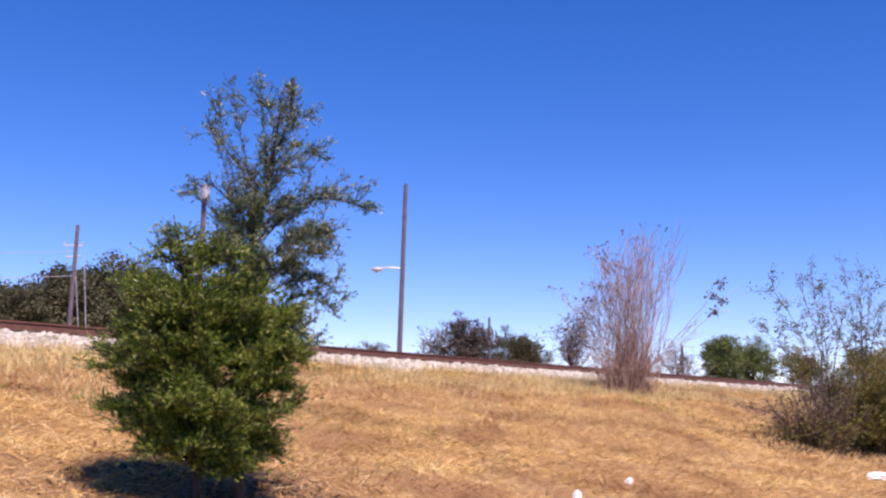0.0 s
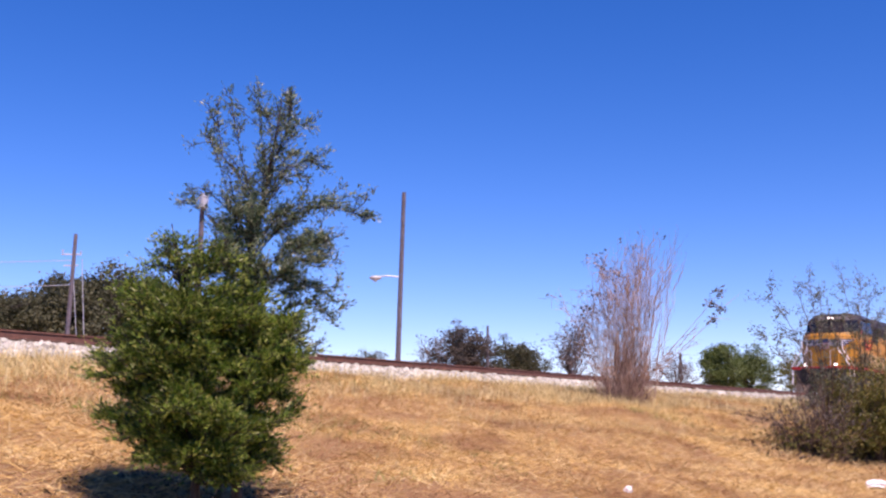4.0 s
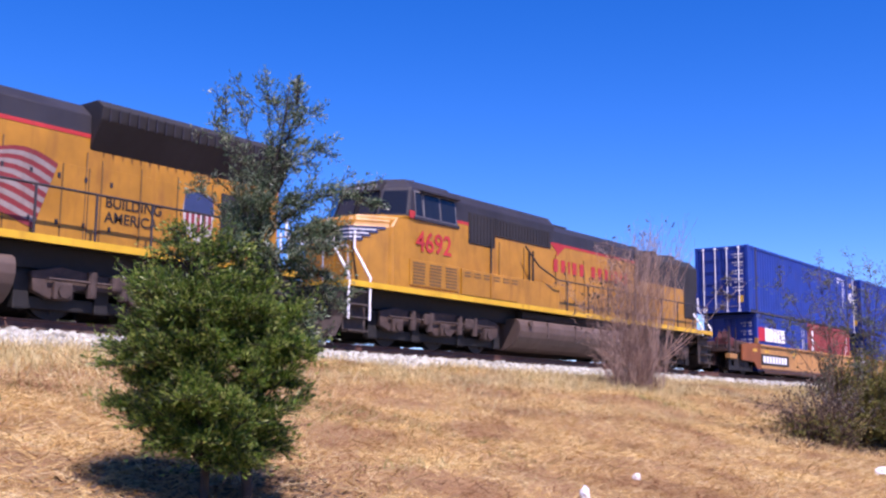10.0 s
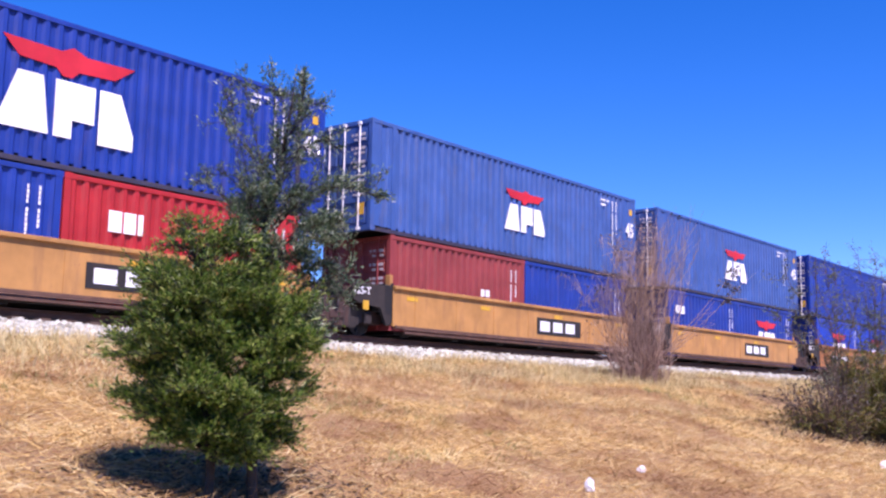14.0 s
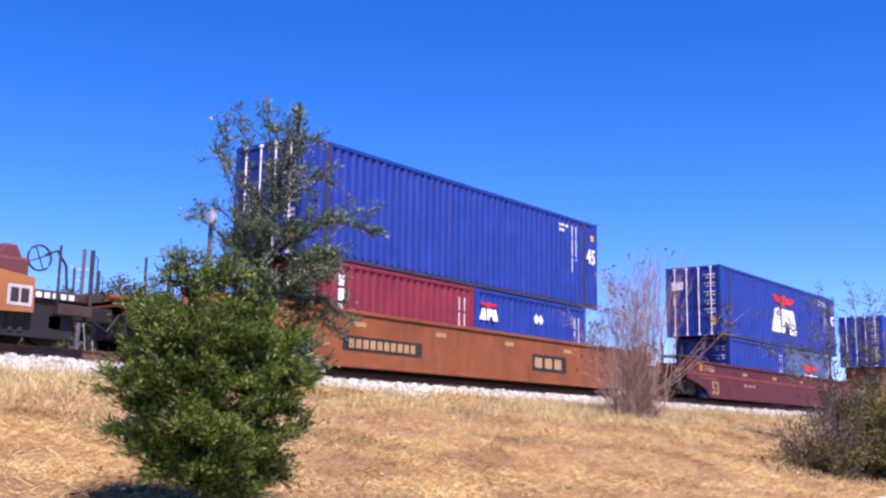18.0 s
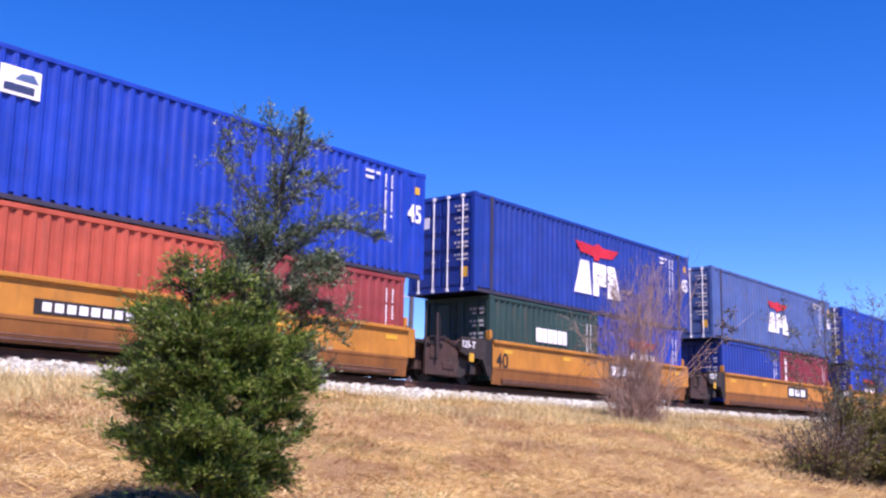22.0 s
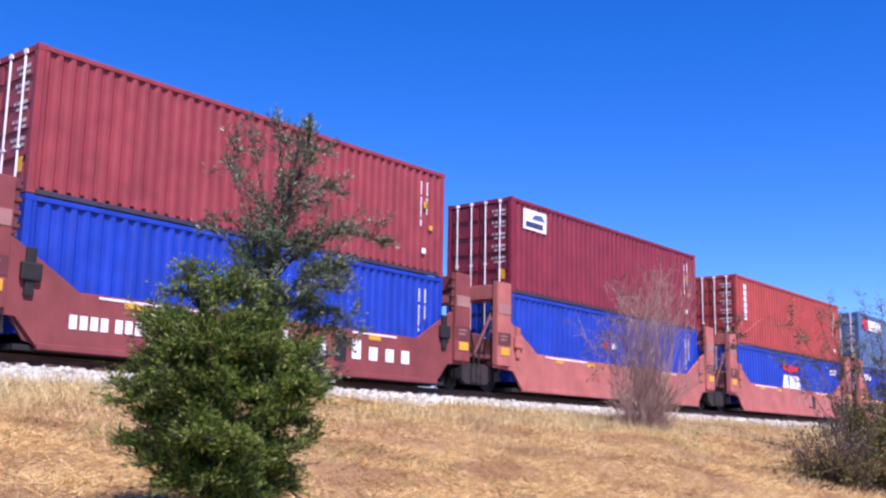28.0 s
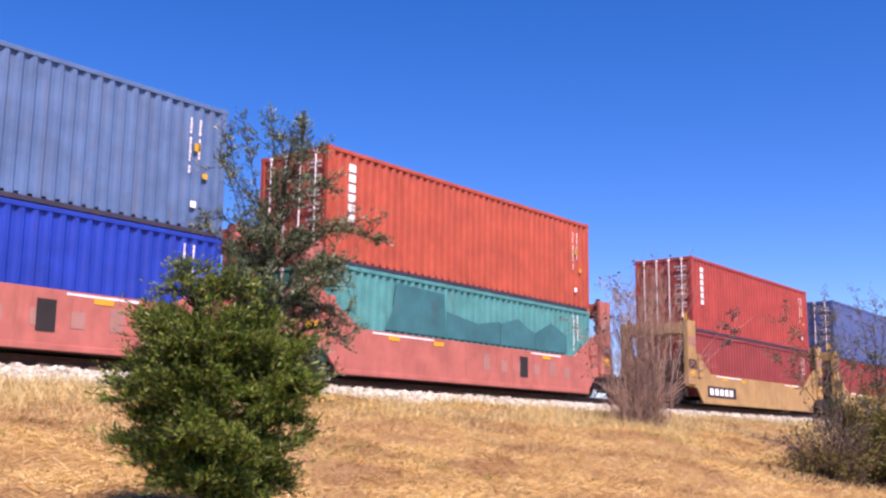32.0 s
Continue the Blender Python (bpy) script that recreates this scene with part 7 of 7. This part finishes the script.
def half_bare_bush(name, label, x, y, R, H, dense, n, leafm, topm, seed_h=0.55, leaf=0.06):
    bush = thing(name, label, "bush")
    bush.location = (x, y, float(ground_z(x, y)) - 0.05)
    stems, low, high = [], [], []
    for i in range(n):
        az, sp = rng.uniform(0, 2 * math.pi), abs(rng.normal(0, 0.5))
        d = np.array([math.cos(az) * sp, math.sin(az) * sp, 1.0])
        d /= np.linalg.norm(d)
        p0 = np.array([math.cos(az), math.sin(az), 0]) * rng.uniform(0, 0.55) * R
        L = H * rng.uniform(0.5, 1.05) * (1 - 0.25 * min(1.2, sp))
        pts = bent(p0, d, L, 8, 0.08, 0.01)
        stems.append((pts, 0.013, 0.003))
        for j in range(9):
            k = rng.integers(1, 8)
            dd = d + rng.normal(0, 0.6, 3)
            dd /= np.linalg.norm(dd)
            tw = bent(pts[k], dd, rng.uniform(0.2, 0.7), 5, 0.15, 0.02)
            stems.append((tw, 0.005, 0.0015))
            hz = tw[-1][2] / H
            m = int(dense * (1.0 if hz < seed_h else 0.5))
            q = tw[rng.integers(1, 5, m)] + rng.normal(0, 0.05, (m, 3))
            q = q[q[:, 2] > 0.05]
            (low if hz < seed_h else high).append(q)
    stem_parts("stem", stems, 0.0125, STEM_DARK, bush, 4)
    leaves_mesh("lower_leaves", np.concatenate(low), leaf, leafm, bush, 0.5)
    leaves_mesh("upper_leaves", np.concatenate(high), leaf, topm, bush, 0.5)
    return bush


half_bare_bush("roadside_bush", "leafy olive-green bush, dense low down, at the foot of the bank", 21.3, 6.2, 1.15, 1.75, 62, 62, LEAF_OLIVE, LEAF_OLIVE, 0.75, 0.055)
half_bare_bush("roadside_bush", "leafy olive-green bush beside a larger one", 22.6, 5.6, 1.3, 2.0, 50, 50, LEAF_OLIVE, LEAF_OLIVE, 0.75, 0.055)
half_bare_bush("roadside_bush", "low brownish twiggy bush at the foot of the bank", 19.5, 6.75, 0.75, 1.25, 7, 62, LEAF_OLIVE, LEAF_DUSTY, 0.5)


def feathery_sapling(x, y, tips):
    """Slim stems that part and arch, with loose leaf sprays open to the sky; tips as (sideways, height)."""
    bush = thing("slim_sapling", "slim sapling with sparse grey-green leaf sprays above the bush", "sapling")
    bush.location = (x, y, float(ground_z(x, y)) - 0.05)
    right = np.array([y, -x, 0]) / math.hypot(x, y)
    back = np.array([-right[1], right[0], 0])
    stems, leaves = [], []
    for u, h in tips:
        v = rng.normal(0, 0.35)
        tip = right * u + back * v + np.array([0, 0, h])
        pts = sway(arc(right * 0.12 * u, right * 0.36 * u + back * 0.4 * v + np.array([0, 0, 0.56 * h]), tip, 12), 0.018)
        stems.append((pts, 0.016, 0.003))
        for j in range(26):
            k = rng.integers(3, 12)
            dd = (pts[-1] - pts[4]) / np.linalg.norm(pts[-1] - pts[4]) + rng.normal(0, 0.6, 3)
            tw = bent(pts[k], dd / np.linalg.norm(dd), rng.uniform(0.15, 0.5), 5, 0.15, 0.02)
            stems.append((tw, 0.005, 0.0015))
            m = int(rng.integers(4, 50) * rng.random() ** 0.9) + 2
            leaves.append(tw[rng.integers(2, 5, m)] + rng.normal(0, 0.045, (m, 3)))
    stem_parts("stem", stems, 0.015, STEM_DARK, bush, 4)
    leaves_mesh("leaf_sprays", np.concatenate(leaves), 0.058, LEAF_SPRAY, bush, 0.38)


feathery_sapling(20.4, 6.75, ((-0.95, 2.9), (-0.55, 3.2), (-0.25, 3.3), (-0.6, 2.4), (-1.0, 2.2), (0.0, 2.9), (0.3, 2.5)))
feathery_sapling(21.5, 6.5, ((-0.3, 3.3), (0.1, 3.2), (0.35, 3.0), (0.0, 2.7), (0.5, 2.8), (-0.5, 2.6), (0.7, 2.4)))
feathery_sapling(22.4, 6.0, ((-0.2, 2.7), (0.2, 3.1), (0.5, 3.0), (0.0, 2.6), (0.8, 2.9)))


def polar(az, dist):
    return dist * math.sin(radians(az)), dist * math.cos(radians(az))


def far_tree(az, dist, top_el, wide, label, leafm, n_clump=60, gap=1.0, bare=False, name="tree"):
    """A full tree: trunk, forking limbs and a crown of leafy lobes. top_el: degrees above the eye; wide: crown width in metres."""
    x, y = polar(az, dist)
    z0 = float(ground_z(x, y))
    H = 1.6 + dist * math.tan(radians(top_el)) - z0
    t = thing(name, label, "tree", "trees beyond the track")
    t.location = (x, y, z0 - 0.05)
    trunk = bent((0, 0, 0), (0, 0, 1.0), H * 0.5, 6, 0.05)
    paths, tufts = [(trunk, 0.028 * H, 0.015 * H)], []
    lobes = 22
    for i in range(lobes):
        # lobe centres on a dome, the highest near the middle
        a, f = i * 2.39996 + rng.uniform(-0.3, 0.3), math.sqrt((i + 0.5) / lobes)
        rho = 0.5 * wide * f * rng.uniform(0.55, 0.98)
        hz = H * (0.34 + 0.52 * math.sqrt(max(0.0, 1 - f * f)) + (rng.uniform(-0.06, 0.03) if i % 4 else rng.uniform(-0.22, -0.10)))
        c = np.array([rho * math.cos(a), rho * math.sin(a), hz])
        start = trunk[rng.integers(2, 6)]
        pts = sway(arc(start, start * 0.45 + c * 0.55 + np.array([0, 0, -0.03 * H]), c, 7), 0.008 * H)
        paths.append((pts, 0.010 * H, 0.002 * H))
        for j in range(9):
            d = rng.normal(0, 1, 3) * (1, 1, 0.75) + np.array([0, 0, 0.35])
            tw = bent(pts[rng.integers(4, 7)], d / np.linalg.norm(d), H * rng.uniform(0.05, 0.19), 4, 0.2, 0.02)
            paths.append((tw, 0.0035 * H, 0.001 * H))
            tufts.append(tw[-1])
            if bare:
                for _ in range(3):
                    dd = d + rng.normal(0, 0.9, 3)
                    paths.append((bent(tw[rng.integers(1, 4)], dd / np.linalg.norm(dd), H * 0.09, 3, 0.2), 0.002 * H, 0.0006 * H))
    tubes_mesh("trunk", paths[:1], BARK, t, 8)
    stem_parts("limb", paths[1:], 0.0099 * H, BARK if not bare else STEM_GREY, t, 5)
    m = 3 if bare else int(0.75 * n_clump)
    pos = np.concatenate([c + rng.normal(0, 0.032 * H * gap, (m, 3)) * [1.15, 1.15, 0.8] for c in tufts])
    pos = pos[pos[:, 2] < H]
    leaves_mesh("crown", pos, 0.024 * H, leafm, t, 0.6)


far_tree(28.6, 60, 5.95, 8.5, "dark evergreen oak beyond the track", LEAF_DARK, 150, 1.25)
far_tree(26.0, 62, 6.2, 7.5, "dark evergreen oak beyond the track", LEAF_DARK, 150, 1.25)
far_tree(30.3, 56, 6.45, 6.5, "dark evergreen oak beyond the track", LEAF_DARK, 150, 1.25)
far_tree(32.2, 60, 7.0, 6.0, "dark evergreen oak beyond the track", LEAF_DARK, 150, 1.25)
far_tree(34.5, 57, 8.0, 7.4, "tall dark oak with gaps in its crown", LEAF_DARK, 140, 1.0)
far_tree(37.2, 60, 7.2, 6.0, "dark evergreen oak beyond the track", LEAF_DARK, 150, 1.25)
far_tree(41.5, 64, 6.0, 5.5, "dark evergreen oak beyond the track", LEAF_DARK, 150, 1.25)
far_tree(46.8, 110, 3.35, 6.0, "distant rounded dark-green tree", LEAF_DARK, 60)
far_tree(44.3, 115, 3.5, 5.0, "distant rounded dark-green tree", LEAF_DARK, 50)
far_tree(48.1, 112, 3.75, 4.4, "distant low dark-green tree", LEAF_DARK, 60)
far_tree(53.3, 66, 5.2, 4.0, "dusty brownish tree with thinning leaves beyond the track", LEAF_DUSTY, 90, 0.9)
far_tree(51.6, 66, 4.9, 2.8, "leafless tree beyond the track", LEAF_DUSTY, bare=True)
far_tree(55.9, 68, 4.55, 4.4, "low spreading dark-green tree beyond the track", LEAF_DARK, 100)
far_tree(59.0, 64, 5.9, 2.6, "leafless grey tree beyond the track", LEAF_DUSTY, bare=True)
far_tree(64.3, 75, 3.9, 3.4, "leafless grey tree beyond the track", LEAF_DUSTY, bare=True)
far_tree(66.4, 80, 4.35, 3.2, "fresh green tree beyond the track", LEAF_GREEN, 110)
far_tree(68.0, 84, 4.1, 3.6, "fresh green tree beyond the track", LEAF_GREEN, 90)
far_tree(70.4, 86, 3.5, 4.0, "olive-green tree beyond the track", LEAF_OLIVE, 80)
far_tree(73.5, 90, 3.8, 6.0, "olive-green tree beyond the track", LEAF_OLIVE, 90)
far_tree(77.0, 90, 4.4, 8.0, "olive-green tree beyond the track", LEAF_OLIVE, 90)


# ---- poles ----
def pole(az, dist, top_el, r, label, arm=None, lean=0.0):
    x, y = polar(az, dist)
    z0 = float(ground_z(x, y))
    H = 1.6 + dist * math.tan(radians(top_el)) - z0
    p = thing("utility_pole" if arm != "lamp" else "street_lamp", label, "utility pole" if arm != "lamp" else "street lamp")
    p.location = (x, y, z0)
    right = Vector((math.cos(math.atan2(x, y)), -math.sin(math.atan2(x, y)), 0))
    back = Vector((-right.y, right.x, 0))
    bm = bmesh.new()
    tube(bm, [right * (lean * k / 4) + Vector((0, 0, H * k / 4)) for k in range(5)], r, 10, r * 0.72)
    part("pole", bm, POLE_WOOD, p, "weathered wooden pole")
    if arm == "lamp":
        zl = H - dist * (math.tan(radians(11.97)) - math.tan(radians(7.45)))
        bm = bmesh.new()
        tube(bm, [right * (lean * zl / H) + Vector((0, 0, zl)), right * -0.5 + Vector((0, 0, zl + 0.04)), right * -0.85 + Vector((0, 0, zl))], 0.028, 8)
        part("arm", bm, GALV, p)
        bm = bmesh.new()
        bmesh.ops.create_uvsphere(bm, u_segments=16, v_segments=10, radius=1.0)
        bmesh.ops.scale(bm, vec=(0.26, 0.13, 0.10), verts=bm.verts)
        bmesh.ops.rotate(bm, cent=(0, 0, 0), matrix=Matrix.Rotation(math.atan2(right.y, right.x), 3, 'Z'), verts=bm.verts)
        bmesh.ops.translate(bm, vec=right * -1.02 + Vector((0, 0, zl - 0.06)), verts=bm.verts)
        part("lamp_head", bm, GALV, p, "pale oval lamp head")
        bm = bmesh.new()
        tube(bm, [right * -1.02 + Vector((0, 0, zl - 0.12)), right * -1.02 + Vector((0, 0, zl - 0.22))], 0.11, 12, 0.07)
        part("lamp_glass", bm, FLAG_WHITE, p)
    if arm == "cross":
        for dz, w in ((0.95, 0.42), (1.45, 0.30)):
            bm = bmesh.new()
            tube(bm, [right * -w + Vector((0, 0, H - dz)), right * w + Vector((0, 0, H - dz + 0.05))], 0.03, 8)
            part("crossarm", bm, FLAG_WHITE, p, "pale weathered crossarm")
        for w in (-0.38, 0.38):
            bm = bmesh.new()
            q = right * w + Vector((0, 0, H - 0.9))
            tube(bm, [q, q + Vector((0, 0, 0.16))], 0.035, 8)
            part("insulator", bm, GALV, p)
        bm = bmesh.new()
        tube(bm, [right * 0.45 + Vector((0, 0, H - 1.1)), right * 1.0 + Vector((0, 0, 0.0))], 0.02, 5)
        tube(bm, [right * 0.1 + Vector((0, 0, H - 1.6)), right * 0.75 + Vector((0, 0, 0.0))], 0.02, 5)
        part("guy_wire", bm, GALV, p)
    if arm == "can":
        bm = bmesh.new()
        tube(bm, [right * 0.05 + back * -0.3 + Vector((0, 0, H - 0.75)), right * 0.05 + back * -0.3 + Vector((0, 0, H - 0.1))], 0.20, 14)
        box(bm, -0.3, 0.3, -0.04, 0.04, H - 0.35, H - 0.25)
        part("transformer", bm, GALV, p, "pale grey transformer can")
    return p, H


pole(49.53, 46, 11.97, 0.12, "bare wooden pole with a street lamp on an arm", "lamp", 0.14)
pole(32.55, 50, 8.97, 0.115, "wooden utility pole with metal crossarm and guy wires", "cross", 0.12)
pole(38.95, 50, 11.5, 0.15, "wooden pole with a pale transformer near its top", "can")
pole(54.34, 66, 4.92, 0.10, "short plain wooden pole among trees")
pole(64.45, 80, 3.5, 0.12, "distant plain wooden pole")
pole(45.2, 90, 3.9, 0.08, "distant thin wooden pole")


def wire(a, b, sag):
    w = thing("overhead_wire", "thin slack overhead wire between poles", "wire")
    bm = bmesh.new()
    a, b = Vector(a), Vector(b)
    tube(bm, [a.lerp(b, k / 12) - Vector((0, 0, sag * 4 * (k / 12) * (1 - k / 12))) for k in range(13)], 0.014, 5)
    part("strand", bm, GALV, w)


_x, _y = polar(32.6, 50)
wire((_x, _y, 7.2), (_x - 30, _y - 6.5, 4.6), 0.5)
wire((_x, _y, 8.3), (_x - 30, _y + 14, 7.0), 0.6)


# ---- litter ----
def litter(x, y, sx, sy, sz, label, name="crumpled_litter"):
    bm = bmesh.new()
    bmesh.ops.create_icosphere(bm, subdivisions=3, radius=1.0)
    for v in bm.verts:
        v.co *= 1 + 0.35 * noise.noise(v.co * 2.3 + Vector((x, y, 0)))
        v.co = Vector((v.co.x * sx, v.co.y * sy, max(v.co.z, -0.4) * sz))
    ob = new(name, mesh_of(name, bm))
    ob.data.materials.append(PAPER)
    ob.location = (x, y, float(ground_z(x, y)) + 0.38 * sz)
    tagged(ob, label, "litter", "scraps of litter")


litter(10.24, 5.52, 0.05, 0.04, 0.05, "small crumpled white scrap on the grass")
litter(8.92, 5.36, 0.05, 0.045, 0.085, "crushed white paper cup on the grass", "crushed_cup")
litter(15.75, 4.60, 0.24, 0.14, 0.08, "flattened white plastic bag on the grass", "plastic_bag")

# ---- movement of the train ----
WAY = [(0.0, -179.04), (4.0, -123.69), (8.0, -68.42), (12.0, -13.64), (16.0, 41.04), (20.0, 95.69), (24.0, 150.20), (28.0, 204.45), (32.0, 258.36)]


def motions():
    place = {}
    for ob, x0, z0 in TRAIN:
        place[ob] = x0
        walk(ob, [(t, Matrix.Translation((x0 - s, YC, ZR + z0))) for t, s in WAY])
    # wheels roll while their car runs through the cutting
    ts, ds = [t for t, s in WAY], [s for t, s in WAY]
    for axle, car, x, r in AXLES:
        start = place[car] + x
        ways = np.arange(start - 64.0, start - 3.0, 1.30 * r)
        rows = [(float(np.interp(d, ds, ts)), d) for d in ways if ds[0] < d < ds[-1]]
        rows = [(0.0, ds[0] if not rows else rows[0][1])] + [q for q in rows if 0.02 < q[0] < 31.98] + [(32.0, rows[-1][1] if rows else ds[0])]
        walk(axle, [(t, Matrix.Translation((x, 0, r)) @ Matrix.Rotation(-(d - start) / r, 4, 'Y')) for t, d in rows])


motions()
